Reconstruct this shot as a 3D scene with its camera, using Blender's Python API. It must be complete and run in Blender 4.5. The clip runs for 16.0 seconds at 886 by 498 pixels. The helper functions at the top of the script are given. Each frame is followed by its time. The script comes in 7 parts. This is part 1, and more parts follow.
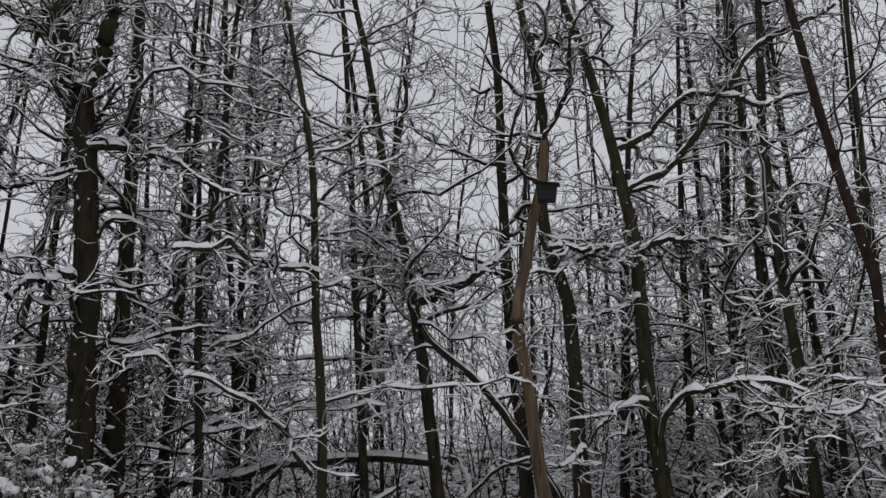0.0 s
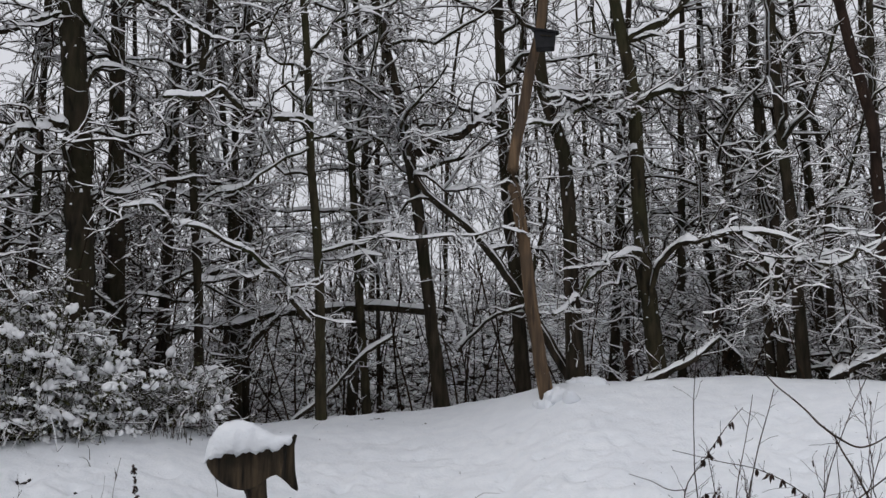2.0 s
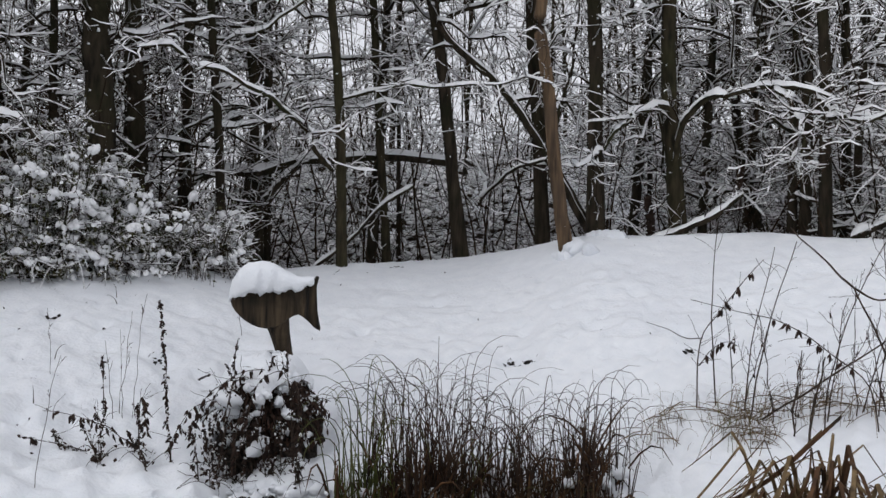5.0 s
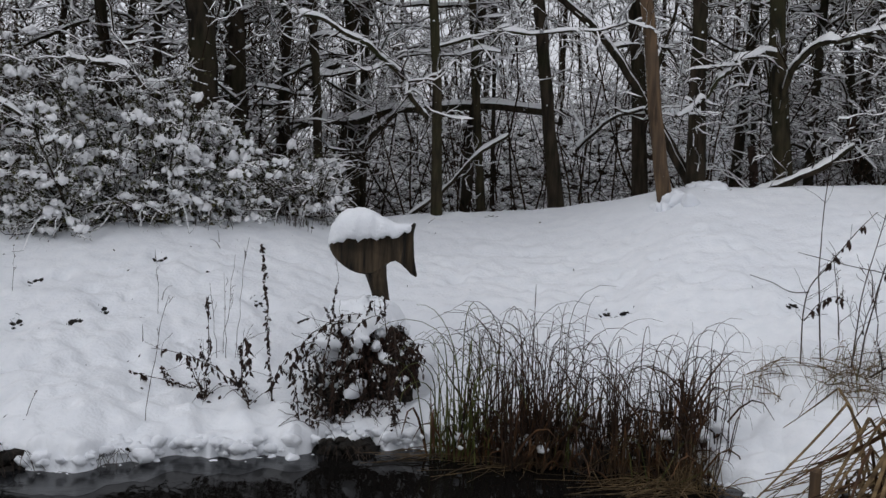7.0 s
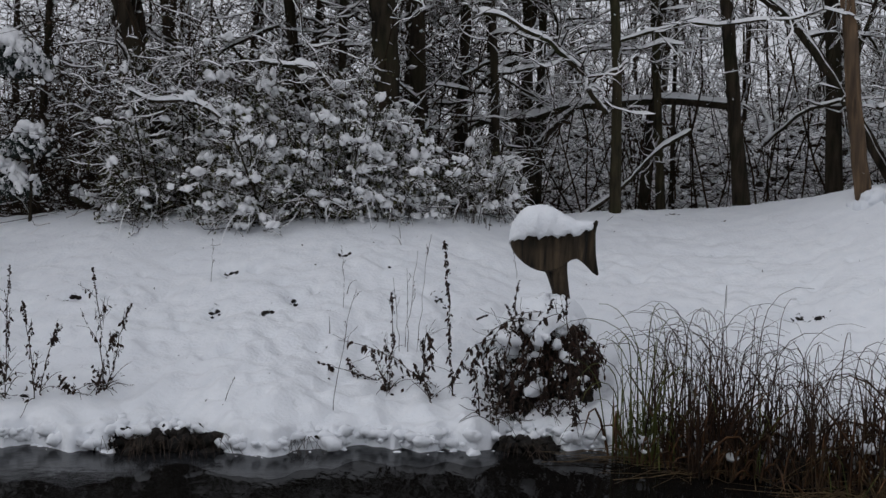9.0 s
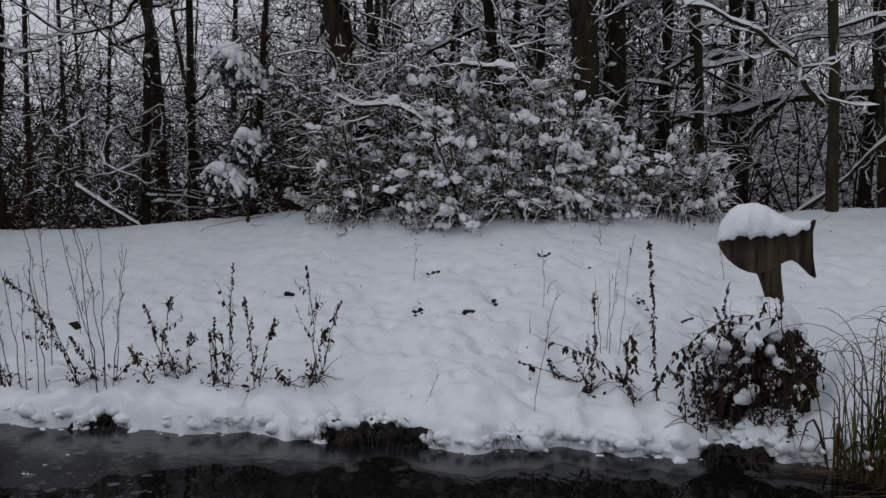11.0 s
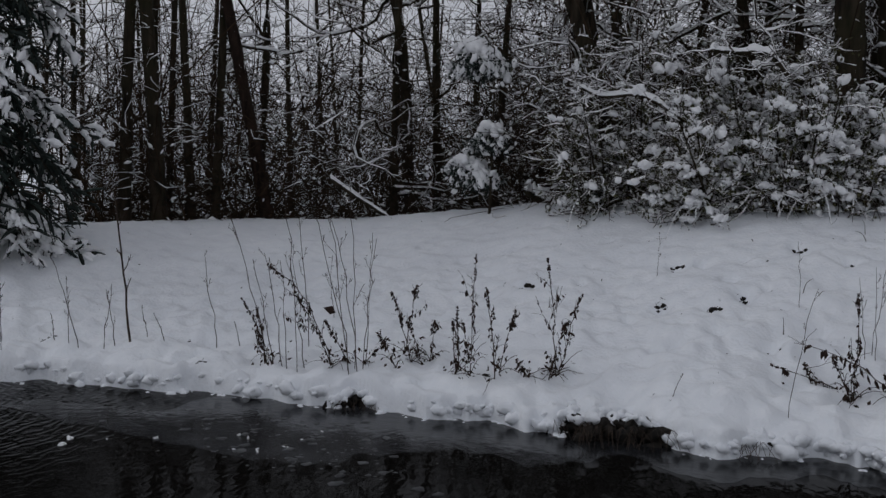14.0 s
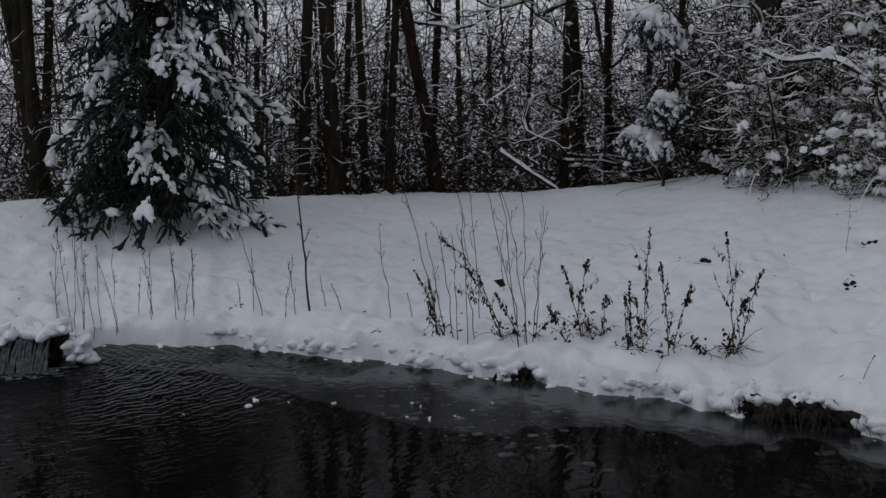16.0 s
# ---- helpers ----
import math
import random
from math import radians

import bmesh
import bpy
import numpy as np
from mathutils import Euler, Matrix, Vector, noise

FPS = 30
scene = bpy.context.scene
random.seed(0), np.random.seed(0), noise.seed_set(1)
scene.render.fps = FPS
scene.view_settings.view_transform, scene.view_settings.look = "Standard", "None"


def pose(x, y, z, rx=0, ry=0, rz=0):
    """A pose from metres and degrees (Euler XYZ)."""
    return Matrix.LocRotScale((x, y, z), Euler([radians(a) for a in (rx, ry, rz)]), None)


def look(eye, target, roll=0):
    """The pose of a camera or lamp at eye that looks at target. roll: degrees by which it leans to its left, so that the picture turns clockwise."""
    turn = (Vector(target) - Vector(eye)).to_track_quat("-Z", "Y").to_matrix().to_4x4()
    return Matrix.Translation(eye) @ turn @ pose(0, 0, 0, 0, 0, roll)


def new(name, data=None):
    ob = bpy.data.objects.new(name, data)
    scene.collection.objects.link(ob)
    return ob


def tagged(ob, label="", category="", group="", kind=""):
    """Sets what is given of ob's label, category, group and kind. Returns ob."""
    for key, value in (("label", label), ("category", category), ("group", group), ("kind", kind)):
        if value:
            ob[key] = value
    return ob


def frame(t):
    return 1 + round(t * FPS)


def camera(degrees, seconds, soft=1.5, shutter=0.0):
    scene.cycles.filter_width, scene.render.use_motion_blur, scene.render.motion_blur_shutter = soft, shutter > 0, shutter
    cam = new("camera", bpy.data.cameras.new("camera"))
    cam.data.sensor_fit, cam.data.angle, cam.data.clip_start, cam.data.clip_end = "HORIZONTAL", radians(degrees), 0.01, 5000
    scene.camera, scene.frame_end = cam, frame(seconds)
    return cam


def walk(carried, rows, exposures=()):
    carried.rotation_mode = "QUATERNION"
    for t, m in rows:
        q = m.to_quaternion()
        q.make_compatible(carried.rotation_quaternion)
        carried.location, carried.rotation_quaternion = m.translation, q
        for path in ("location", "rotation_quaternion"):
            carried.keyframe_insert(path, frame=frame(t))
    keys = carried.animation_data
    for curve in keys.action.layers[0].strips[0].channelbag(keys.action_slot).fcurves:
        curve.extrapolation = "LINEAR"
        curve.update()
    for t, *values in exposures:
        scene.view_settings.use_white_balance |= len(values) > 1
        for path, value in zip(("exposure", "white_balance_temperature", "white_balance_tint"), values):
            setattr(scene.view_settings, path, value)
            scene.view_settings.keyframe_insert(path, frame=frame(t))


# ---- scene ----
cam = camera(50.9, 16.0, soft=1.45)
PATH = [
    (0.0, pose(-0.000, 0.000, 1.750, 107.500, 0.000, -0.000)),
    (0.5, pose(-0.004, 0.008, 1.733, 105.232, 0.189, 0.006)),
    (1.0, pose(-0.009, 0.019, 1.722, 102.835, 0.277, -0.088)),
    (1.5, pose(-0.020, 0.021, 1.705, 100.754, 0.208, -0.265)),
    (2.0, pose(-0.022, 0.033, 1.691, 98.702, -0.039, -0.401)),
    (2.5, pose(-0.030, 0.046, 1.674, 96.910, -0.245, -0.474)),
    (3.0, pose(-0.030, 0.049, 1.664, 95.270, -0.435, -0.410)),
    (3.5, pose(-0.037, 0.060, 1.651, 93.949, -0.675, -0.336)),
    (6.0, pose(-0.063, 0.089, 1.592, 87.845, -1.871, 2.345)),
    (6.5, pose(-0.077, 0.091, 1.584, 87.206, -1.944, 3.957)),
    (7.0, pose(-0.093, 0.102, 1.582, 86.836, -1.995, 6.235)),
    (7.5, pose(-0.125, 0.113, 1.581, 86.648, -2.041, 8.649)),
    (8.0, pose(-0.148, 0.115, 1.580, 86.507, -2.033, 11.365)),
    (8.5, pose(-0.163, 0.120, 1.578, 86.408, -2.020, 13.940)),
    (9.0, pose(-0.179, 0.118, 1.574, 86.341, -1.999, 16.642)),
    (9.5, pose(-0.195, 0.114, 1.575, 86.240, -1.802, 19.370)),
    (10.0, pose(-0.212, 0.111, 1.571, 86.172, -1.577, 22.476)),
    (12.5, pose(-0.267, 0.140, 1.568, 85.723, -1.440, 36.016)),
    (13.0, pose(-0.274, 0.135, 1.565, 85.646, -1.439, 38.133)),
    (13.5, pose(-0.282, 0.138, 1.565, 85.463, -1.300, 40.397)),
    (14.0, pose(-0.292, 0.135, 1.569, 85.183, -1.204, 42.991)),
    (14.5, pose(-0.301, 0.140, 1.561, 84.918, -1.120, 45.527)),
    (15.0, pose(-0.305, 0.140, 1.563, 84.475, -0.903, 48.081)),
    (15.5, pose(-0.309, 0.140, 1.557, 84.031, -0.614, 50.520)),
    (16.0, pose(-0.314, 0.139, 1.559, 83.454, -0.384, 53.312)),
]
EXPOSURES = [(0.0, -0.36, 6500, 10), (2.0, -0.06, 6500, 10), (3.5, 0.12, 6480, 10), (6.0, 0.08, 6450, 10), (7.0, -0.10, 6420, 10), (9.5, -0.40, 6330, 10.3),
             (12.5, -0.65, 6280, 10.5), (14.0, -0.79, 6270, 10.5), (16.0, -0.82, 6260, 10.5)]
walk(cam, PATH, EXPOSURES)

# ---- light: thick overcast, a broad weak sun behind the cloud ----
world = bpy.data.worlds.new("overcast_sky")
scene.world = world
world.use_nodes = True
wn, wl = world.node_tree.nodes, world.node_tree.links
wn.clear()
sky = wn.new("ShaderNodeTexSky")
sky.sky_type, sky.sun_disc = "NISHITA", False
sky.sun_elevation, sky.sun_rotation = radians(42), radians(-117)
sky.air_density, sky.dust_density = 1.0, 4.0
grey = wn.new("ShaderNodeHueSaturation")
grey.inputs["Saturation"].default_value = 0.12
cloud_at = wn.new("ShaderNodeTexCoord")
cloud = wn.new("ShaderNodeTexNoise")
cloud.inputs["Scale"].default_value, cloud.inputs["Detail"].default_value = 2.2, 5.0
cloud_ramp = wn.new("ShaderNodeMapRange")
cloud_ramp.inputs["To Min"].default_value, cloud_ramp.inputs["To Max"].default_value = 0.78, 1.22
veil = wn.new("ShaderNodeMix")
veil.data_type = "RGBA"
veil.inputs["Factor"].default_value = 0.8
veil.inputs["B"].default_value = (7.9, 8.05, 8.7, 1)
dapple = wn.new("ShaderNodeVectorMath")
dapple.operation = "SCALE"
background = wn.new("ShaderNodeBackground")
background.inputs["Strength"].default_value = 0.1
world_out = wn.new("ShaderNodeOutputWorld")
wl.new(sky.outputs[0], grey.inputs["Color"])
wl.new(grey.outputs[0], veil.inputs["A"])
wl.new(cloud_at.outputs["Generated"], cloud.inputs["Vector"])
wl.new(cloud.outputs["Fac"], cloud_ramp.inputs["Value"])
wl.new(veil.outputs["Result"], dapple.inputs[0])
wl.new(cloud_ramp.outputs[0], dapple.inputs["Scale"])
wl.new(dapple.outputs[0], background.inputs["Color"])
wl.new(background.outputs[0], world_out.inputs[0])
sun = new("sun", bpy.data.lights.new("sun", "SUN"))
sun.data.energy, sun.data.angle, sun.data.color = 0.45, radians(30), (0.98, 0.985, 1.0)
sun.matrix_world = look((-6.2, -3.2, 6.3), (0, 0, 0))


# ---- materials ----
def material(name, low, high, scale=20.0, rough=0.9, bump=0.3, bump_scale=60.0, stretch=(1, 1, 1), patch=None, patch_scale=1.5,
             patch_amount=0.5, vary=0.0, island=0.0, metal=0.0, spec=0.3, distance=0.01):
    """Two-scale procedural surface: fine grain between two colours, broad patches of a third, bump."""
    m = bpy.data.materials.new(name)
    m.use_nodes = True
    n, l = m.node_tree.nodes, m.node_tree.links
    b = n["Principled BSDF"]
    b.inputs["Roughness"].default_value, b.inputs["Metallic"].default_value = rough, metal
    b.inputs["Specular IOR Level"].default_value = spec
    at = n.new("ShaderNodeTexCoord")
    stretchy = n.new("ShaderNodeMapping")
    stretchy.inputs["Scale"].default_value = stretch
    l.new(at.outputs["Object"], stretchy.inputs["Vector"])
    grain = n.new("ShaderNodeTexNoise")
    grain.inputs["Scale"].default_value, grain.inputs["Detail"].default_value = scale, 4.0
    l.new(stretchy.outputs[0], grain.inputs["Vector"])
    ramp = n.new("ShaderNodeValToRGB")
    ramp.color_ramp.elements[0].position, ramp.color_ramp.elements[1].position = 0.32, 0.68
    ramp.color_ramp.elements[0].color, ramp.color_ramp.elements[1].color = (*low, 1), (*high, 1)
    l.new(grain.outputs["Fac"], ramp.inputs["Fac"])
    colour = ramp.outputs["Color"]
    if patch:
        broad = n.new("ShaderNodeTexNoise")
        broad.inputs["Scale"].default_value, broad.inputs["Detail"].default_value = patch_scale, 3.0
        l.new(at.outputs["Object"], broad.inputs["Vector"])
        reach = n.new("ShaderNodeMapRange")
        reach.inputs["From Min"].default_value, reach.inputs["From Max"].default_value = 0.45, 0.65
        reach.inputs["To Max"].default_value = patch_amount
        l.new(broad.outputs["Fac"], reach.inputs["Value"])
        mix = n.new("ShaderNodeMix")
        mix.data_type = "RGBA"
        mix.inputs["B"].default_value = (*patch, 1)
        l.new(reach.outputs[0], mix.inputs["Factor"])
        l.new(colour, mix.inputs["A"])
        colour = mix.outputs["Result"]
    if vary or island:
        hsv = n.new("ShaderNodeHueSaturation")
        shade = n.new("ShaderNodeMapRange")
        spread = vary or island
        shade.inputs["To Min"].default_value, shade.inputs["To Max"].default_value = 1 - spread, 1 + spread
        if vary:
            l.new(n.new("ShaderNodeObjectInfo").outputs["Random"], shade.inputs["Value"])
        else:
            l.new(n.new("ShaderNodeNewGeometry").outputs["Random Per Island"], shade.inputs["Value"])
        l.new(shade.outputs[0], hsv.inputs["Value"])
        l.new(colour, hsv.inputs["Color"])
        colour = hsv.outputs["Color"]
    l.new(colour, b.inputs["Base Color"])
    if bump:
        fine = n.new("ShaderNodeTexNoise")
        fine.inputs["Scale"].default_value, fine.inputs["Detail"].default_value = bump_scale, 3.0
        l.new(stretchy.outputs[0], fine.inputs["Vector"])
        relief = n.new("ShaderNodeBump")
        relief.inputs["Strength"].default_value, relief.inputs["Distance"].default_value = bump, distance
        l.new(fine.outputs["Fac"], relief.inputs["Height"])
        l.new(relief.outputs[0], b.inputs["Normal"])
    return m


SNOW = material("snow", (0.79, 0.812, 0.842), (0.86, 0.875, 0.895), 9, 0.75, 0.4, 34, patch=(0.755, 0.775, 0.81), patch_scale=0.9, distance=0.025)
TREE_SNOW = material("snow_on_branches", (0.80, 0.80, 0.81), (0.88, 0.88, 0.88), 30, 0.8, 0.3, 90)
BARK = material("dark_bark", (0.010, 0.0085, 0.006), (0.050, 0.038, 0.026), 14, 0.95, 1.0, 26, (1, 1, 0.22), (0.028, 0.030, 0.012), 1.3, 0.5, distance=0.03, spec=0.14)
BARK_GREEN = material("mossy_bark", (0.014, 0.012, 0.008), (0.055, 0.045, 0.026), 16, 0.95, 1.0, 30, (1, 1, 0.25), (0.036, 0.040, 0.016), 1.1, 0.6, distance=0.02, spec=0.14)
BARK_RED = material("reddish_pine_bark", (0.012, 0.008, 0.006), (0.042, 0.026, 0.019), 14, 0.95, 1.0, 24, (1, 1, 0.3), (0.02, 0.014, 0.01), 1.3, 0.5, distance=0.03, spec=0.14)
BARE_WOOD = material("barkless_wood", (0.026, 0.017, 0.011), (0.175, 0.112, 0.062), 20, 0.85, 0.9, 34, (1, 1, 0.07), (0.055, 0.038, 0.026), 1.6, 0.85, distance=0.02)
TWIG = material("twig_bark", (0.012, 0.008, 0.005), (0.048, 0.030, 0.017), 6, 0.95, 0, island=0.35, spec=0.14)
LEAF = material("evergreen_leaf", (0.020, 0.024, 0.008), (0.070, 0.068, 0.024), 9, 0.55, 0, island=0.5, patch=(0.07, 0.055, 0.02), patch_scale=2.0)
NEEDLE = material("conifer_needles", (0.006, 0.010, 0.008), (0.020, 0.032, 0.026), 25, 0.7, 0, island=0.5)
DEAD_LEAF = material("withered_leaf", (0.010, 0.006, 0.0045), (0.042, 0.022, 0.014), 30, 0.9, 0.3, 60, island=0.4)
MOUND_LEAF = material("matted_dead_leaf", (0.014, 0.008, 0.006), (0.062, 0.031, 0.019), 30, 0.9, 0.3, 60, island=0.4)
STRAW = material("dry_straw", (0.060, 0.038, 0.018), (0.20, 0.135, 0.065), 18, 0.8, 0, island=0.45)
REED = material("reed_blade", (0.010, 0.006, 0.0045), (0.060, 0.029, 0.015), 6, 0.75, 0, island=0.5, patch=(0.055, 0.045, 0.014), patch_scale=3.0, patch_amount=0.3)
SEDGE_LEAF = material("withered_sedge_leaf", (0.018, 0.010, 0.006), (0.115, 0.056, 0.024), 9, 0.85, 0, island=0.5)
GREEN_REED = material("green_reed_blade", (0.036, 0.046, 0.010), (0.12, 0.13, 0.03), 6, 0.7, 0, island=0.4)
STEM = material("weed_stem", (0.018, 0.013, 0.010), (0.070, 0.048, 0.034), 20, 0.9, 0, island=0.35)
EARTH = material("wet_black_earth", (0.004, 0.0035, 0.003), (0.022, 0.017, 0.012), 14, 0.8, 1.0, 30, distance=0.03)
WEATHERED = material("weathered_wood", (0.006, 0.0045, 0.003), (0.085, 0.060, 0.035), 26, 0.9, 1.0, 34, (1, 1, 0.10), (0.012, 0.010, 0.006), 5.0, 0.85, distance=0.025)
BOX_BLACK = material("black_painted_wood", (0.006, 0.006, 0.007), (0.014, 0.014, 0.016), 20, 0.7, 0.3, 40)
GROUND_DARK = material("leaf_litter", (0.010, 0.008, 0.006), (0.05, 0.035, 0.022), 12, 0.95, 0.8, 25)


# ---- mesh helpers ----
def mesh_object(name, verts, faces, mats, parent=None, label="", smooth=True):
    """One mesh object from numpy arrays: faces of three or four corners."""
    me = bpy.data.meshes.new(name)
    verts = np.asarray(verts, np.float32).reshape(-1, 3)
    faces = np.asarray(faces, np.int32)
    k = faces.shape[1]
    me.vertices.add(len(verts))
    me.vertices.foreach_set("co", verts.ravel())
    me.loops.add(faces.size)
    me.loops.foreach_set("vertex_index", faces.ravel())
    me.polygons.add(len(faces))
    me.polygons.foreach_set("loop_start", np.arange(0, faces.size, k, dtype=np.int32))
    me.polygons.foreach_set("use_smooth", np.full(len(faces), smooth))
    me.update(calc_edges=True)
    me.validate()
    for m in mats if isinstance(mats, (list, tuple)) else [mats]:
        me.materials.append(m)
    ob = new(name, me)
    if parent is not None:
        ob.parent = parent
    if label:
        tagged(ob, label)
    return ob


def part(name, bm, mat, parent=None, label="", smooth=False):
    me = bpy.data.meshes.new(name)
    bm.to_mesh(me)
    bm.free()
    me.materials.append(mat)
    for p in me.polygons:
        p.use_smooth = smooth
    ob = new(name, me)
    if parent is not None:
        ob.parent = parent
    if label:
        tagged(ob, label)
    return ob


def thing(name, place, label, category, group="", kind=""):
    ob = new(name)
    ob.empty_display_size = 0.2
    ob.location = place
    return tagged(ob, label, category, group, kind)


class Pile:
    """Collects vertices and quads."""

    def __init__(self):
        self.v, self.f, self.n = [], [], 0

    def add(self, vf):
        v, f = vf
        if len(f):
            self.v.append(v)
            self.f.append(f + self.n)
            self.n += len(v)
        return self

    def make(self, name, mat, parent=None, label="", smooth=True):
        if not self.v:
            return None
        v = np.concatenate(self.v)
        if parent is not None:
            v = v - np.array(parent.location if parent.parent is None else parent.parent.location)
        return mesh_object(name, v, np.concatenate(self.f), mat, parent, label, smooth)


def unit(a):
    return a / np.maximum(np.linalg.norm(a, axis=-1, keepdims=True), 1e-9)


def frames_of(p):
    t = unit(np.gradient(p, axis=1))
    up = np.broadcast_to(np.array([0.013, 0.021, 1.0]), t.shape)
    side = unit(np.cross(t, up))
    return t, side, np.cross(side, t)


def tubes(p, r, k=3, rough=0.0, rng=None):
    """Tubes round polylines p (B, n, 3) with radii r (B, n)."""
    b, n = r.shape
    if b == 0:
        return np.zeros((0, 3)), np.zeros((0, 4), int)
    _, side, nrm = frames_of(p)
    a = np.arange(k) / k * 2 * np.pi - np.pi / 2
    rr = r[:, :, None]
    if rough and rng is not None:
        rr = rr * (1 + rough * rng.uniform(-1, 1, (b, n, k)))
    v = p[:, :, None] + rr[..., None] * (np.cos(a)[:, None] * side[:, :, None] + np.sin(a)[:, None] * nrm[:, :, None])
    idx = np.arange(b * n * k).reshape(b, n, k)
    q, w = idx[:, :-1], idx[:, 1:]
    f = np.stack([q, np.roll(q, -1, 2), np.roll(w, -1, 2), w], -1).reshape(-1, 4)
    return v.reshape(-1, 3), f


def caps(p, r, thick, rng, profile=3, gap=0.25, least=0.0):
    """Snow lying along the upper side of polylines."""
    b, n = r.shape
    if b == 0:
        return np.zeros((0, 3)), np.zeros((0, 4), int)
    t, side, nrm = frames_of(p)
    flat = np.clip(np.hypot(t[..., 0], t[..., 1]) * 1.25 - 0.25, 0, 1)
    lump = rng.uniform(0.2, 1.4, (b, n)) * (rng.random((b, n)) > gap) * (1 + 1.1 * (rng.random((b, n)) < 0.14))
    for _ in range(3 if n > 20 else int(n > 4)):
        lump[:, 1:-1] = 0.25 * lump[:, :-2] + 0.5 * lump[:, 1:-1] + 0.25 * lump[:, 2:]
    lump[:, -1] *= 0.4
    h = flat * lump * (thick + 0.5 * r)
    w = np.maximum(r * 1.02 * np.clip(flat * 3, 0, 1) * (lump > 0), least) + h * 0.42
    up = np.zeros_like(nrm)
    up[..., 2] = 1
    base = p + nrm * (r * 0.25)[..., None]
    top = p + up * (r * 0.7 * np.clip(flat * 3, 0, 1) + h)[..., None]
    s = side * w[..., None]
    if profile == 3:
        rings = [base - s, top, base + s]
    else:
        mid = (base + top * 2) / 3
        rings = [base - s, mid - s * 0.85, top, mid + s * 0.85, base + s]
    v = np.stack(rings, 2)
    k = len(rings)
    idx = np.arange(b * n * k).reshape(b, n, k)
    q, z = idx[:, :-1], idx[:, 1:]
    f = np.stack([q[..., :-1], z[..., :-1], z[..., 1:], q[..., 1:]], -1)
    lies = (h[:, :-1] > 0.0015) | (h[:, 1:] > 0.0015)
    return v.reshape(-1, 3), f[lies].reshape(-1, 4)


def resample(points, n):
    p = np.array(points, float)
    m = len(p)
    s = np.concatenate([[0], np.cumsum(np.linalg.norm(np.diff(p, axis=0), axis=1))])
    # smooth through the knots with a cubic Hermite
    g = np.gradient(p, s, axis=0) if m > 2 else np.repeat((p[1:] - p[:1]) / s[-1], 2, 0)
    u = np.linspace(0, s[-1], n)
    i = np.clip(np.searchsorted(s, u, "right") - 1, 0, m - 2)
    h = (s[i + 1] - s[i])[:, None]
    x = ((u - s[i]) / h[:, 0])[:, None]
    return ((2 * x**3 - 3 * x**2 + 1) * p[i] + (x**3 - 2 * x**2 + x) * h * g[i] + (3 * x**2 - 2 * x**3) * p[i + 1] + (x**3 - x**2) * h * g[i + 1])


def crooked(rng, q, size, kink=7):
    """Bends polylines (B, n, 3) out of true in smooth kinks, fixed at their foot."""
    b, n, _ = q.shape
    u = np.linspace(0, kink, n)
    i = np.minimum(u.astype(int), kink - 1)
    f = (u - i)[None, :, None]
    knots = rng.normal(0, 1, (b, kink + 1, 3))
    knots[:, 0] = 0
    return q + size * (knots[:, i] * (1 - f) + knots[:, i + 1] * f) * np.array([1, 1, 0.8])


def shoots(rng, p, r, per, length, n, start=(0.25, 1.0), angle=(35, 70), wiggle=0.25, rise=0.05, thin=0.6, end=0.3, least=0.002):
    """Side shoots from polylines: per of them on each; length in metres (low, high)."""
    b, m = r.shape
    total = b * per
    if total == 0:
        return np.zeros((0, n, 3)), np.zeros((0, n))
    which = np.repeat(np.arange(b), per)
    u = rng.uniform(*start, total) * (m - 1)
    i = np.minimum(u.astype(int), m - 2)
    f = (u - i)[:, None]
    at = p[which, i] * (1 - f) + p[which, i + 1] * f
    rad = r[which, i] * (1 - f[:, 0]) + r[which, i + 1] * f[:, 0]
    along = unit(p[which, i + 1] - p[which, i])
    out = unit(np.cross(along, rng.normal(size=(total, 3))))
    ang = np.radians(rng.uniform(*angle, total))[:, None]
    d = unit(along * np.cos(ang) + out * np.sin(ang))
    long = rng.uniform(*length, total) * (1.1 - 0.45 * u / (m - 1))
    step = (long / (n - 1))[:, None]
    pts = [at]
    for _ in range(n - 1):
        d = unit(d + wiggle * rng.normal(size=d.shape) + np.array([0, 0, rise]))
        pts.append(pts[-1] + d * step)
    taper = np.linspace(1, end, n)[None]
    return np.stack(pts, 1), np.maximum(rad[:, None] * thin * taper, least)


# ---- the ground: pond, snowy bank, crest, wooded dike behind ----
LATTICE = np.random.default_rng(5).random((256, 256))


def grit(x, y, size):
    """Smooth value noise, -1 to 1, with lumps of that many metres."""
    u, v = np.asarray(x) / size + 57.3, np.asarray(y) / size + 91.7
    i, j = np.floor(u).astype(int), np.floor(v).astype(int)
    a, b = u - i, v - j
    a, b = a * a * (3 - 2 * a), b * b * (3 - 2 * b)
    g = lambda p, q: LATTICE[p % 256, q % 256]
    return 2 * ((g(i, j) * (1 - a) + g(i + 1, j) * a) * (1 - b) + (g(i, j + 1) * (1 - a) + g(i + 1, j + 1) * a) * b) - 1


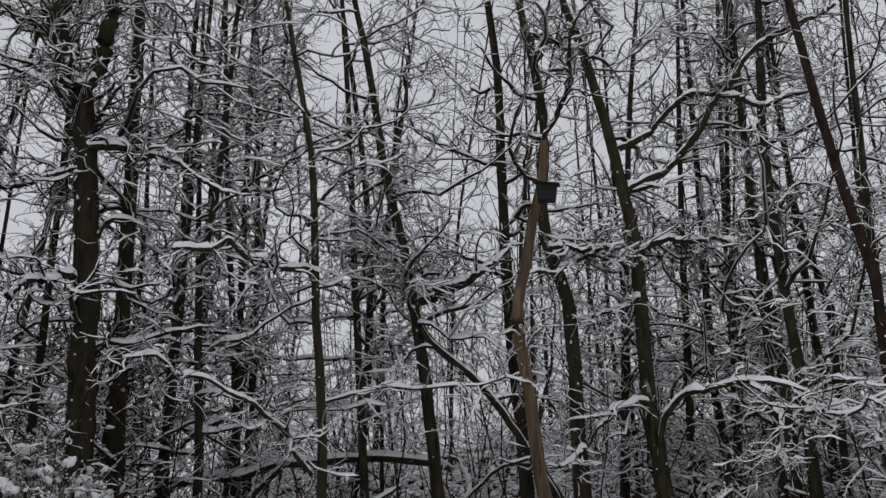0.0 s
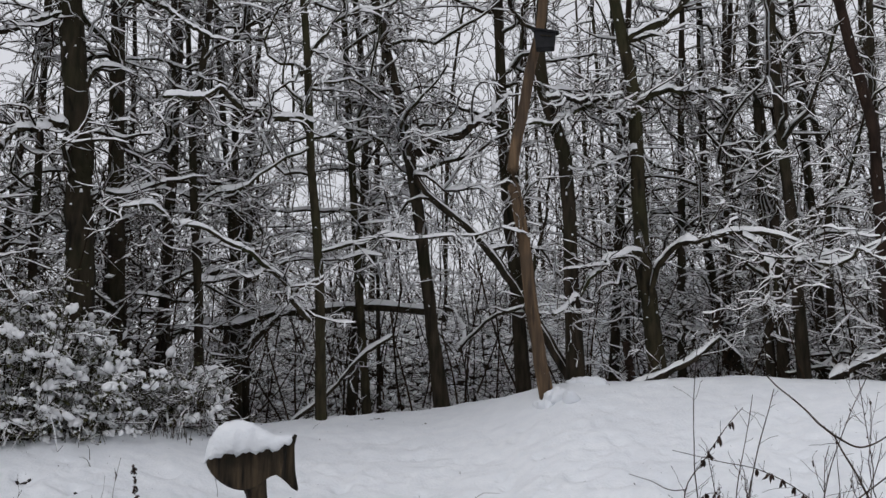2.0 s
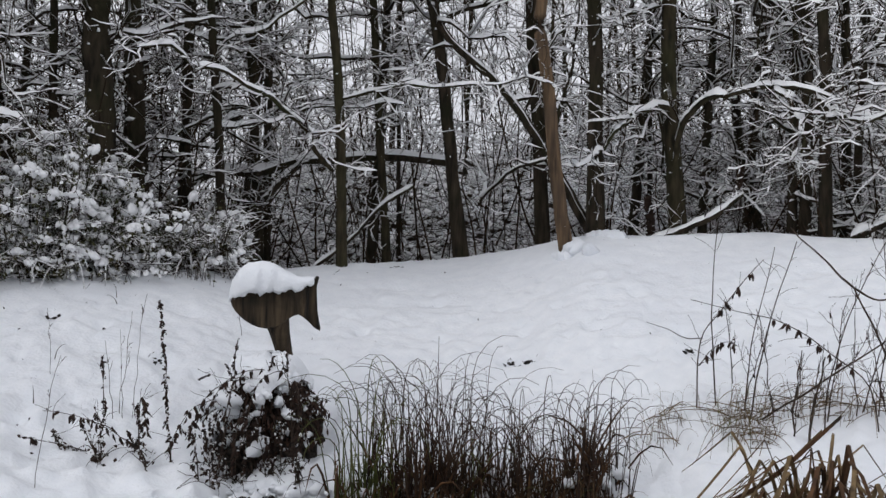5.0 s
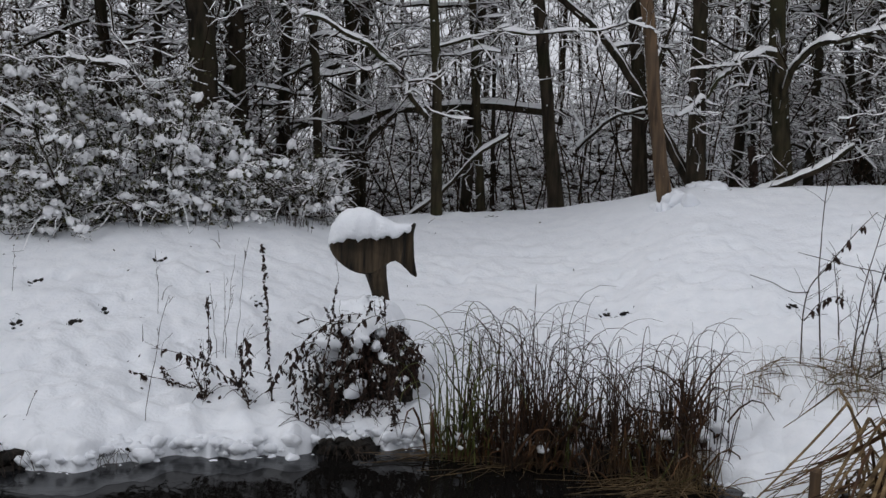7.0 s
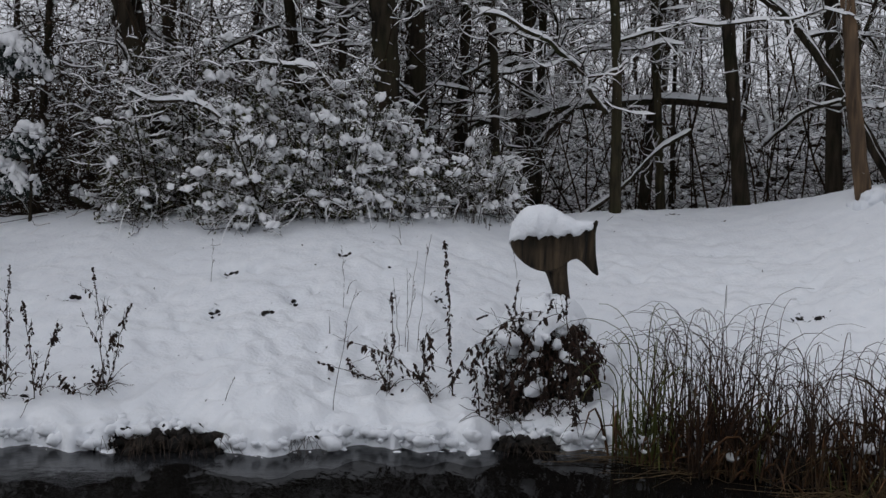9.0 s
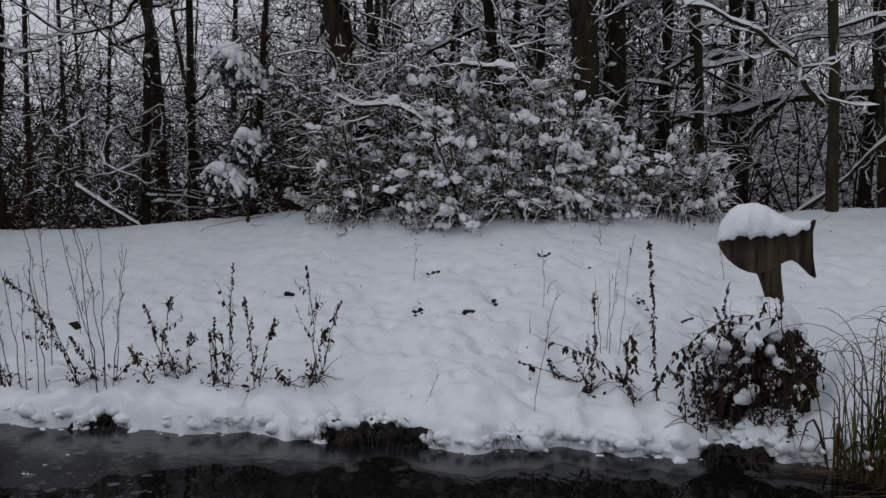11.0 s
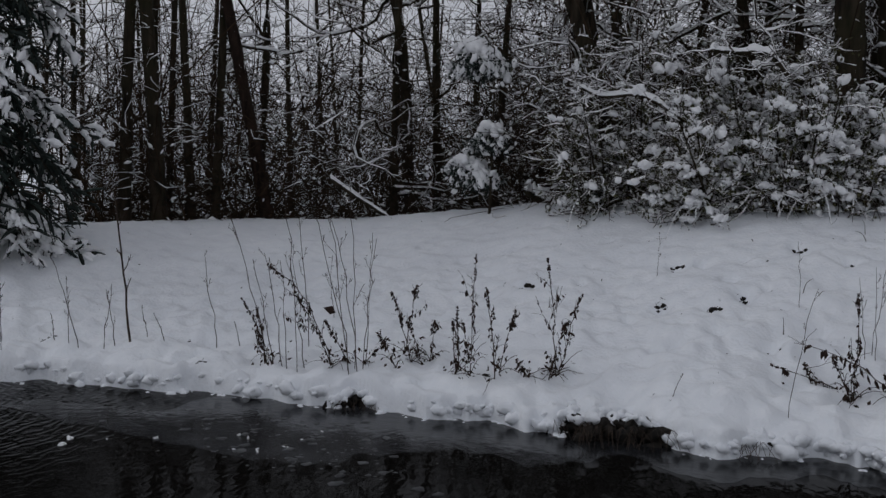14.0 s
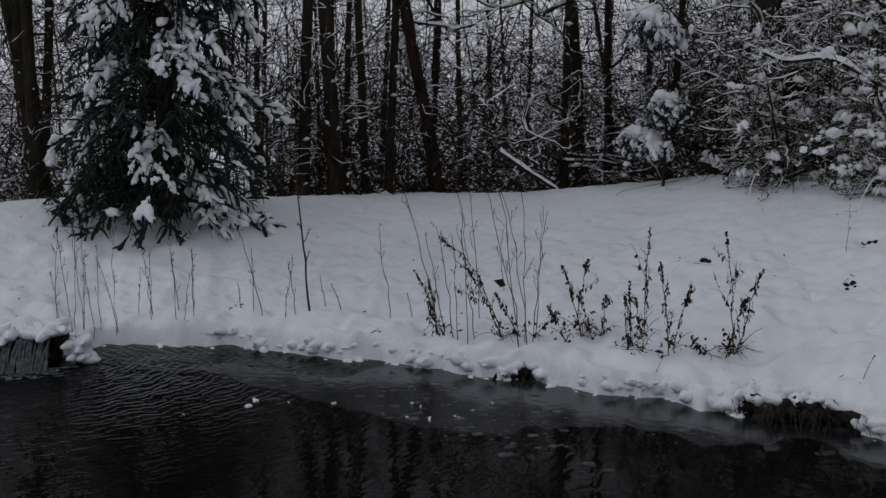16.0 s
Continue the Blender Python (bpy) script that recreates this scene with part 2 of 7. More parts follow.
SHORE_AZ = [-60, -30, -15, -9, -1, 7, 14, 18.6, 23, 30, 37, 42, 46, 50, 55, 61, 65, 69, 73, 77, 90, 110]
SHORE_R = [4.6, 4.9, 5.3, 5.45, 5.45, 5.8, 5.8, 5.5, 5.7, 5.55, 5.8, 6.0, 6.15, 6.35, 6.65, 7.05, 7.4, 7.62, 7.66, 7.4, 7.6, 8.0]
CREST_AZ = [-60, -25, -17, -11, -7.4, -6, -3.7, 0, 7, 12, 16, 25, 33, 38, 43, 49, 54, 62, 75, 110]
CREST_R = [10.5, 10.3, 10.3, 10.2, 9.9, 10.1, 10.6, 10.8, 10.5, 10.2, 9.7, 9.2, 10.0, 10.8, 11.2, 11.6, 11.8, 11.3, 10.6, 10.6]
CREST_Z = [1.8, 1.80, 1.84, 1.80, 1.80, 1.72, 1.60, 1.50, 1.41, 1.33, 1.29, 1.25, 1.25, 1.24, 1.08, 0.96, 0.94, 0.92, 0.92, 0.92]


AZ_FINE = np.arange(-75.0, 125.1, 0.25)


def softened(az, values, sigma):
    """A table made smooth over so many degrees."""
    k = np.exp(-0.5 * (np.arange(-40, 41) * 0.25 / sigma) ** 2)
    return np.convolve(np.pad(np.interp(AZ_FINE, az, values), 40, "edge"), k / k.sum(), "valid")


SHORE_FINE, CREST_R_FINE, CREST_Z_FINE = softened(SHORE_AZ, SHORE_R, 0.9), softened(CREST_AZ, CREST_R, 2.5), softened(CREST_AZ, CREST_Z, 1.3)


def ease(a):
    a = np.clip(a, 0, 1)
    return a * a * (3 - 2 * a)


HOLLOWS = ((33.0, 2.2, 0.24), (49.0, 1.5, 0.10), (36.4, 0.7, 0.10), (26.0, 0.9, 0.10), (12.5, 1.8, 0.06), (-17.5, 3.0, 0.05), (-2.5, 6.5, 0.40))


PITS = []


def pit(x, y, size):
    """A hole in the snow where leaves or grass show through."""
    PITS.append((x, y, size))

pit(-4.12, 7.14, 0.068)
pit(-3.47, 6.52, 0.068)
pit(-3.38, 6.81, 0.068)
pit(-3.28, 6.99, 0.034)
pit(-3.88, 6.48, 0.068)
pit(-3.42, 5.87, 0.050)
pit(-5.06, 7.52, 0.043)
pit(-3.34, 7.73, 0.068)
pit(-5.06, 6.32, 0.068)
pit(-1.93, 7.15, 0.068)
pit(-2.32, 7.30, 0.068)
pit(-3.65, 7.39, 0.041)
pit(-3.60, 7.03, 0.045)
pit(-3.92, 7.21, 0.047)
pit(-2.90, 6.18, 0.036)
pit(-3.50, 5.75, 0.047)
pit(-1.24, 9.66, 0.034)
pit(-0.32, 9.08, 0.041)
pit(-6.07, 6.49, 0.034)
pit(-5.27, 6.09, 0.043)
pit(-4.67, 6.52, 0.043)
pit(-3.98, 6.16, 0.043)
pit(-2.90, 7.69, 0.043)
pit(-2.45, 7.33, 0.043)
pit(-2.61, 6.48, 0.034)
pit(-2.41, 6.92, 0.034)
pit(-3.03, 6.72, 0.043)
pit(0.92, 7.78, 0.034)
pit(0.59, 7.61, 0.068)
pit(0.44, 7.69, 0.068)
pit(1.33, 8.82, 0.041)
pit(1.79, 7.29, 0.068)
pit(1.52, 7.25, 0.045)
pit(-0.83, 8.35, 0.050)
pit(0.82, 9.22, 0.034)
pit(0.11, 7.90, 0.034)
pit(-0.18, 9.09, 0.050)
pit(0.17, 8.87, 0.043)
pit(1.66, 8.93, 0.034)
pit(0.55, 8.30, 0.034)
pit(1.22, 8.02, 0.034)
pit(-4.84, 6.92, 0.034)
pit(-6.72, 6.41, 0.034)
pit(-6.99, 7.16, 0.034)
pit(-6.58, 4.03, 0.038)
pit(-7.44, 6.11, 0.034)
pit(-9.28, 2.19, 0.041)
pit(-7.12, 7.80, 0.043)
pit(-7.84, 5.11, 0.034)
pit(-7.79, 4.27, 0.034)
pit(-7.17, 2.79, 0.043)
pit(-5.32, 5.03, 0.034)
pit(3.37, 7.25, 0.068)
pit(2.97, 7.75, 0.041)
pit(0.90, 8.40, 0.043)
pit(1.59, 8.42, 0.045)



def shore_at(az):
    notch = sum(deep * np.exp(-((az - a) / wide) ** 2) for a, wide, deep in HOLLOWS)
    x, y = -np.sin(np.radians(az)) * 6, np.cos(np.radians(az)) * 6
    return np.interp(az, AZ_FINE, SHORE_FINE) + notch + 0.10 * grit(x, y, 0.55) + 0.09 * grit(x + 9, y, 0.22) + 0.06 * grit(x, y + 5, 0.1) + 0.03 * grit(x + 7, y, 0.06)


def ground(x, y):
    x, y = np.asarray(x, float), np.asarray(y, float)
    az, r = np.degrees(np.arctan2(-x, y)), np.hypot(x, y)
    ds, dc, zc = shore_at(az), np.interp(az, AZ_FINE, CREST_R_FINE), np.interp(az, AZ_FINE, CREST_Z_FINE)
    s = (r - ds) / (dc - ds)
    lip = 0.14 + 0.05 * grit(x, y, 0.45) + 0.045 * grit(x + 2, y, 0.17) + 0.03 * grit(x + 4, y, 0.085)
    bank = lip + (zc - lip) * (0.75 * np.clip(s, 0, 1) + 0.25 * ease(s))
    bank = bank * ease((r - ds) / 0.08 + 0.25) - 0.12 * (1 - ease((r - ds) / 0.08 + 0.6))
    pond = -0.12 - 0.5 * ease((ds - r) / 1.2)
    behind = ease((r - dc - 0.4) / 2.5)
    back = zc - 0.35 * behind
    dike = ease((17 - az) / 6) * ease((r - 13.5) / 8.0)
    back = back + dike * (2.45 + 0.35 * grit(x, y, 6.0) - np.clip((r - 24) / 40, 0, 1) * 1.2)
    z = np.where(r < ds - 0.1, pond, np.where(r < dc, bank, back))
    soft = ease((r - ds) / 0.8)
    z = z + soft * (0.035 * grit(x, y, 1.3) + 0.010 * grit(x, y, 0.5) + 0.011 * grit(x + 3, y, 0.26) + 0.011 * grit(x, y + 8, 0.13) + 0.006 * grit(x + 6, y, 0.065))
    z = z - 0.3 * soft * np.clip(grit(x + 1.7, y - 2.3, 0.19) - 0.62, 0, 0.12) * (r < dc) * (0.5 + 0.5 * grit(x - 4, y, 1.1))
    # dimples where snow fell from the trees or plants poke through
    i, j = np.floor(x / 0.42).astype(int), np.floor(y / 0.42).astype(int)
    pick = lambda k: LATTICE[(i * 7 + k * 31) % 256, (j * 13 + k * 57) % 256]
    off = np.hypot(x / 0.42 - i - 0.3 - 0.4 * pick(1), (y / 0.42 - j - 0.3 - 0.4 * pick(2)) * 1.25) * 0.42
    size = 0.03 + 0.04 * pick(3)
    dent = np.where(pick(4) < 0.34, (0.012 + 0.045 * pick(5) ** 2) * np.exp(-((off / size) ** 2)), 0)
    z = z - dent * soft * (r < dc + 0.5)
    # small sharp nicks
    i, j = np.floor(x / 0.27).astype(int), np.floor(y / 0.27).astype(int)
    off = np.hypot((x / 0.27 - i - 0.25 - 0.5 * pick(6)) * 0.8, (y / 0.27 - j - 0.25 - 0.5 * pick(7)) * 1.4) * 0.27
    z = z - np.where(pick(8) < 0.42, (0.012 + 0.045 * pick(9) ** 2) * np.exp(-((off / (0.022 + 0.012 * pick(10))) ** 2)), 0) * soft * (r < dc + 0.5)
    for px, py, ps in PITS:
        d2 = ((x - px) ** 2 * 0.7 + (y - py) ** 2 * 0.8 + 0.6 * np.sin(px * 9) * (x - px) * (y - py)) / ps**2
        z = z - np.where(d2 < 9, ps * 1.5 * np.exp(-d2**1.2), 0)
    z = z + 0.1 * grit(x, y, 3.5) * ease((r - dc) / 2)
    near = -x * 0.45 + y * 0.89
    return np.maximum(z, -0.75 + (1.0 + 0.05 * grit(x, y, 0.6)) * ease((2.0 - near) / 0.6))


def polar_sheet():
    az = np.concatenate([np.arange(-180, -34, 3.0), np.arange(-34, 88, 0.22), np.arange(88, 180.1, 3.0)])
    r = np.concatenate([np.linspace(0.05, 4.5, 16), np.concatenate([np.arange(4.6, 8.8, 0.027), np.arange(8.8, 12.5, 0.05)]), np.geomspace(13.05, 900, 52)])
    a, q = np.meshgrid(np.radians(az), r, indexing="ij")
    x, y = -np.sin(a) * q, np.cos(a) * q
    z = ground(x, y)
    v = np.stack([x, y, z], -1).reshape(-1, 3)
    idx = np.arange(len(v)).reshape(a.shape)
    f = np.stack([idx[:-1, :-1], idx[:-1, 1:], idx[1:, 1:], idx[1:, :-1]], -1).reshape(-1, 4)
    return v, f[:, ::-1]


snow_ground = mesh_object("ground", *polar_sheet(), SNOW)
tagged(snow_ground, "snow-covered grassy bank rising to a wooded crest", "snowy ground", kind="structure")

water_mat = bpy.data.materials.new("dark_pond_water")
water_mat.use_nodes = True
n_, l_ = water_mat.node_tree.nodes, water_mat.node_tree.links
b_ = n_["Principled BSDF"]
b_.inputs["Base Color"].default_value = (0.006, 0.0055, 0.005, 1)
b_.inputs["Roughness"].default_value, b_.inputs["IOR"].default_value, b_.inputs["Specular IOR Level"].default_value = 0.03, 1.33, 0.06
at_ = n_.new("ShaderNodeTexCoord")
map_ = n_.new("ShaderNodeMapping")
map_.inputs["Scale"].default_value, map_.inputs["Rotation"].default_value = (1.0, 1.9, 1.0), (0, 0, radians(-62))
ripple_ = n_.new("ShaderNodeTexNoise")
ripple_.inputs["Scale"].default_value, ripple_.inputs["Detail"].default_value = 3.4, 1.6
gone_ = n_.new("ShaderNodeVectorMath")
gone_.operation = "DISTANCE"
gone_.inputs[1].default_value = (-7.1, 1.6, 0)
fade_ = n_.new("ShaderNodeMapRange")
fade_.inputs["From Min"].default_value, fade_.inputs["From Max"].default_value = 0.3, 2.9
fade_.inputs["To Min"].default_value, fade_.inputs["To Max"].default_value = 0.38, 0.022
bump_ = n_.new("ShaderNodeBump")
bump_.inputs["Distance"].default_value = 0.05
l_.new(at_.outputs["Object"], map_.inputs["Vector"])
l_.new(map_.outputs[0], ripple_.inputs["Vector"])
l_.new(at_.outputs["Object"], gone_.inputs[0])
l_.new(gone_.outputs["Value"], fade_.inputs["Value"])
l_.new(fade_.outputs[0], bump_.inputs["Strength"])
spread_ = n_.new("ShaderNodeVectorMath")
spread_.operation = "SUBTRACT"
spread_.inputs[1].default_value = (-7.1, 1.6, 0)
rings_ = n_.new("ShaderNodeTexWave")
rings_.wave_type, rings_.rings_direction = "RINGS", "SPHERICAL"
rings_.inputs["Scale"].default_value, rings_.inputs["Distortion"].default_value = 4.2, 9.0
rings_.inputs["Detail"].default_value, rings_.inputs["Detail Scale"].default_value = 3.0, 1.6
both_ = n_.new("ShaderNodeMath")
both_.operation = "MULTIPLY_ADD"
both_.inputs[1].default_value = 0.22
l_.new(at_.outputs["Object"], spread_.inputs[0])
l_.new(spread_.outputs[0], rings_.inputs["Vector"])
l_.new(rings_.outputs["Fac"], both_.inputs[0])
l_.new(ripple_.outputs["Fac"], both_.inputs[2])
l_.new(both_.outputs[0], bump_.inputs["Height"])
l_.new(bump_.outputs[0], b_.inputs["Normal"])
bm = bmesh.new()
bmesh.ops.create_circle(bm, cap_ends=True, segments=48, radius=10.5, matrix=pose(-2.5, 3.5, 0))
water = part("water", bm, water_mat)
tagged(water, "dark still pond water rippling towards the inflow", "water", kind="structure")

ICE = material("thin_grey_ice", (0.010, 0.0105, 0.0115), (0.034, 0.035, 0.038), 6, 0.14, 0.25, 14, patch=(0.005, 0.005, 0.0055), patch_scale=2.2, patch_amount=0.9, spec=0.17)


def ice_margin():
    az = np.arange(-12, 72, 0.3)
    ds = shore_at(az) + 0.15
    x, y = -np.sin(np.radians(az)) * 6, np.cos(np.radians(az)) * 6
    wide = np.interp(az, (-12, 22, 32, 44, 50, 58, 66, 71), (0.22, 0.22, 0.6, 0.62, 1.15, 1.4, 1.1, 0.05)) + 0.12 * grit(x, y, 0.9) + 0.08 * grit(x, y + 7, 0.35)
    open_water = ease((az - 54) / 8) * (0.75 + 0.2 * grit(x + 3, y, 0.5))
    outer = ds - open_water + 0.10 * (1 - ease((az - 54) / 4))
    inner = np.minimum(ds - 0.15 - wide, outer - 0.05)
    rings = [outer + (inner - outer) * k for k in (0.0, 0.4, 0.8, 1.0)]
    v = np.stack([np.stack([-np.sin(np.radians(az)) * q, np.cos(np.radians(az)) * q, np.full(len(az), z)], -1) for q, z in zip(rings, (0.0009, 0.0009, 0.0009, 0.0009))], 1)
    idx = np.arange(len(az) * 4).reshape(-1, 4)
    f = np.stack([idx[:-1, :-1], idx[1:, :-1], idx[1:, 1:], idx[:-1, 1:]], -1).reshape(-1, 4)
    return v.reshape(-1, 3), f


ice = mesh_object("ice_margin", *ice_margin(), ICE)
tagged(ice, "thin grey sheet of ice along the pond's edge", "ice", kind="structure")


# ---- trees ----
def tree(name, label, path, r0, seed, top=14.0, r_top=0.02, bark=None, limbs=(), count=18, first=0.16, reach=(1.0, 3.2), snow=0.022,
         per=(6, 5), least=0.0028, group="", rise=0.02, taper=0.75, category="tree", fine=(6, 3), spread=(50, 95)):
    """A bare tree: trunk along path, its named limbs, then branches and twigs, each with its snow."""
    rng = np.random.default_rng(seed)
    bark = bark or BARK
    p = [np.array(q, float) for q in path]
    lean = (p[1] - p[0]) / max(p[1][2] - p[0][2], 0.2)
    low = p[0] - lean * (p[0][2] - float(ground(p[0][0], p[0][1])) + 0.25)
    if p[0][2] - low[2] > 0.3:
        p.insert(0, low)
    else:
        p[0] = low
    if top > p[-1][2] + 0.5:
        lean = (p[-1] - p[-2]) / max(p[-1][2] - p[-2][2], 0.2)
        half = p[-1] + lean * (top - p[-1][2]) * 0.5
        p += [half, half + (lean * 0.6 + np.array([0, 0, 0.4])) * (top - half[2])]
    root = thing(name, (p[0][0], p[0][1], p[0][2] + 0.25), label, category, group)
    line = resample(p, 26)[None]
    u = np.linspace(0, 1, 26)
    rad = (r0 - r_top) * (1 - u) ** taper + r_top
    rad = rad * 0.84
    rad[:3] *= np.array([1.3, 1.1, 1.03])
    rad = rad[None]
    line[0, 3:] += rng.normal(0, r0 * 0.05, (23, 3)) * np.array([1, 1, 0])
    Pile().add(tubes(line, rad, 10, 0.07, rng)).make("trunk", bark, root)
    cover, twig = Pile(), Pile()
    if math.hypot(p[-1][0] - p[0][0], p[-1][1] - p[0][1]) > 0.45 * (p[-1][2] - p[0][2]):
        cover.add(caps(line, rad, snow * 0.9, rng, 5, 0.1))
    plaster(cover, rng, line[0], rad[0], 60 if bark is not BARE_WOOD else 6)
    mains, mr = [line], [rad]
    for pts, r in limbs:
        q = crooked(rng, resample(pts, 56)[None], 0.028 + r * 0.25, 9)
        q[0, 1:] += rng.normal(0, r * 0.10, (55, 3))
        rr = np.linspace(r, r * 0.38, 56)[None] * 0.9
        Pile().add(tubes(q, rr, 7, 0.08, rng)).make("limb", bark, root)
        cover.add(caps(q, rr, snow * 1.9, rng, 5, 0.06))
        b2, r2 = shoots(rng, q, rr, 20, (0.25, 1.1), 10, (0.12, 1), (30, 85), 0.33, 0.03, 0.45, 0.35, least * 1.6)
        r2 = np.minimum(r2, 0.015 * r2 / r2[:, :1])
        b3, r3 = shoots(rng, b2, r2, per[1], (0.10, 0.45), 5, (0.12, 1), (30, 80), 0.33, 0.02, 0.6, 0.6, least)
        for bb, br, deep, gap in ((b2, r2, 1.1, 0.15), (b3, r3, 0.7, 0.5)):
            twig.add(tubes(bb, br, 3))
            cover.add(caps(bb, br, snow * deep, rng, 3, gap))
    if count:
        b1, r1 = shoots(rng, line, rad, count, reach, fine[0] + 5, (first, 0.98), spread, 0.34, rise, 0.42, 0.3, least * 1.8)
        r1 = np.minimum(r1, 0.03 * r1 / r1[:, :1])
        for i in range(count):
            Pile().add(tubes(b1[i:i + 1], r1[i:i + 1], 5)).make("branch", bark, root)
        cover.add(caps(b1, r1, snow * 1.2, rng, 5 if fine[0] > 5 else 3, 0.08))
        b2, r2 = shoots(rng, b1, r1, per[0], (0.3, 1.3), fine[0] + 1, (0.12, 1), (30, 85), 0.32, 0.02, 0.5, 0.4, least * 1.3)
        r2 = np.minimum(r2, 0.012 * r2 / r2[:, :1])
        b3, r3 = shoots(rng, b2, r2, per[1], (0.12, 0.6), fine[1], (0.1, 1), (30, 80), 0.32, 0.02, 0.65, 0.65, least)
        for bb, br, deep, gap in ((b2, r2, 0.95, 0.25), (b3, r3, 0.6, 0.6)):
            twig.add(tubes(bb, br, 3))
            if (fine[1] > 2 and snow > 0.012) or deep > 0.6:
                cover.add(caps(bb, br, snow * deep, rng, 3, gap))
    made = twig.make("twig_tangle", TWIG, root)
    if made:
        tagged(made, kind="stuff")
    tagged(cover.make("snow_cover", TREE_SNOW, root, "snow lying on the branches"), kind="stuff")
    return root


def plaster(pile, rng, line, rad, many):
    """Small pats of snow stuck to the bark."""
    n = len(line)
    k = rng.integers(2, n - 4, many)
    a = rng.uniform(0, 2 * np.pi, many)
    f = rng.random(many)[:, None]
    at = line[k] * (1 - f) + line[k + 1] * f
    out = np.stack([np.cos(a), np.sin(a), np.zeros(many)], -1)
    side = np.stack([-np.sin(a), np.cos(a), np.zeros(many)], -1)
    at = at + out * rad[k][:, None] * 0.97
    w = ((0.04 + 0.24 * rng.random(many) ** 2) * rad[k])[:, None]
    w = np.minimum(w, 0.017)
    h = w * rng.uniform(0.6, 2.4, many)[:, None]
    up = np.array([[0, 0, 1.0]])
    v = np.stack([at - side * w - out * w * 0.4, at + side * w - out * w * 0.4, at + side * w * 0.5 + up * h, at - side * w * 0.5 + up * h,
                  at + out * w * 0.45 - side * w * 0.4, at + out * w * 0.45 + side * w * 0.4, at + out * 0.2 * w + up * h * 0.7 + side * w * 0.3,
                  at + out * 0.2 * w + up * h * 0.7 - side * w * 0.3], 1)
    q = np.array([[4, 5, 6, 7], [0, 1, 5, 4], [1, 2, 6, 5], [3, 0, 4, 7], [2, 3, 7, 6]])
    f = (np.arange(many)[:, None, None] * 8 + q[None]).reshape(-1, 4)
    pile.add((v.reshape(-1, 3), f))


tree("oak_tree", "thick dark oak with forked crown and snow-lined boughs", [(-3.67, 9.62, 2.16), (-3.74, 9.60, 3.55), (-3.94, 9.52, 5.67), (-4.10, 9.45, 6.81)], 0.181, 1, top=6.4, r_top=0.13, taper=0.5, count=15, first=0.3, reach=(0.7, 1.9), limbs=[
    ([(-4.09, 9.45, 6.60), (-4.28, 9.37, 7.27), (-4.53, 9.25, 8.09), (-4.79, 9.12, 9.07)], 0.137),
    ([(-4.06, 9.47, 6.68), (-3.91, 9.53, 7.29), (-3.83, 9.56, 8.14), (-3.81, 9.57, 9.43)], 0.125),
    ([(-4.30, 9.36, 7.01), (-4.54, 9.25, 7.27), (-4.82, 9.10, 7.44), (-5.12, 8.94, 7.44)], 0.056),
    ([(-3.85, 9.55, 5.79), (-4.20, 9.41, 5.55), (-4.58, 9.23, 5.36), (-4.96, 9.03, 5.31)], 0.047),
    ([(-3.88, 9.43, 5.90), (-3.37, 9.42, 5.83), (-2.79, 9.39, 5.62), (-2.35, 9.31, 5.36)], 0.047),
    ([(-3.86, 9.44, 4.39), (-4.10, 9.12, 4.33), (-4.31, 8.80, 4.01)], 0.050),
    ([(-3.97, 9.50, 6.77), (-4.08, 9.13, 6.50), (-4.31, 8.80, 6.43), (-4.61, 8.42, 6.45)], 0.037),
])
tree("oak_tree", "dark upright oak beside a thicker trunk", [(-3.54, 10.41, 1.83), (-3.64, 10.38, 3.70), (-3.73, 10.35, 6.01), (-3.83, 10.31, 8.31)], 0.133, 2, top=13, count=15, first=0.3)
tree("slender_tree", "slender bare tree with crooked dark stem", [(-3.20, 11.05, 2.04), (-3.23, 11.04, 2.76), (-3.20, 11.05, 4.38), (-3.29, 11.02, 6.68), (-3.32, 11.01, 8.76)], 0.066, 3, top=12)
tree("slender_tree", "slender bare tree leaning over the thicket", [(-2.69, 10.67, 1.39), (-2.74, 10.65, 2.72), (-2.87, 10.62, 4.82), (-2.76, 10.65, 5.91), (-2.74, 10.65, 6.52)], 0.067, 4, top=11)
tree("slender_tree", "slender dark tree with side stems", [(-2.64, 12.22, 1.58), (-2.68, 12.21, 2.86), (-2.74, 12.20, 5.28), (-2.76, 12.19, 6.52)], 0.072, 5, top=12, limbs=[
    ([(-2.78, 12.19, 4.03), (-3.10, 12.11, 4.94), (-3.23, 12.08, 5.40)], 0.034),
])
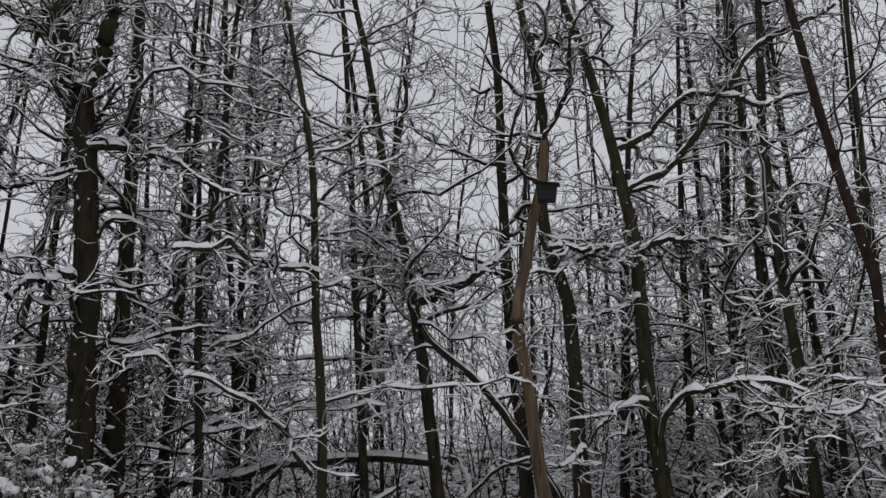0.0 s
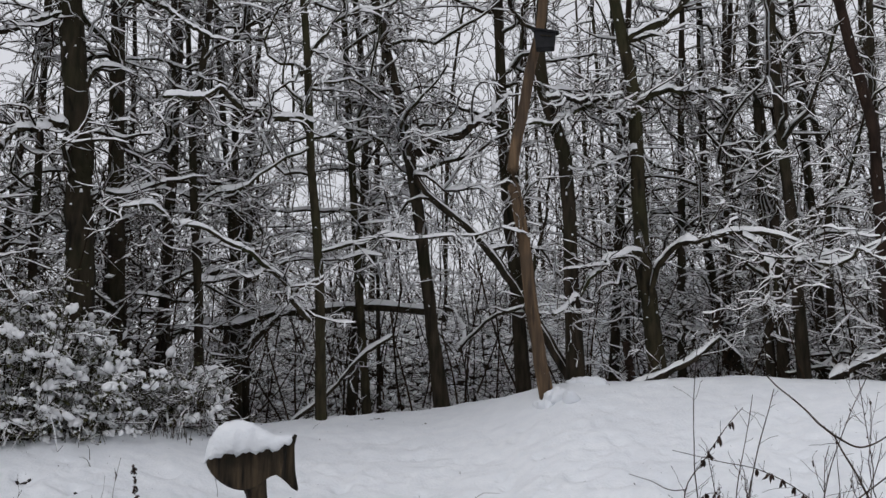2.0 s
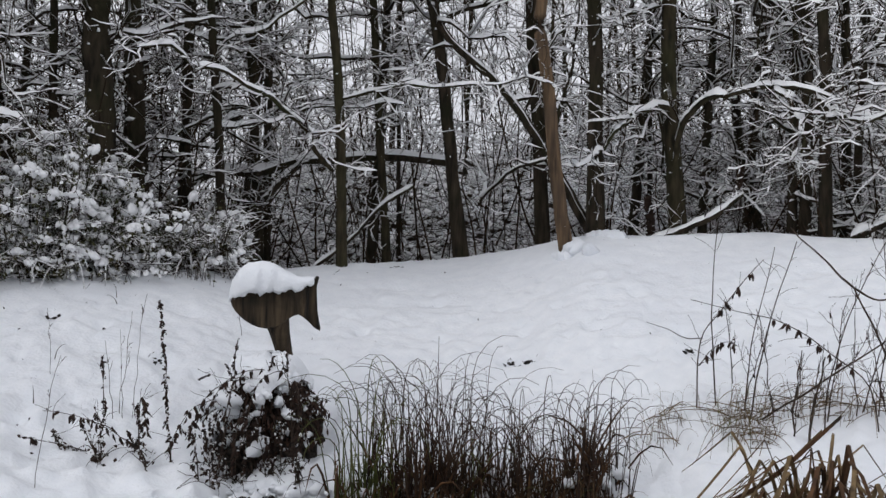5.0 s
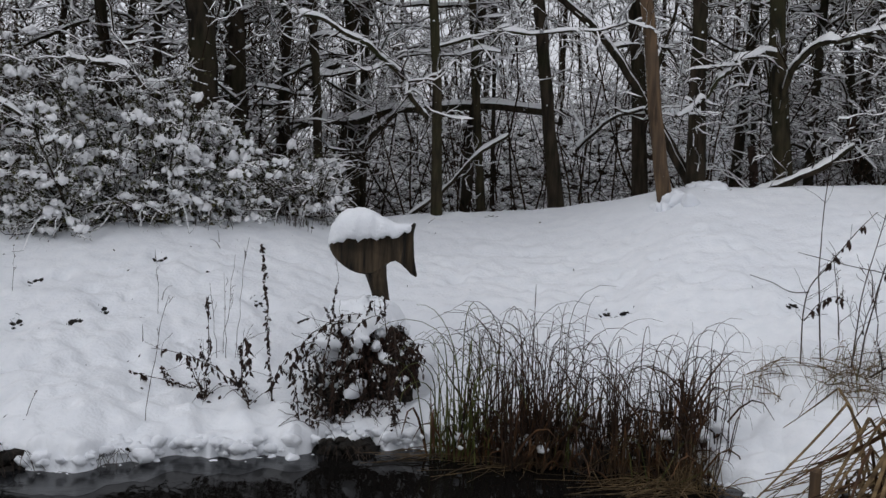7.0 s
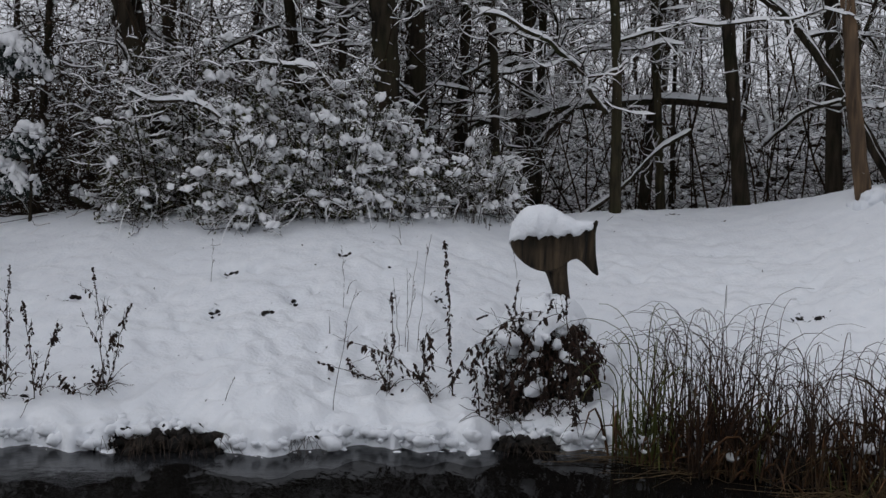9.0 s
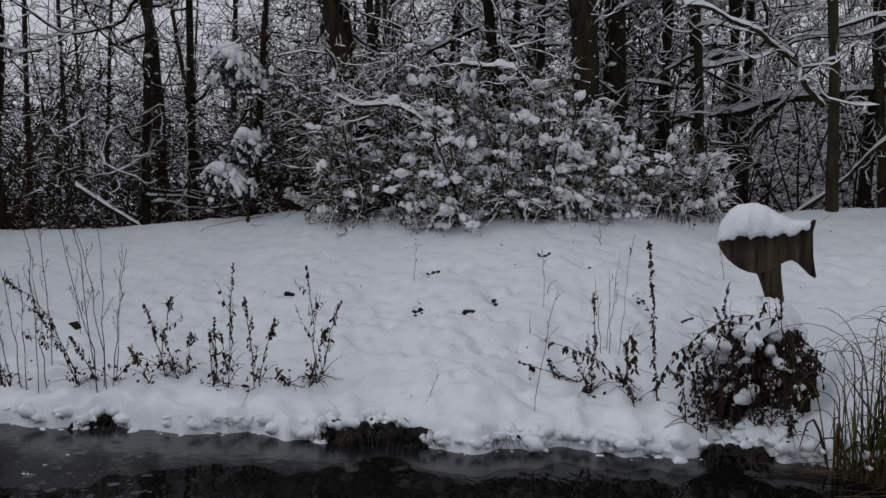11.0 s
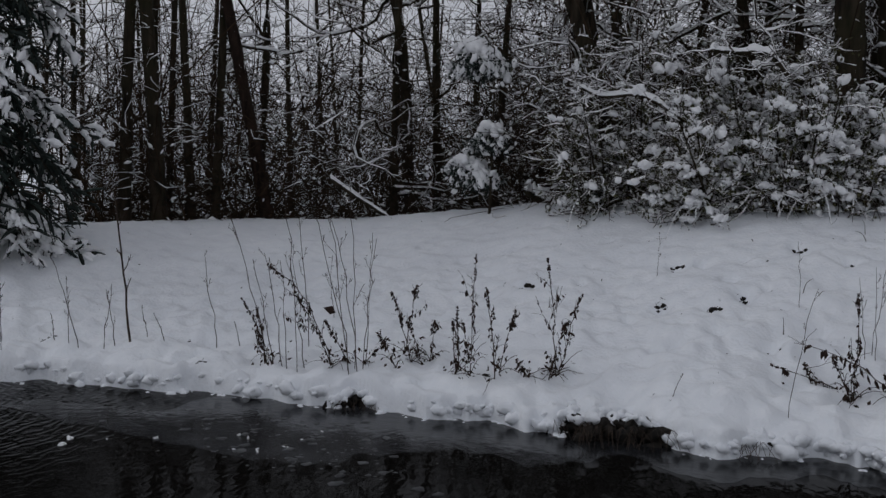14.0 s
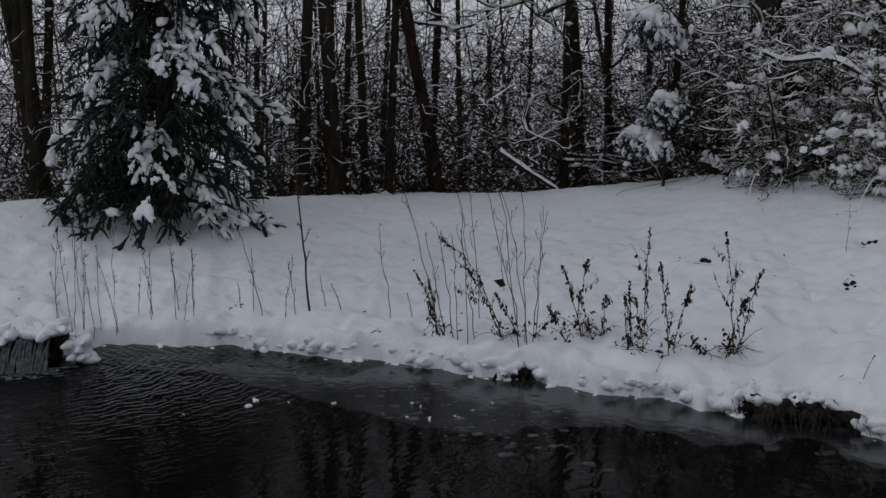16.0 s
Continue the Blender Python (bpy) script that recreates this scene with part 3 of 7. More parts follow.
tree("young_tree", "straight young tree with olive bark and wide-spread branches", [(-1.28, 10.32, 1.48), (-1.35, 10.31, 3.30), (-1.44, 10.30, 4.20), (-1.59, 10.28, 6.28), (-1.78, 10.25, 7.24), (-1.97, 10.21, 8.25)], 0.073, 106, top=9.5, bark=BARK_GREEN, count=16, first=0.35, limbs=[
    ([(-1.48, 10.29, 4.69), (-1.83, 9.73, 4.64), (-2.20, 9.24, 4.65), (-2.71, 8.79, 4.56)], 0.047),
    ([(-1.37, 10.01, 2.42), (-1.66, 9.66, 2.89), (-2.05, 9.28, 3.17), (-2.55, 8.84, 3.34), (-2.98, 8.60, 3.40)], 0.032),
    ([(-1.60, 10.28, 6.28), (-1.95, 10.21, 7.07), (-2.50, 10.10, 7.31), (-2.84, 10.00, 7.65)], 0.025),
    ([(-1.58, 10.28, 5.27), (-1.11, 10.34, 6.01), (-0.84, 10.37, 6.09), (-0.44, 10.39, 6.29)], 0.028),
    ([(-1.29, 10.32, 3.23), (-0.89, 10.16, 3.30), (-0.27, 10.00, 3.32), (0.87, 9.76, 3.36)], 0.019),
])
tree("slender_tree", "slender straight tree with olive bark", [(-0.89, 11.77, 1.50), (-0.97, 11.76, 2.55), (-1.16, 11.74, 5.15), (-1.32, 11.73, 7.60), (-1.45, 11.71, 9.20)], 0.068, 7, top=12, bark=BARK_GREEN, count=15, first=0.3, limbs=[
    ([(-1.04, 11.75, 4.25), (-0.90, 11.77, 4.09), (-0.61, 11.78, 4.12), (-0.41, 11.79, 4.21)], 0.029),
])
tree("leaning_tree", "leaning dark tree with snow along its upper side", [(0.04, 11.30, 1.55), (-0.29, 11.30, 4.09), (-0.49, 11.29, 5.24), (-0.77, 11.27, 6.39), (-0.98, 11.26, 7.78), (-1.22, 11.23, 8.90)], 0.103, 8, top=11, count=14, first=0.3, limbs=[
    ([(-0.31, 11.30, 4.62), (0.11, 11.20, 4.77), (0.53, 10.99, 4.97), (0.87, 11.27, 5.31)], 0.069),
    ([(-0.52, 11.29, 5.32), (-0.69, 11.28, 6.16), (-0.52, 11.29, 7.38), (-0.50, 11.29, 8.40)], 0.041),
    ([(-0.46, 11.29, 5.09), (-0.96, 11.26, 5.23), (-1.38, 11.22, 5.18)], 0.027),
    ([(-0.34, 11.29, 4.15), (-0.67, 11.28, 5.09), (-1.32, 11.22, 5.45)], 0.021),
])
tree("dark_tree", "straight dark tree behind the dead trunk", [(1.08, 11.95, 1.77), (1.02, 11.96, 2.84), (0.88, 11.97, 4.59), (0.81, 11.97, 6.68), (0.78, 11.97, 8.17), (0.65, 11.98, 9.38)], 0.116, 9, top=13, count=14, first=0.3)
tree("dead_tree", "barkless broken tan trunk of a dead tree", [(1.11, 9.84, 1.75), (1.00, 9.85, 2.46), (0.91, 9.86, 3.31), (0.80, 9.87, 4.10), (0.91, 9.86, 4.67), (1.00, 9.85, 5.19), (1.13, 9.84, 5.70), (1.16, 9.83, 6.15)], 0.090, 10, top=0, r_top=0.05, taper=0.5, bark=BARE_WOOD, count=0)
tree("dark_tree", "dark crooked tree beside the dead trunk", [(1.59, 10.89, 1.90), (1.56, 10.89, 3.13), (1.48, 10.90, 4.62), (1.28, 10.93, 5.27), (1.29, 10.92, 6.80), (1.13, 10.94, 8.11), (1.00, 10.95, 8.72)], 0.120, 11, top=12, count=13, first=0.35, limbs=[
    ([(1.30, 10.72, 5.14), (1.83, 10.44, 5.01), (2.11, 10.18, 5.00)], 0.040),
    ([(1.29, 10.92, 6.72), (1.58, 10.89, 7.26), (1.69, 10.87, 8.16), (2.08, 10.80, 8.88)], 0.043),
])
tree("leaning_tree", "bare trunk leaning across with snow on its back", [(1.47, 11.10, 2.00), (1.10, 11.15, 2.64), (0.80, 11.17, 3.12), (0.46, 11.19, 3.56), (-0.23, 11.20, 4.21), (-0.43, 11.19, 4.62)], 0.075, 112, top=0, r_top=0.05, count=7, first=0.3, taper=0.6, snow=0.03)
tree("oak_tree", "sturdy olive-barked oak with a long ascending limb", [(2.56, 11.01, 2.04), (2.43, 11.03, 3.41), (2.38, 11.05, 5.39), (2.18, 11.09, 6.63), (1.96, 11.13, 7.71), (1.69, 11.17, 8.69)], 0.123, 13, top=12, bark=BARK_GREEN, count=13, first=0.3, limbs=[
    ([(2.34, 11.06, 6.01), (2.84, 10.94, 6.33), (3.16, 10.85, 6.68), (3.43, 10.77, 7.04), (4.08, 10.54, 7.84), (4.91, 10.18, 8.19)], 0.065),
    ([(2.27, 11.07, 6.59), (2.59, 11.00, 6.75), (2.96, 10.91, 7.15), (3.44, 10.76, 7.20), (3.94, 10.59, 6.95), (4.53, 10.35, 7.10)], 0.051),
    ([(2.42, 11.04, 5.16), (2.77, 10.96, 5.29), (3.09, 10.87, 5.29), (3.59, 10.71, 5.21)], 0.051),
    ([(2.40, 11.04, 5.24), (1.90, 10.84, 5.07), (1.46, 10.70, 4.88), (0.97, 10.56, 4.77)], 0.045),
    ([(2.49, 11.02, 2.51), (2.58, 10.69, 3.17), (2.84, 10.21, 3.36), (3.23, 9.89, 3.37), (3.69, 9.51, 3.23), (4.16, 9.10, 2.80)], 0.041),
    ([(3.29, 9.87, 3.35), (3.45, 9.60, 3.06), (3.40, 9.40, 2.40)], 0.031),
    ([(2.47, 11.03, 3.32), (2.02, 10.81, 3.25), (1.67, 10.67, 2.86), (1.27, 10.32, 2.54)], 0.045),
    ([(2.41, 11.04, 4.62), (2.02, 10.81, 4.38), (1.67, 10.67, 4.18)], 0.031),
    ([(3.59, 9.55, 3.23), (3.71, 9.29, 2.96), (4.19, 8.86, 3.02)], 0.031),
])
tree("slender_tree", "slender dark tree among snowy twigs", [(3.97, 12.38, 1.96), (3.74, 12.45, 2.89), (3.67, 12.47, 5.86), (3.67, 12.47, 7.33)], 0.079, 14, top=12)
tree("slender_tree", "slender dark tree, one of a close pair", [(4.21, 11.45, 1.87), (4.21, 11.45, 3.83), (4.08, 11.50, 5.46), (4.05, 11.51, 7.32), (3.99, 11.53, 9.09)], 0.089, 15, top=13)
tree("slender_tree", "slender dark tree, one of a close pair", [(4.21, 10.81, 1.86), (4.17, 10.83, 3.78), (4.14, 10.84, 4.33), (4.07, 10.86, 6.61), (4.19, 10.82, 8.63)], 0.088, 16, top=13)
tree("slender_tree", "thin bowed tree at the wood's edge", [(4.90, 11.61, 1.99), (4.91, 11.60, 3.08), (4.94, 11.59, 4.50), (4.69, 11.69, 6.08), (4.67, 11.70, 7.41)], 0.065, 17, top=11)
tree("pine_tree", "reddish pine trunk leaning out of the wood", [(4.78, 9.91, 4.10), (4.77, 9.91, 4.47), (4.63, 9.98, 5.44), (4.44, 10.06, 6.84), (4.30, 10.12, 8.19)], 0.090, 18, top=14, bark=BARK_RED, count=10, first=0.55)
tree("dark_tree", "dark leaning tree rising behind the shrub", [(-6.00, 8.98, 1.50), (-6.15, 8.87, 2.32), (-6.30, 8.77, 3.19), (-6.41, 8.69, 3.56)], 0.131, 20, top=12, count=13, first=0.3)
tree("slender_tree", "slender stem beside the dark leaning tree", [(-6.55, 10.06, 1.50), (-6.62, 10.01, 2.76), (-6.68, 9.97, 3.80)], 0.066, 21, top=11)
tree("dark_tree", "forked dark tree with swaying stem", [(-9.97, 9.83, 1.00), (-10.03, 9.77, 2.47), (-10.11, 9.69, 3.59), (-10.17, 9.63, 4.06)], 0.102, 22, top=11, count=12, first=0.3)
tree("pine_tree", "leaning reddish-black trunk at the crest", [(-10.26, 7.48, 0.93), (-10.39, 7.31, 2.07), (-10.48, 7.17, 2.93), (-10.56, 7.05, 3.64)], 0.104, 23, top=13, bark=BARK_RED, count=10, first=0.4)
tree("dark_tree", "straight dark trunk at the crest", [(-10.66, 6.14, 0.90), (-10.69, 6.09, 2.29), (-10.73, 6.02, 3.52)], 0.112, 24, top=13, count=11, first=0.4)
tree("dark_tree", "straight dark trunk at the crest", [(-10.94, 5.83, 0.91), (-10.92, 5.87, 2.29), (-10.90, 5.91, 3.52)], 0.094, 25, top=13, count=11, first=0.4)
tree("slender_tree", "slender dark trunk at the crest", [(-11.22, 6.95, 0.86), (-11.25, 6.90, 2.36), (-11.28, 6.85, 3.69)], 0.072, 26, top=12)
tree("slender_tree", "slender crooked trunk at the crest", [(-10.72, 6.99, 0.88), (-10.69, 7.04, 2.35), (-10.67, 7.07, 3.22)], 0.070, 27, top=12)
tree("dark_tree", "thick dark trunk behind the conifer", [(-12.64, 3.04, 1.19), (-12.66, 2.95, 2.36), (-12.69, 2.82, 3.23)], 0.166, 28, top=13, count=10, first=0.3)
tree("slender_tree", "dark stem behind the conifer", [(-12.06, 2.87, 1.87), (-12.07, 2.86, 2.65), (-12.07, 2.86, 3.16)], 0.090, 29, top=12, count=9)
tree("slender_tree", "slender dark tree beside the shrub", [(-2.60, 12.23, 1.88), (-2.69, 12.21, 3.35), (-2.76, 12.19, 4.07)], 0.064, 30, top=11)
tree("slender_tree", "slender snowy tree in the thicket", [(-3.22, 12.80, 1.88), (-3.31, 12.78, 3.05), (-3.39, 12.76, 4.20)], 0.068, 31, top=11)
tree("slender_tree", "dark stem in the thicket behind the shrub", [(-4.94, 10.38, 1.76), (-5.09, 10.31, 2.96), (-5.20, 10.26, 3.74)], 0.091, 32, top=11)
tree("dark_tree", "dark trunk rising above the shrub", [(-6.22, 9.32, 1.50), (-6.37, 9.21, 2.44), (-6.53, 9.10, 3.54)], 0.149, 33, top=12)


def place(az, r):
    a = radians(az)
    return -math.sin(a) * r, math.cos(a) * r


def woodland():
    """The wood behind: slender bare trees, farther ones with coarser twigs."""
    rng = np.random.default_rng(77)
    spots = []
    tries = 0
    while len(spots) < 92 and tries < 6000:
        tries += 1
        az, r = rng.uniform(-37, 92), 13.0 + 26 * rng.random() ** 1.2
        x, y = place(az, r)
        if all((x - a) ** 2 + (y - b) ** 2 > (0.055 * r) ** 2 * 1.6 for a, b in spots):
            spots.append((x, y))
    for i, (x, y) in enumerate(spots):
        r = math.hypot(x, y)
        z = float(ground(x, y))
        h = rng.uniform(9, 13) + 0.16 * r
        sway = rng.normal(0, 0.045, 4)
        path = [(x, y, z), (x + sway[0] * h * 0.4, y + sway[1] * h * 0.4, z + h * 0.4), (x + (sway[0] + sway[2]) * h * 0.6, y + (sway[1] + sway[3]) * h * 0.6, z + h * 0.75)]
        tree("slender_tree", "slender bare woodland tree dusted with snow", path, rng.uniform(0.035, 0.095), 1000 + i, z + h, 0.012,
             count=16, first=0.14, reach=(0.9, 3.0), snow=(0.02 + 0.0006 * r) * (0.25 if x < -0.72 * y else 1.0), per=(5, 4) if r < 26 else (3, 4), fine=(4, 3) if r < 16.5 else (2, 2), least=0.0024 + 0.00016 * r, group="woodland trees", taper=0.9)


woodland()


def dense_trees():
    """Twiggy trees close behind the first row, where the wood is thickest."""
    rng = np.random.default_rng(78)
    for i, (az, r) in enumerate(((16.5, 11.6), (19.5, 12.4), (23.5, 11.2), (26.0, 12.6), (-10.5, 13.2), (-14.5, 12.6), (-17.0, 13.6), (-19.5, 12.2), (-22.5, 13.0), (-25.5, 12.0), (29.5, 13.5), (34.0, 13.2), (40.5, 13.6), (46.5, 13.0))):
        x, y = place(az, r)
        z = float(ground(x, y))
        h = rng.uniform(8.5, 12)
        sway = rng.normal(0, 0.05, 2)
        path = [(x, y, z), (x + sway[0] * h * 0.5, y + sway[1] * h * 0.5, z + h * 0.5), (x + sway[0] * h, y + sway[1] * h, z + h * 0.8)]
        tree("slender_tree", "twiggy bare tree with a dense snowy crown", path, rng.uniform(0.06, 0.09), 1300 + i, z + h, 0.012,
             count=22, first=0.05, reach=(0.8, 2.4), snow=0.02 if az < 28 else 0.006, per=(5, 4), least=0.0026, group="woodland trees", taper=0.9, fine=(5, 3))


dense_trees()


# ---- undergrowth, shrubs and the conifer ----
def blobs(at, size, rng, n=5, k=6, axis=None, rough=0.22):
    """Lumps: at (B, 3), size (B,) or (B, 2) as half length and radius, lying along axis."""
    b = len(at)
    size = np.asarray(size, float)
    half, rad = (size[:, 0], size[:, 1]) if size.ndim == 2 else (size, size)
    if axis is None:
        axis = rng.normal(size=(b, 3)) * np.array([1, 1, 0.35])
    axis = unit(axis)
    s = np.linspace(-1, 1, n)
    p = at[:, None] + axis[:, None] * (half[:, None] * s)[..., None]
    prof = np.sqrt(np.maximum(1 - s**2, 0)) * 0.98 + 0.02
    return tubes(p, rad[:, None] * prof * rng.uniform(0.82, 1.15, (b, n)), k, rough, rng)


def leaf_quads(at, size, rng, aspect=0.5, droop=0.5):
    """Small folded leaves: two quads each."""
    b = len(at)
    d = unit(rng.normal(size=(b, 3)) - np.array([0, 0, droop]))
    s = unit(np.cross(d, rng.normal(size=(b, 3))))
    nrm = np.cross(d, s)
    l, w = np.asarray(size)[:, None], np.asarray(size)[:, None] * aspect
    tip, mid = at + d * l, at + d * l * 0.45
    v = np.stack([at, mid + s * w * 0.5 + nrm * w * 0.2, tip, mid, mid - s * w * 0.5 + nrm * w * 0.2], 1)
    f = (np.arange(b)[:, None, None] * 5 + np.array([[0, 3, 2, 1], [0, 4, 2, 3]])[None]).reshape(-1, 4)
    return v.reshape(-1, 3), f


def stems(rng, at, height, n=7, lean=0.25, wiggle=0.08, r=0.006, end=0.4):
    """Rising stems from points at (B, 3)."""
    b = len(at)
    d = unit(np.concatenate([rng.normal(0, lean, (b, 2)), np.ones((b, 1))], 1))
    step = (np.asarray(height) / (n - 1))[:, None]
    pts = [at]
    for _ in range(n - 1):
        d = unit(d + wiggle * rng.normal(size=d.shape) + np.array([0, 0, 0.03]))
        pts.append(pts[-1] + d * step)
    return np.stack(pts, 1), np.broadcast_to(np.asarray(r).reshape(-1, 1) * np.linspace(1, end, n)[None], (b, n)).copy()


def on_ground(xy, up=0.0):
    xy = np.asarray(xy, float)
    return np.concatenate([xy, (ground(xy[:, 0], xy[:, 1]) + up)[:, None]], 1)


def sector(rng, many, az, r, power=1.0):
    a = np.radians(rng.uniform(*az, many))
    q = r[0] + (r[1] - r[0]) * rng.random(many) ** power
    return np.stack([-np.sin(a) * q, np.cos(a) * q], 1)


def thicket(label, az, r, many, height, seed, per=(7, 4), snow=0.014, least=0.003, reach=(0.3, 1.0), start=0.1, gap=0.3, lean=0.3):
    """Dense bare brushwood: too many stems to count."""
    rng = np.random.default_rng(seed)
    at = on_ground(sector(rng, many, az, r), -0.05)
    tall = rng.uniform(*height, many)
    p, q = stems(rng, at, tall, 8, lean, 0.13, tall * 0.0026 + 0.003)
    wood, cover = Pile(), Pile()
    b1, r1 = shoots(rng, p, q, per[0], reach, 5 if r[0] < 17 else 3, (start, 0.98), (35, 95), 0.38, 0.02, 0.6, 0.4, least)
    b2, r2 = shoots(rng, b1, r1, per[1], (0.15, 0.55), 3 if r[0] < 17 else 2, (0.1, 1), (30, 85), 0.42, 0.02, 0.75, 0.6, least * 0.75)
    wood.add(tubes(p, np.maximum(q, least), 4))
    for bb, br in ((b1, r1), (b2, r2)):
        wood.add(tubes(bb, br, 3))
        cover.add(caps(bb, br, snow, rng, 3, gap))
    x, y = at[:, :2].mean(0)
    root = thing("brushwood", (x, y, float(ground(x, y))), label, "undergrowth", kind="stuff")
    tagged(wood.make("stem_tangle", TWIG, root), kind="stuff")
    tagged(cover.make("snow_cover", TREE_SNOW, root, "snow lying on the twigs"), kind="stuff")


thicket("tangle of bare snow-dusted saplings behind the crest", (-34, -7), (11.4, 17), 130, (1.2, 4.4), 201, snow=0.018, gap=0.22)
thicket("sparse bare snow-dusted saplings before the dike", (-6, 15), (11.6, 18), 70, (2.2, 5.2), 202, start=0.35, lean=0.12)
thicket("dark tangle of saplings behind the evergreen shrub", (12, 38), (10.4, 16), 150, (1.2, 4.0), 203, snow=0.012, gap=0.55, lean=0.45)
thicket("dark tangle of bare saplings at the wood's edge", (36, 64), (12.0, 18), 150, (1.0, 4.2), 204, snow=0.007, gap=0.8, lean=0.55)
thicket("dark tangle of bare saplings beyond the conifer", (60, 92), (11.6, 17), 110, (1.2, 5.5), 205, snow=0.007, gap=0.8, lean=0.55)
thicket("tall dense brushwood deeper in the wood", (-36, 20), (18, 30), 180, (2.5, 7.5), 206, (6, 4), 0.02, 0.0055, (0.6, 1.8))
thicket("tall dense brushwood deeper in the wood", (18, 94), (17, 34), 190, (2.0, 6.5), 207, (6, 4), 0.008, 0.007, (0.6, 1.8), gap=0.85, lean=0.5)
thicket("distant brushwood closing the view between the trunks", (-40, 96), (36, 70), 220, (3, 9), 208, (5, 3), 0.02, 0.012, (1.0, 2.6))


def twig_web(label, az, r, many, tall, seed, leaves=4000, flecks=900):
    """Fine crossing twigs with clinging dead leaves, thickest near the ground."""
    rng = np.random.default_rng(seed)
    at = on_ground(sector(rng, many, az, r), 0.0)
    thick = 1 + 0.5 * grit(at[:, 0], at[:, 1], 1.4)
    at[:, 2] += tall * thick * rng.random(many) ** 1.7
    way = unit(rng.normal(0, 1, (many, 3)) * np.array([1, 1, 0.55]) + np.array([0, 0, 0.12]))
    long = rng.uniform(0.25, 1.0, many)
    u = np.linspace(0, 1, 3)[None, :, None]
    bow = rng.normal(0, 0.10, (many, 1, 3))
    p = at[:, None] + way[:, None] * long[:, None, None] * u + bow * u * (1 - u) * 4 * long[:, None, None]
    q = (rng.uniform(0.0028, 0.0065, many) * (0.6 + 0.03 * np.hypot(at[:, 0], at[:, 1])))[:, None] * np.array([1.0, 0.8, 0.45])[None]
    x, y = at[:, :2].mean(0)
    root = thing("brushwood", (x, y, float(ground(x, y))), label, "undergrowth", kind="stuff")
    tagged(Pile().add(tubes(p, q, 3)).make("twig_web", TWIG, root), kind="stuff")
    k = rng.integers(0, many, leaves)
    at = p[k, rng.integers(0, 3, leaves)] + rng.normal(0, 0.02, (leaves, 3))
    tagged(Pile().add(leaf_quads(at, rng.uniform(0.03, 0.065, leaves), rng, 0.55, 0.8)).make("dead_leaves", DEAD_LEAF, root, "clinging withered leaves"), kind="stuff")
    k = rng.integers(0, many, flecks)
    at = p[k, rng.integers(0, 3, flecks)] + np.array([0, 0, 0.015])
    s = 0.012 + 0.03 * rng.random(flecks) ** 2
    tagged(Pile().add(blobs(at, np.stack([s * 1.6, s * 0.7], 1), rng, 3, 4, p[k, 2] - p[k, 0], 0.4)).make("snow_dusting", TREE_SNOW, root, "snow caught on the twigs"), kind="stuff")


twig_web("dark brown web of low twigs at the wood's edge", (35, 64), (12.0, 19), 9500, 2.6, 221, 5000, 1500)
twig_web("dark brown web of low twigs beyond the conifer", (69, 94), (12.0, 19), 5000, 4.0, 222, 2000, 500)
twig_web("dark web of twigs and dead leaves behind the shrub", (17, 40), (10.6, 16), 6500, 3.4, 223, 7000, 4200)
twig_web("snow-dusted bramble stems over the dike", (-8, 17), (13.0, 21), 3600, 0.7, 225, 300, 3400)
twig_web("web of bare twigs in the wood before the dike", (-36, -8), (12.0, 20), 6500, 4.5, 224, 600, 5200)


def snow_tufts(label, name, az, r, many, size, seed, dark=GROUND_DARK, share=1.0):
    """Snow pillows on low brambles with dark gaps between them."""
    rng = np.random.default_rng(seed)
    xy = sector(rng, many, az, r)
    s = rng.uniform(*size, many)
    at = on_ground(xy)
    root = thing(name, (xy[:, 0].mean(), xy[:, 1].mean(), at[:, 2].mean()), label, "undergrowth", kind="stuff")
    low, top = Pile(), Pile()
    k = int(many * share)
    low.add(blobs(at[:k] + np.array([0, 0, 0.03]), np.stack([s[:k] * 1.0, s[:k] * 0.7], 1), rng, 3, 4, rough=0.35))
    top.add(blobs(at + np.stack([0 * s, 0 * s, s * rng.uniform(0.45, 1.0, many)], 1), np.stack([s * rng.uniform(0.9, 1.45, many), s * rng.uniform(0.5, 0.85, many)], 1), rng, 4, 5, rough=0.3))
    tagged(low.make("bramble", dark, root), kind="stuff")
    tagged(top.make("snow_pillow", TREE_SNOW, root, "white snow pillows"), kind="stuff")


snow_tufts("snow-pillowed brambles over dark stones on the dike", "brambles", (-6, 18), (13, 24), 2300, (0.05, 0.15), 301)
snow_tufts("snow-pillowed brambles on the forest floor", "brambles", (-34, -6), (12.0, 24), 2300, (0.04, 0.13), 303, share=0.3)
snow_tufts("low snowed-over brambles on the forest floor", "brambles", (16, 92), (13.2, 22), 900, (0.05, 0.12), 302)


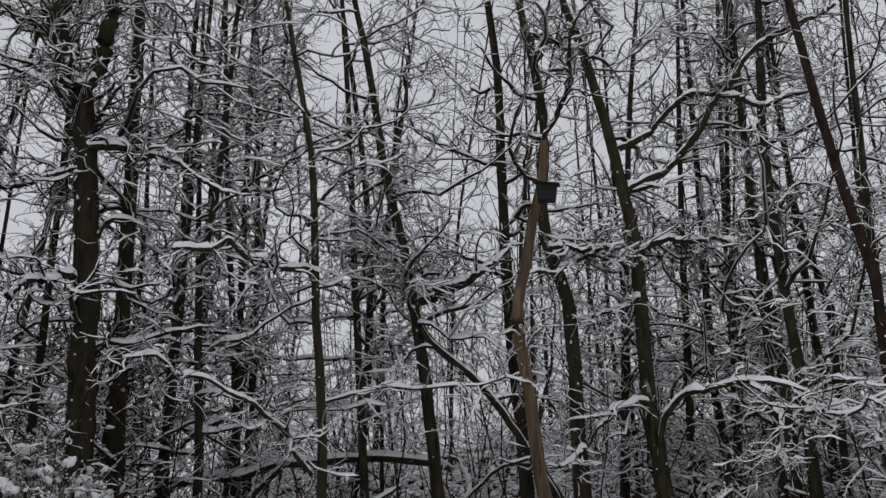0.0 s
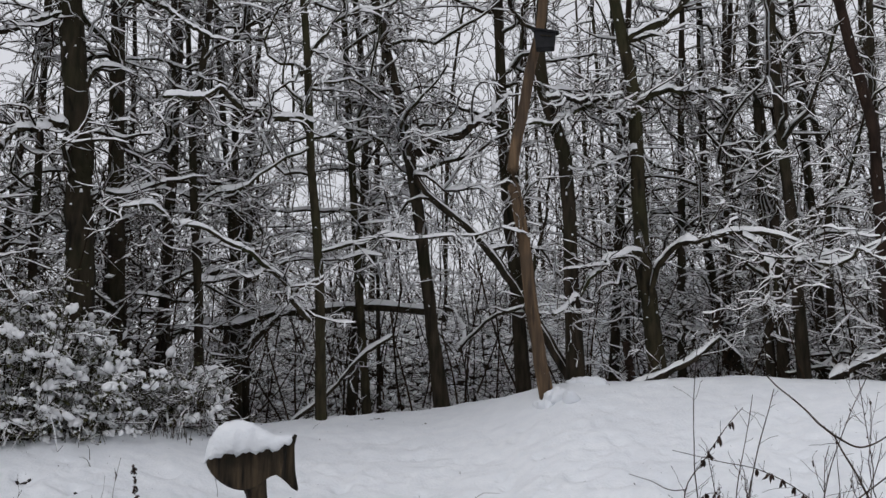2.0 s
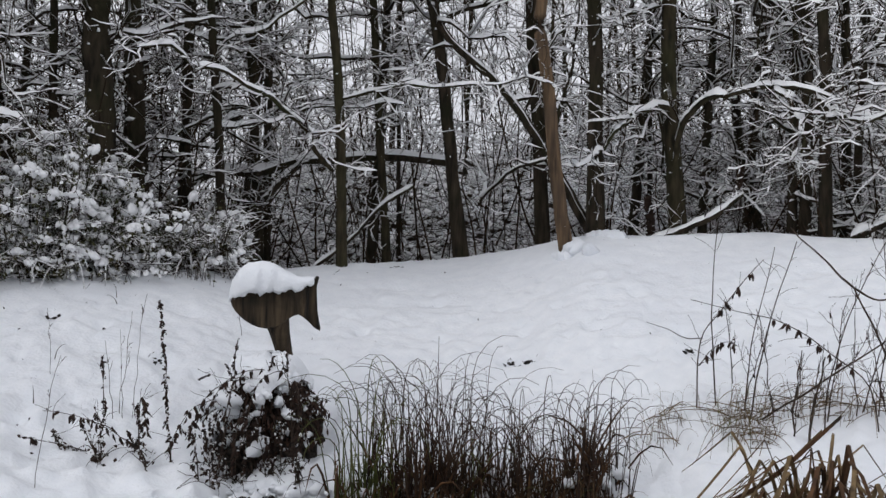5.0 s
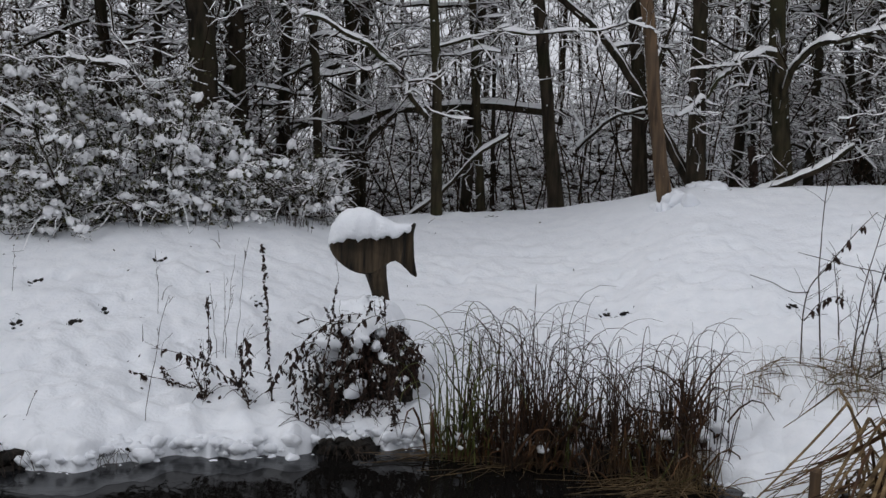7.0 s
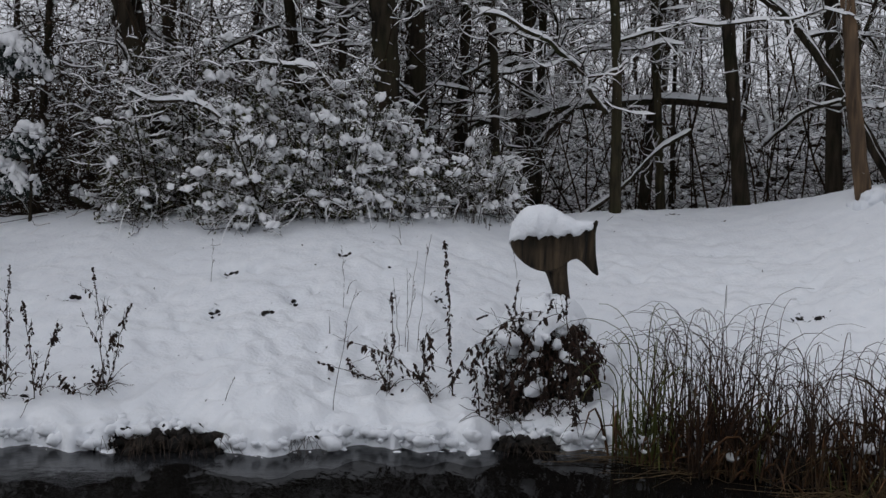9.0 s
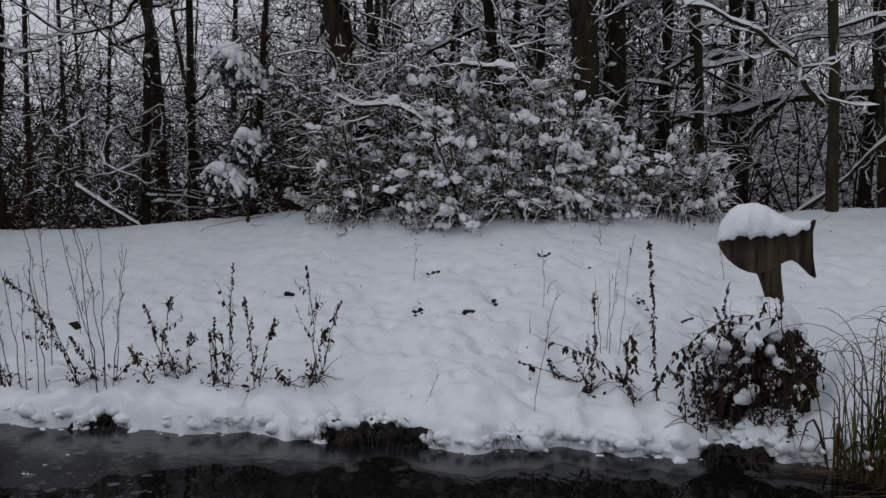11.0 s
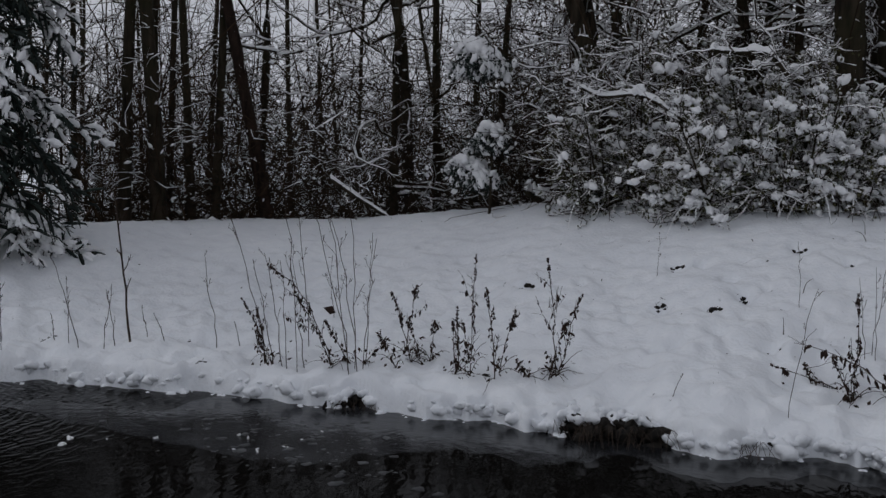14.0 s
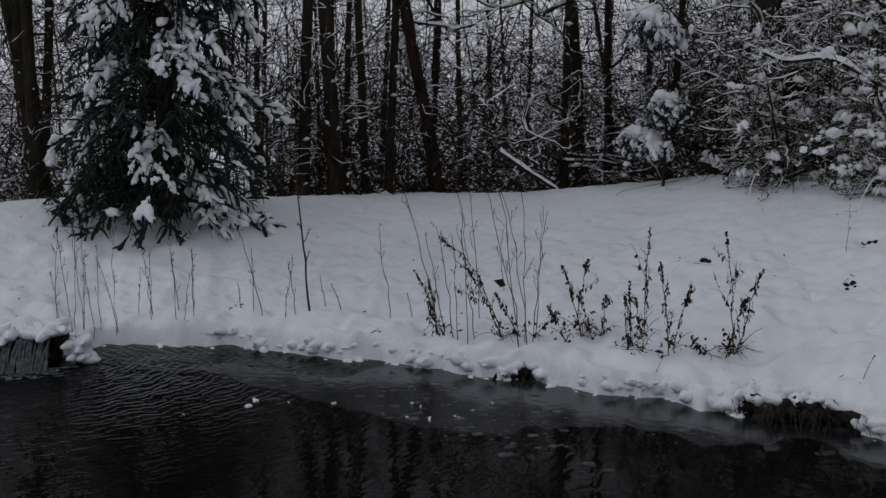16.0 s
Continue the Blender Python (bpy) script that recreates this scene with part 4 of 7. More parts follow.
def evergreen_shrub(label, at_az, at_r, wide, deep, tall, seed, many_stems=46, leaves=13000, pats=3600):
    """A broad evergreen shrub: arching stems, small leaves, snow pats on every twig."""
    rng = np.random.default_rng(seed)
    cx, cy = place(at_az, at_r)
    a = radians(at_az)
    right, ahead = np.array([math.cos(a), math.sin(a)]), np.array([-math.sin(a), math.cos(a)])
    uv = rng.uniform(-1, 1, (many_stems, 2))
    xy = np.array([cx, cy]) + uv[:, :1] * right * wide * 0.42 + uv[:, 1:] * ahead * deep * 0.3
    base = on_ground(xy, -0.05)
    root = thing("evergreen_shrub", (cx, cy, float(ground(cx, cy))), label, "shrub")
    top = base.copy()
    spread = rng.normal(0, 1, (many_stems, 2))
    top[:, :2] += uv[:, :1] * right * wide * 0.16 + uv[:, 1:] * ahead * deep * 0.2 + spread * 0.18
    dome = np.clip(1 - np.abs(uv[:, 0] * 0.8) ** 2.2, 0.1, 1) * np.clip(1 - np.abs(uv[:, 1] * 0.6) ** 2, 0.3, 1)
    top[:, 2] += tall * (0.35 + 0.65 * dome) * rng.uniform(0.45, 1.15, many_stems)
    mid = (base + top) / 2 + np.concatenate([spread * 0.07, rng.uniform(0.05, 0.2, (many_stems, 1))], 1)
    u = np.linspace(0, 1, 9)[None, :, None]
    p = base[:, None] * (1 - u) ** 2 + 2 * mid[:, None] * u * (1 - u) + top[:, None] * u**2
    r = np.broadcast_to(np.linspace(0.014, 0.005, 9)[None], (many_stems, 9)).copy()
    b1, r1 = shoots(rng, p, r, 10, (0.25, 0.85), 6, (0.03, 1), (30, 85), 0.38, -0.02, 0.6, 0.5, 0.0035)
    b0, r0 = shoots(rng, p, r, 5, (0.25, 0.6), 6, (0.0, 0.35), (55, 95), 0.30, -0.01, 0.6, 0.5, 0.0035)
    b1, r1 = np.concatenate([b1, b0]), np.concatenate([r1, r0])
    low = np.maximum(b1[..., 2], ground(b1[..., 0], b1[..., 1]) + 0.02)
    b1[..., 2] = low
    b2, r2 = shoots(rng, b1, r1, 5, (0.08, 0.30), 4, (0.15, 1), (30, 85), 0.42, -0.02, 0.8, 0.6, 0.0022)
    for i in range(many_stems):
        Pile().add(tubes(p[i:i + 1], r[i:i + 1], 5)).make("stem", BARK, root)
    twig = Pile()
    cover = Pile()
    for bb, br in ((b1, r1), (b2, r2)):
        twig.add(tubes(bb, br, 3))
        cover.add(caps(bb, br, 0.009, rng, 3, 0.42))
    made = twig.make("twig_tangle", TWIG, root)
    tagged(made, kind="stuff")
    i, j = rng.integers(0, len(b2), leaves), rng.integers(1, 4, leaves)
    at = b2[i, j] + rng.normal(0, 0.012, (leaves, 3))
    tagged(Pile().add(leaf_quads(at, rng.uniform(0.022, 0.05, leaves), rng)).make("foliage", LEAF, root, "small olive-green leaves"), kind="stuff")
    tagged(cover.make("snow_cover", TREE_SNOW, root, "snow lying on the twigs"), kind="stuff")
    nests = rng.integers(0, len(b2), pats // 10)
    merged = rng.random(pats) < 0.68
    nest = nests[rng.integers(0, len(nests), pats)]
    pick = np.where(merged, nest, rng.integers(0, len(b2), pats))
    at = b2[pick, np.where(merged, 2, rng.integers(1, 4, pats))] + np.array([0, 0, 0.012])
    at = at + np.where(merged, 1.0, 0.0)[:, None] * rng.normal(0, 1, (pats, 3)) * np.array([0.042, 0.042, 0.016])
    s = np.where(merged, 0.012 + 0.026 * rng.random(pats) ** 1.2, 0.006 + 0.013 * rng.random(pats))
    along = b2[pick, 3] - b2[pick, 1] + rng.normal(0, 0.05, (pats, 3)) * np.array([1, 1, 0.4])
    tagged(Pile().add(blobs(at, np.stack([s * 1.25, s * 0.95], 1), rng, 4, 5, along, 0.34)).make("snow_dusting", TREE_SNOW, root, "rounded pats of fresh snow"), kind="stuff")
    heavy = np.repeat(rng.integers(0, len(b1), pats // 13), 3)
    at = b1[heavy, 4] + np.array([0, 0, 0.03]) + rng.normal(0, 1, (len(heavy), 3)) * np.array([0.038, 0.038, 0.014])
    s = rng.uniform(0.022, 0.05, len(heavy))
    tagged(Pile().add(blobs(at, np.stack([s * 1.5, s * 0.8], 1), rng, 6, 7, b1[heavy, 4] - b1[heavy, 3] + rng.normal(0, 0.06, (len(heavy), 3)), 0.28)).make("snow_load", TREE_SNOW, root, "heavy clumps of fresh snow"), kind="stuff")
    # low whips reaching out over the snow
    m = 40
    k = rng.integers(0, many_stems, m)
    u = np.linspace(0, 1, 7)[None, :, None]
    out = (right * rng.normal(0, 0.5, (m, 1)) - ahead * rng.uniform(0.4, 1.0, (m, 1))) * rng.uniform(0.3, 0.75, (m, 1))
    whip = base[k][:, None] + np.concatenate([out, np.zeros((m, 1))], 1)[:, None] * u
    whip[..., 2] = ground(whip[..., 0], whip[..., 1]) + 0.02 + (rng.uniform(0.15, 0.7, (m, 1)) * (u[..., 0] - u[..., 0] ** 2) * 1.6)
    wr = np.broadcast_to(np.linspace(0.006, 0.0025, 7)[None], (m, 7)).copy()
    w2, wr2 = shoots(rng, whip, wr, 5, (0.06, 0.22), 5, (0.2, 1), (30, 75), 0.3, 0.03, 0.7, 0.5, 0.002)
    low = Pile().add(tubes(whip, wr, 3)).add(tubes(w2, wr2, 3))
    tagged(low.make("low_whip", TWIG, root), kind="stuff")
    tagged(Pile().add(caps(whip, wr, 0.012, rng, 3, 0.5)).make("snow_cover", TREE_SNOW, root, "snow lying on the low twigs"), kind="stuff")
    return root


evergreen_shrub("broad evergreen shrub laden with fresh snow", 24.6, 9.6, 1.75, 0.9, 1.40, 401, 46, 15000, 3600)
evergreen_shrub("loose evergreen shrub dusted with snow", 31.4, 10.2, 1.7, 1.0, 1.8, 402, 42, 11000, 800)
evergreen_shrub("low shrub with snow-clotted twigs", 15.2, 10.0, 0.7, 0.5, 0.62, 403, 12, 2000, 300)


def conifer(label, x, y, tall, wide, seed):
    """A dense conifer with drooping sprays under slabs of snow."""
    rng = np.random.default_rng(seed)
    z = float(ground(x, y))
    root = thing("conifer_tree", (x, y, z), label, "conifer")
    u = np.linspace(0, 1, 12)
    trunk = np.stack([x + 0.05 * np.sin(u * 5), y + 0.04 * np.cos(u * 4), z - 0.2 + u * (tall + 0.2)], -1)[None]
    Pile().add(tubes(trunk, (0.13 * (1 - u) + 0.01)[None], 8, 0.06, rng)).make("trunk", BARK, root)
    many = 430
    h = rng.random(many) ** 1.15
    az = rng.uniform(0, 2 * np.pi, many)
    out = wide * (1.03 - 0.95 * h) * rng.uniform(0.72, 1.06, many) * np.where(h < 0.06, 0.85, 1)
    d = np.stack([np.cos(az), np.sin(az)], -1)
    n = 8
    s = np.linspace(0, 1, n)
    p = np.zeros((many, n, 3))
    p[..., 0] = x + d[:, :1] * out[:, None] * s
    p[..., 1] = y + d[:, 1:] * out[:, None] * s
    start = z + 0.12 + h * (tall - 0.35)
    p[..., 2] = start[:, None] + out[:, None] * (0.30 * s - (0.62 + 0.25 * rng.random(many))[:, None] * s**2)
    p[..., 2] = np.maximum(p[..., 2], ground(p[..., 0], p[..., 1]) + 0.04)
    p[:, 1:] += rng.normal(0, 0.02, (many, n - 1, 3))
    r = np.broadcast_to(np.linspace(0.012, 0.004, n)[None], (many, n)).copy()
    for i in range(many):
        Pile().add(tubes(p[i:i + 1], r[i:i + 1], 3)).make("branch", BARK, root)
    # flat fans of foliage, each drooping from its branch
    b, br = shoots(rng, p, r, 15, (0.12, 0.40), 5, (0.25, 1.0), (25, 70), 0.10, -0.17, 0.8, 0.8, 0.004)
    spray = Pile()
    fat = np.array([0.4, 1.0, 0.95, 0.7, 0.2])[None] * rng.uniform(0.009, 0.022, (len(b), 1))
    spray.add(tubes(b, fat, 3, 0.5, rng))
    many_tufts = 34000
    tufts = rng.integers(0, len(b), many_tufts)
    k = rng.integers(1, 5, many_tufts)
    spray.add(leaf_quads(b[tufts, k] + rng.normal(0, 0.010, (many_tufts, 3)), rng.uniform(0.022, 0.052, many_tufts), rng, 0.36, 0.7))
    tagged(spray.make("foliage", NEEDLE, root, "dark blue-green drooping sprays"), kind="stuff")
    # snow: broad slabs on the outer third of some branches, fingers on their sprays
    snow = Pile()
    loaded = np.sin(az * 2 + h * 31) + np.sin(az * 5 - h * 17) + rng.normal(0, 0.6, many) > 0.62
    spots = np.nonzero(np.repeat(loaded, 15) & (rng.random(len(b)) < 0.62) | (rng.random(len(b)) < 0.035))[0]
    for step in (1, 2, 3, 4):
        here = b[spots, step] + rng.normal(0, 0.010, (len(spots), 3)) + np.array([0, 0, 0.014])
        lump = 0.010 + 0.032 * rng.random(len(spots)) ** 1.4
        way = b[spots, step] - b[spots, step - 1]
        snow.add(blobs(here, np.stack([lump * 1.9, lump], 1), rng, 4, 5, way, 0.5))
    ends = p[loaded]
    for step in (4, 5, 6, 7):
        here = ends[:, step] + rng.normal(0, 0.02, (len(ends), 3)) + np.array([0, 0, 0.018])
        for _ in range(2):
            lump = rng.uniform(0.014, 0.044, len(ends))
            snow.add(blobs(here + rng.normal(0, 0.03, here.shape), np.stack([lump * 1.9, lump * 0.8], 1), rng, 5, 6, ends[:, step] - ends[:, step - 1] + rng.normal(0, 0.03, here.shape), 0.45))
    tagged(snow.make("snow_cover", TREE_SNOW, root, "thick drooping slabs of snow"), kind="stuff")
    return root


def evergreen_sapling(label, x, y, heights, seed, size=0.22):
    """A thin sapling holding a few evergreen sprays bent under snow."""
    rng = np.random.default_rng(seed)
    z = float(ground(x, y))
    root = thing("evergreen_sapling", (x, y, z), label, "sapling")
    tall = max(h for h, _, _ in heights) - z
    p = resample([(x, y, z - 0.1), (x + 0.03, y, z + tall * 0.5), (x, y + 0.02, z + tall)], 9)[None]
    Pile().add(tubes(p, np.linspace(0.02, 0.007, 9)[None], 5)).make("stem", BARK, root)
    for h, side, s in heights:
        c = np.array([x + side, y, h])
        i = int(np.argmin(np.abs(p[0, :, 2] - h - 0.05)))
        Pile().add(tubes(resample([p[0, i], (p[0, i] + c) / 2 + (0, 0, 0.05), c], 5)[None], np.linspace(0.009, 0.004, 5)[None], 4)).make("branch", BARK, root)
        n = int(420 * (s / 0.2) ** 2)
        at = c + rng.normal(0, 1, (n, 3)) * np.array([s * 0.40, s * 0.34, s * 0.18]) - np.array([0, 0, s * 0.5])
        Pile().add(leaf_quads(at, rng.uniform(0.03, 0.065, n), rng, 0.42, 0.7)).make("leaf_spray", NEEDLE, root, "glossy dark evergreen leaves")["kind"] = "stuff"
        m = 54
        lean = rng.choice([-1, 1])
        k = np.linspace(-1, 1, m)
        at = c + np.stack([k * s * 0.72, rng.normal(0, s * 0.24, m), -np.abs(k) ** 1.6 * s * 0.42 + lean * k * s * 0.38 + rng.normal(0, s * 0.09, m) + s * 0.08], -1)
        lump = rng.uniform(0.08, 0.20, m) * s * (1.2 - 0.5 * np.abs(k))
        way = np.stack([np.ones(m), rng.normal(0, 0.3, m), -k * 0.9 + lean * 0.4], -1)
        cap = Pile().add(blobs(at, np.stack([lump * 1.5, lump * 0.9], 1), rng, 7, 8, way, 0.16))
        k = 60
        at = c + rng.normal(0, 1, (k, 3)) * np.array([s * 0.5, s * 0.35, s * 0.2]) - np.array([0, 0, s * 0.5])
        lump = rng.uniform(0.06, 0.13, k) * s
        cap.add(blobs(at, np.stack([lump * 1.7, lump * 0.8], 1), rng, 5, 6, rng.normal(size=(k, 3)) * 0.5 - np.array([0, 0, 1.0]), 0.3))
        cap.make("snow_clump", TREE_SNOW, root, "clump of fresh snow")["kind"] = "stuff"


def log(name, label, points, r, seed, bark=None, snow=0.05, ends=0.7, category="log", twigs=0):
    rng = np.random.default_rng(seed)
    q = resample(points, 28)[None]
    q[0, 1:] += rng.normal(0, r * 0.07, (27, 3))
    rr = np.linspace(r, r * ends, 28)[None]
    mid = q[0, 14]
    root = thing(name, (mid[0], mid[1], float(ground(mid[0], mid[1]))), label, category)
    Pile().add(tubes(q, rr, 8, 0.08, rng)).make("stem", bark or BARK, root)
    cover = Pile().add(caps(q, rr, snow, rng, 5, 0.0))
    if twigs:
        b, br = shoots(rng, q, rr, twigs, (0.3, 1.0), 8, (0.1, 1), (30, 85), 0.4, 0.05, 0.25, 0.3, 0.003)
        b2, br2 = shoots(rng, b, br, 5, (0.10, 0.35), 5, (0.1, 1), (30, 80), 0.4, 0.02, 0.7, 0.6, 0.0024)
        w = Pile()
        for bb, rr2 in ((b, br), (b2, br2)):
            w.add(tubes(bb, rr2, 3))
            cover.add(caps(bb, rr2, 0.009, rng, 3, 0.25))
        tagged(w.make("twig_tangle", TWIG, root), kind="stuff")
    tagged(cover.make("snow_cover", TREE_SNOW, root, "ridge of snow"), kind="stuff")
    return root


conifer("dense dark conifer with drooping boughs under slabs of snow", -9.67, 3.57, 7.0, 1.28, 410)
evergreen_sapling("thin evergreen sapling with sprays bent under snow", -7.00, 8.10, [(2.93, -0.20, 0.40), (2.01, -0.06, 0.28), (1.62, -0.20, 0.30), (1.69, -0.49, 0.20)], 411)
log("fallen_log", "bent fallen trunk arched above the brambles with snow on top", [(-3.45, 11.70, 2.30), (-3.08, 11.81, 2.50), (-2.53, 11.93, 2.52), (-2.19, 12.00, 2.66), (-1.62, 12.09, 2.73), (-0.89, 12.17, 2.79), (-0.08, 12.00, 2.71)], 0.048, 501, snow=0.032, ends=1.3, twigs=14)
log("fallen_branch", "crooked branch propping the bent trunk", [(-2.49, 11.84, 2.15), (-2.23, 11.89, 2.45), (-2.00, 11.93, 2.67)], 0.055, 502)
log("fallen_log", "fallen log sloping out of the wood under a ridge of snow", [(2.12, 10.58, 1.72), (2.45, 10.52, 1.86), (2.85, 10.45, 2.06), (3.13, 10.45, 2.29)], 0.050, 503, snow=0.03, ends=0.65, twigs=10)
log("fallen_log", "dark fallen log at the crest with snow along it", [(4.19, 10.06, 1.82), (4.44, 9.95, 1.96), (4.84, 9.77, 2.15)], 0.045, 504, snow=0.03, twigs=4)
log("fallen_branch", "thin dead branch leaning over the brambles", [(-1.75, 11.26, 1.33), (-1.29, 11.33, 1.70), (-0.96, 11.36, 2.08), (-0.56, 11.39, 2.36)], 0.031, 505, snow=0.04, twigs=6)
log("dead_stub", "short rotten trunk stub with a cap of snow", [(2.19, 10.68, 1.77), (2.17, 10.68, 2.03), (2.14, 10.69, 2.27)], 0.056, 506, bark=BARK_RED, snow=0.05, ends=0.85, category="stump")
log("dead_stub", "leaning broken stub of reddish wood", [(3.06, 10.77, 2.17), (3.19, 10.74, 2.43), (3.22, 10.73, 2.63)], 0.048, 507, bark=BARK_RED, category="stump")
log("fallen_log", "snowy log slanting down at the wood's edge", [(-8.92, 7.42, 1.44), (-8.69, 7.68, 1.21), (-8.45, 7.95, 0.99)], 0.036, 508, snow=0.02, twigs=4)
log("tree_stump", "sawn end of a log capped with snow", [(-6.59, 8.81, 1.19), (-6.72, 8.71, 1.27), (-6.86, 8.60, 1.36)], 0.080, 509, snow=0.05, category="stump")
log("fallen_branch", "thin snowy branch behind the crest", [(-6.92, 8.81, 1.33), (-6.72, 8.96, 1.40), (-6.51, 9.11, 1.57)], 0.020, 510, snow=0.02, twigs=4)
log("snowy_bough", "thick snow-laden bough arching through the shrub", [(-3.86, 8.57, 2.50), (-4.01, 8.50, 2.68), (-4.30, 8.36, 2.72), (-4.49, 8.26, 2.74)], 0.029, 511, snow=0.035, twigs=9, category="bough")
log("snowy_bough", "long snowy bough reaching across the shrub", [(-4.66, 8.16, 2.08), (-5.03, 7.94, 2.32), (-5.37, 7.72, 2.32), (-5.51, 7.62, 2.40)], 0.020, 512, snow=0.03, twigs=9, category="bough")
log("fallen_branch", "dead branch leaning at the crest", [(-2.58, 11.10, 3.13), (-2.89, 11.03, 2.98), (-3.07, 10.98, 2.77)], 0.035, 513, snow=0.05, twigs=4)


def bird_box(x, y, z, face, label):
    """A small black box with a sloping lid, fixed to the dead trunk."""
    root = thing("nest_box", (x, y, z), label, "nest box")
    m = pose(0, 0, 0, 0, 0, math.degrees(face))
    bm = bmesh.new()
    bmesh.ops.create_cube(bm, size=1, matrix=m @ Matrix.Diagonal((0.24, 0.17, 0.19, 1)))
    for v in bm.verts:
        if v.co.z < 0:
            v.co.x *= 0.8
            v.co.y *= 0.8
    bmesh.ops.bevel(bm, geom=bm.edges[:], offset=0.006, affect="EDGES")
    part("body", bm, BOX_BLACK, root)
    bm = bmesh.new()
    bmesh.ops.create_cube(bm, size=1, matrix=pose(0, 0, 0.115) @ m @ pose(0, 0, 0, 14, 10) @ Matrix.Diagonal((0.30, 0.24, 0.022, 1)))
    bmesh.ops.bevel(bm, geom=bm.edges[:], offset=0.004, affect="EDGES")
    part("lid", bm, BOX_BLACK, root)
    bm = bmesh.new()
    bmesh.ops.create_cube(bm, size=1, matrix=m @ pose(0.01, -0.087, 0.03, 0, 8) @ Matrix.Diagonal((0.13, 0.012, 0.012, 1)))
    part("perch_strip", bm, WEATHERED, root, "pale wooden strip")
    return root


bird_box(1.15, 9.65, 5.44, radians(-7), "small black nest box fixed to the dead trunk")


# ---- the carved fish on its mound ----
def carved_fish(x, y, z_post, face, label):
    """A plump fish sawn out of an old trunk, tail to one side, standing on its post."""
    root = thing("wooden_fish", (x, y, z_post), label, "sculpture")
    m = pose(0, 0, 0, 0, 0, math.degrees(face))
    outline = [(-0.325, 0.375), (-0.318, 0.345), (-0.295, 0.305), (-0.262, 0.268), (-0.222, 0.235), (-0.178, 0.208), (-0.130, 0.190), (-0.080, 0.182), (-0.035, 0.186),
               (0.005, 0.198), (0.045, 0.222), (0.080, 0.248), (0.120, 0.272), (0.160, 0.282), (0.200, 0.262), (0.245, 0.225), (0.290, 0.185), (0.330, 0.165),
               (0.338, 0.180), (0.322, 0.250), (0.306, 0.330), (0.298, 0.410), (0.302, 0.480), (0.318, 0.545), (0.305, 0.552), (0.255, 0.520), (0.190, 0.490),
               (0.130, 0.475), (0.060, 0.480), (-0.020, 0.492), (-0.110, 0.488), (-0.190, 0.470), (-0.260, 0.440), (-0.305, 0.405)]
    outline = [(px * (0.885 if px > 0 else 1.0), pz) for px, pz in outline]
    bm = bmesh.new()
    rings = []
    for depth, shrink in ((-0.10, 0.90), (-0.075, 1.0), (0.075, 1.0), (0.10, 0.90)):
        rings.append([bm.verts.new((0.0 + (px - 0.0) * (1 - (1 - shrink) * 0.35), depth * (0.45 if px > 0.2 else 1.0) + 0.0, 0.36 + (pz - 0.36) * (1 - (1 - shrink) * 0.6))) for px, pz in outline])
    k = len(outline)
    for a, b in zip(rings, rings[1:]):
        for i in range(k):
            bm.faces.new((a[i], a[(i + 1) % k], b[(i + 1) % k], b[i]))
    bm.faces.new(rings[0])
    bm.faces.new(rings[-1][::-1])
    bmesh.ops.triangulate(bm, faces=[f for f in bm.faces if len(f.verts) > 4])
    bmesh.ops.recalc_face_normals(bm, faces=bm.faces)
    bm.transform(m)
    part("body", bm, WEATHERED, root)
    rng = np.random.default_rng(8)
    mm = np.array(m.to_3x3())
    post = np.array([(0.09, 0.0, -0.4), (0.06, 0, -0.05), (0.03, 0, 0.10), (-0.01, 0, 0.26)]) @ mm.T
    v, f = tubes(resample(post, 8)[None], np.array([0.058, 0.056, 0.054, 0.054, 0.056, 0.064, 0.080, 0.1])[None], 9, 0.12, rng)
    mesh_object("post", v, f, WEATHERED, root)
    # the thick cap of snow, humped over the back and thinning to the tail
    s = np.linspace(0, 1, 30)
    px = -0.335 + s * 0.615
    hump = np.interp(s, [0, 0.03, 0.1, 0.2, 0.35, 0.5, 0.62, 0.75, 0.9, 1], [-0.06, 0.02, 0.09, 0.135, 0.155, 0.135, 0.09, 0.05, 0.05, 0.04])
    under = np.interp(s, [0, 0.05, 0.15, 0.45, 0.6, 0.75, 0.9, 1], [0.37, 0.385, 0.425, 0.44, 0.45, 0.455, 0.485, 0.535]) + 0.012 * np.sin(s * 31) + 0.008 * np.sin(s * 67)
    wide = np.interp(s, [0, 0.08, 0.3, 0.7, 0.9, 1], [0.03, 0.12, 0.17, 0.13, 0.08, 0.02])
    rows = []
    for a in np.linspace(-0.5, 1.5, 16) * np.pi:
        c, d = math.cos(a), math.sin(a)
        zz = under + np.where(d > 0, (0.50 - under + hump) * abs(d) ** 0.8 * 1.0, -0.012 * abs(d))
        rows.append(np.stack([px, c * wide * (1 + 0.06 * np.sin(s * 40 + a * 3)), zz], -1))
    v = np.stack(rows, 1) @ mm.T
    v = v + rng.normal(0, 0.0025, v.shape)
    idx = np.arange(30 * 16).reshape(30, 16)
    f = np.stack([idx[:-1], np.roll(idx, -1, 1)[:-1], np.roll(idx, -1, 1)[1:], idx[1:]], -1).reshape(-1, 4)
    mesh_object("snow_cap", v.reshape(-1, 3), f, SNOW, root, "thick rounded cap of snow")
    return root


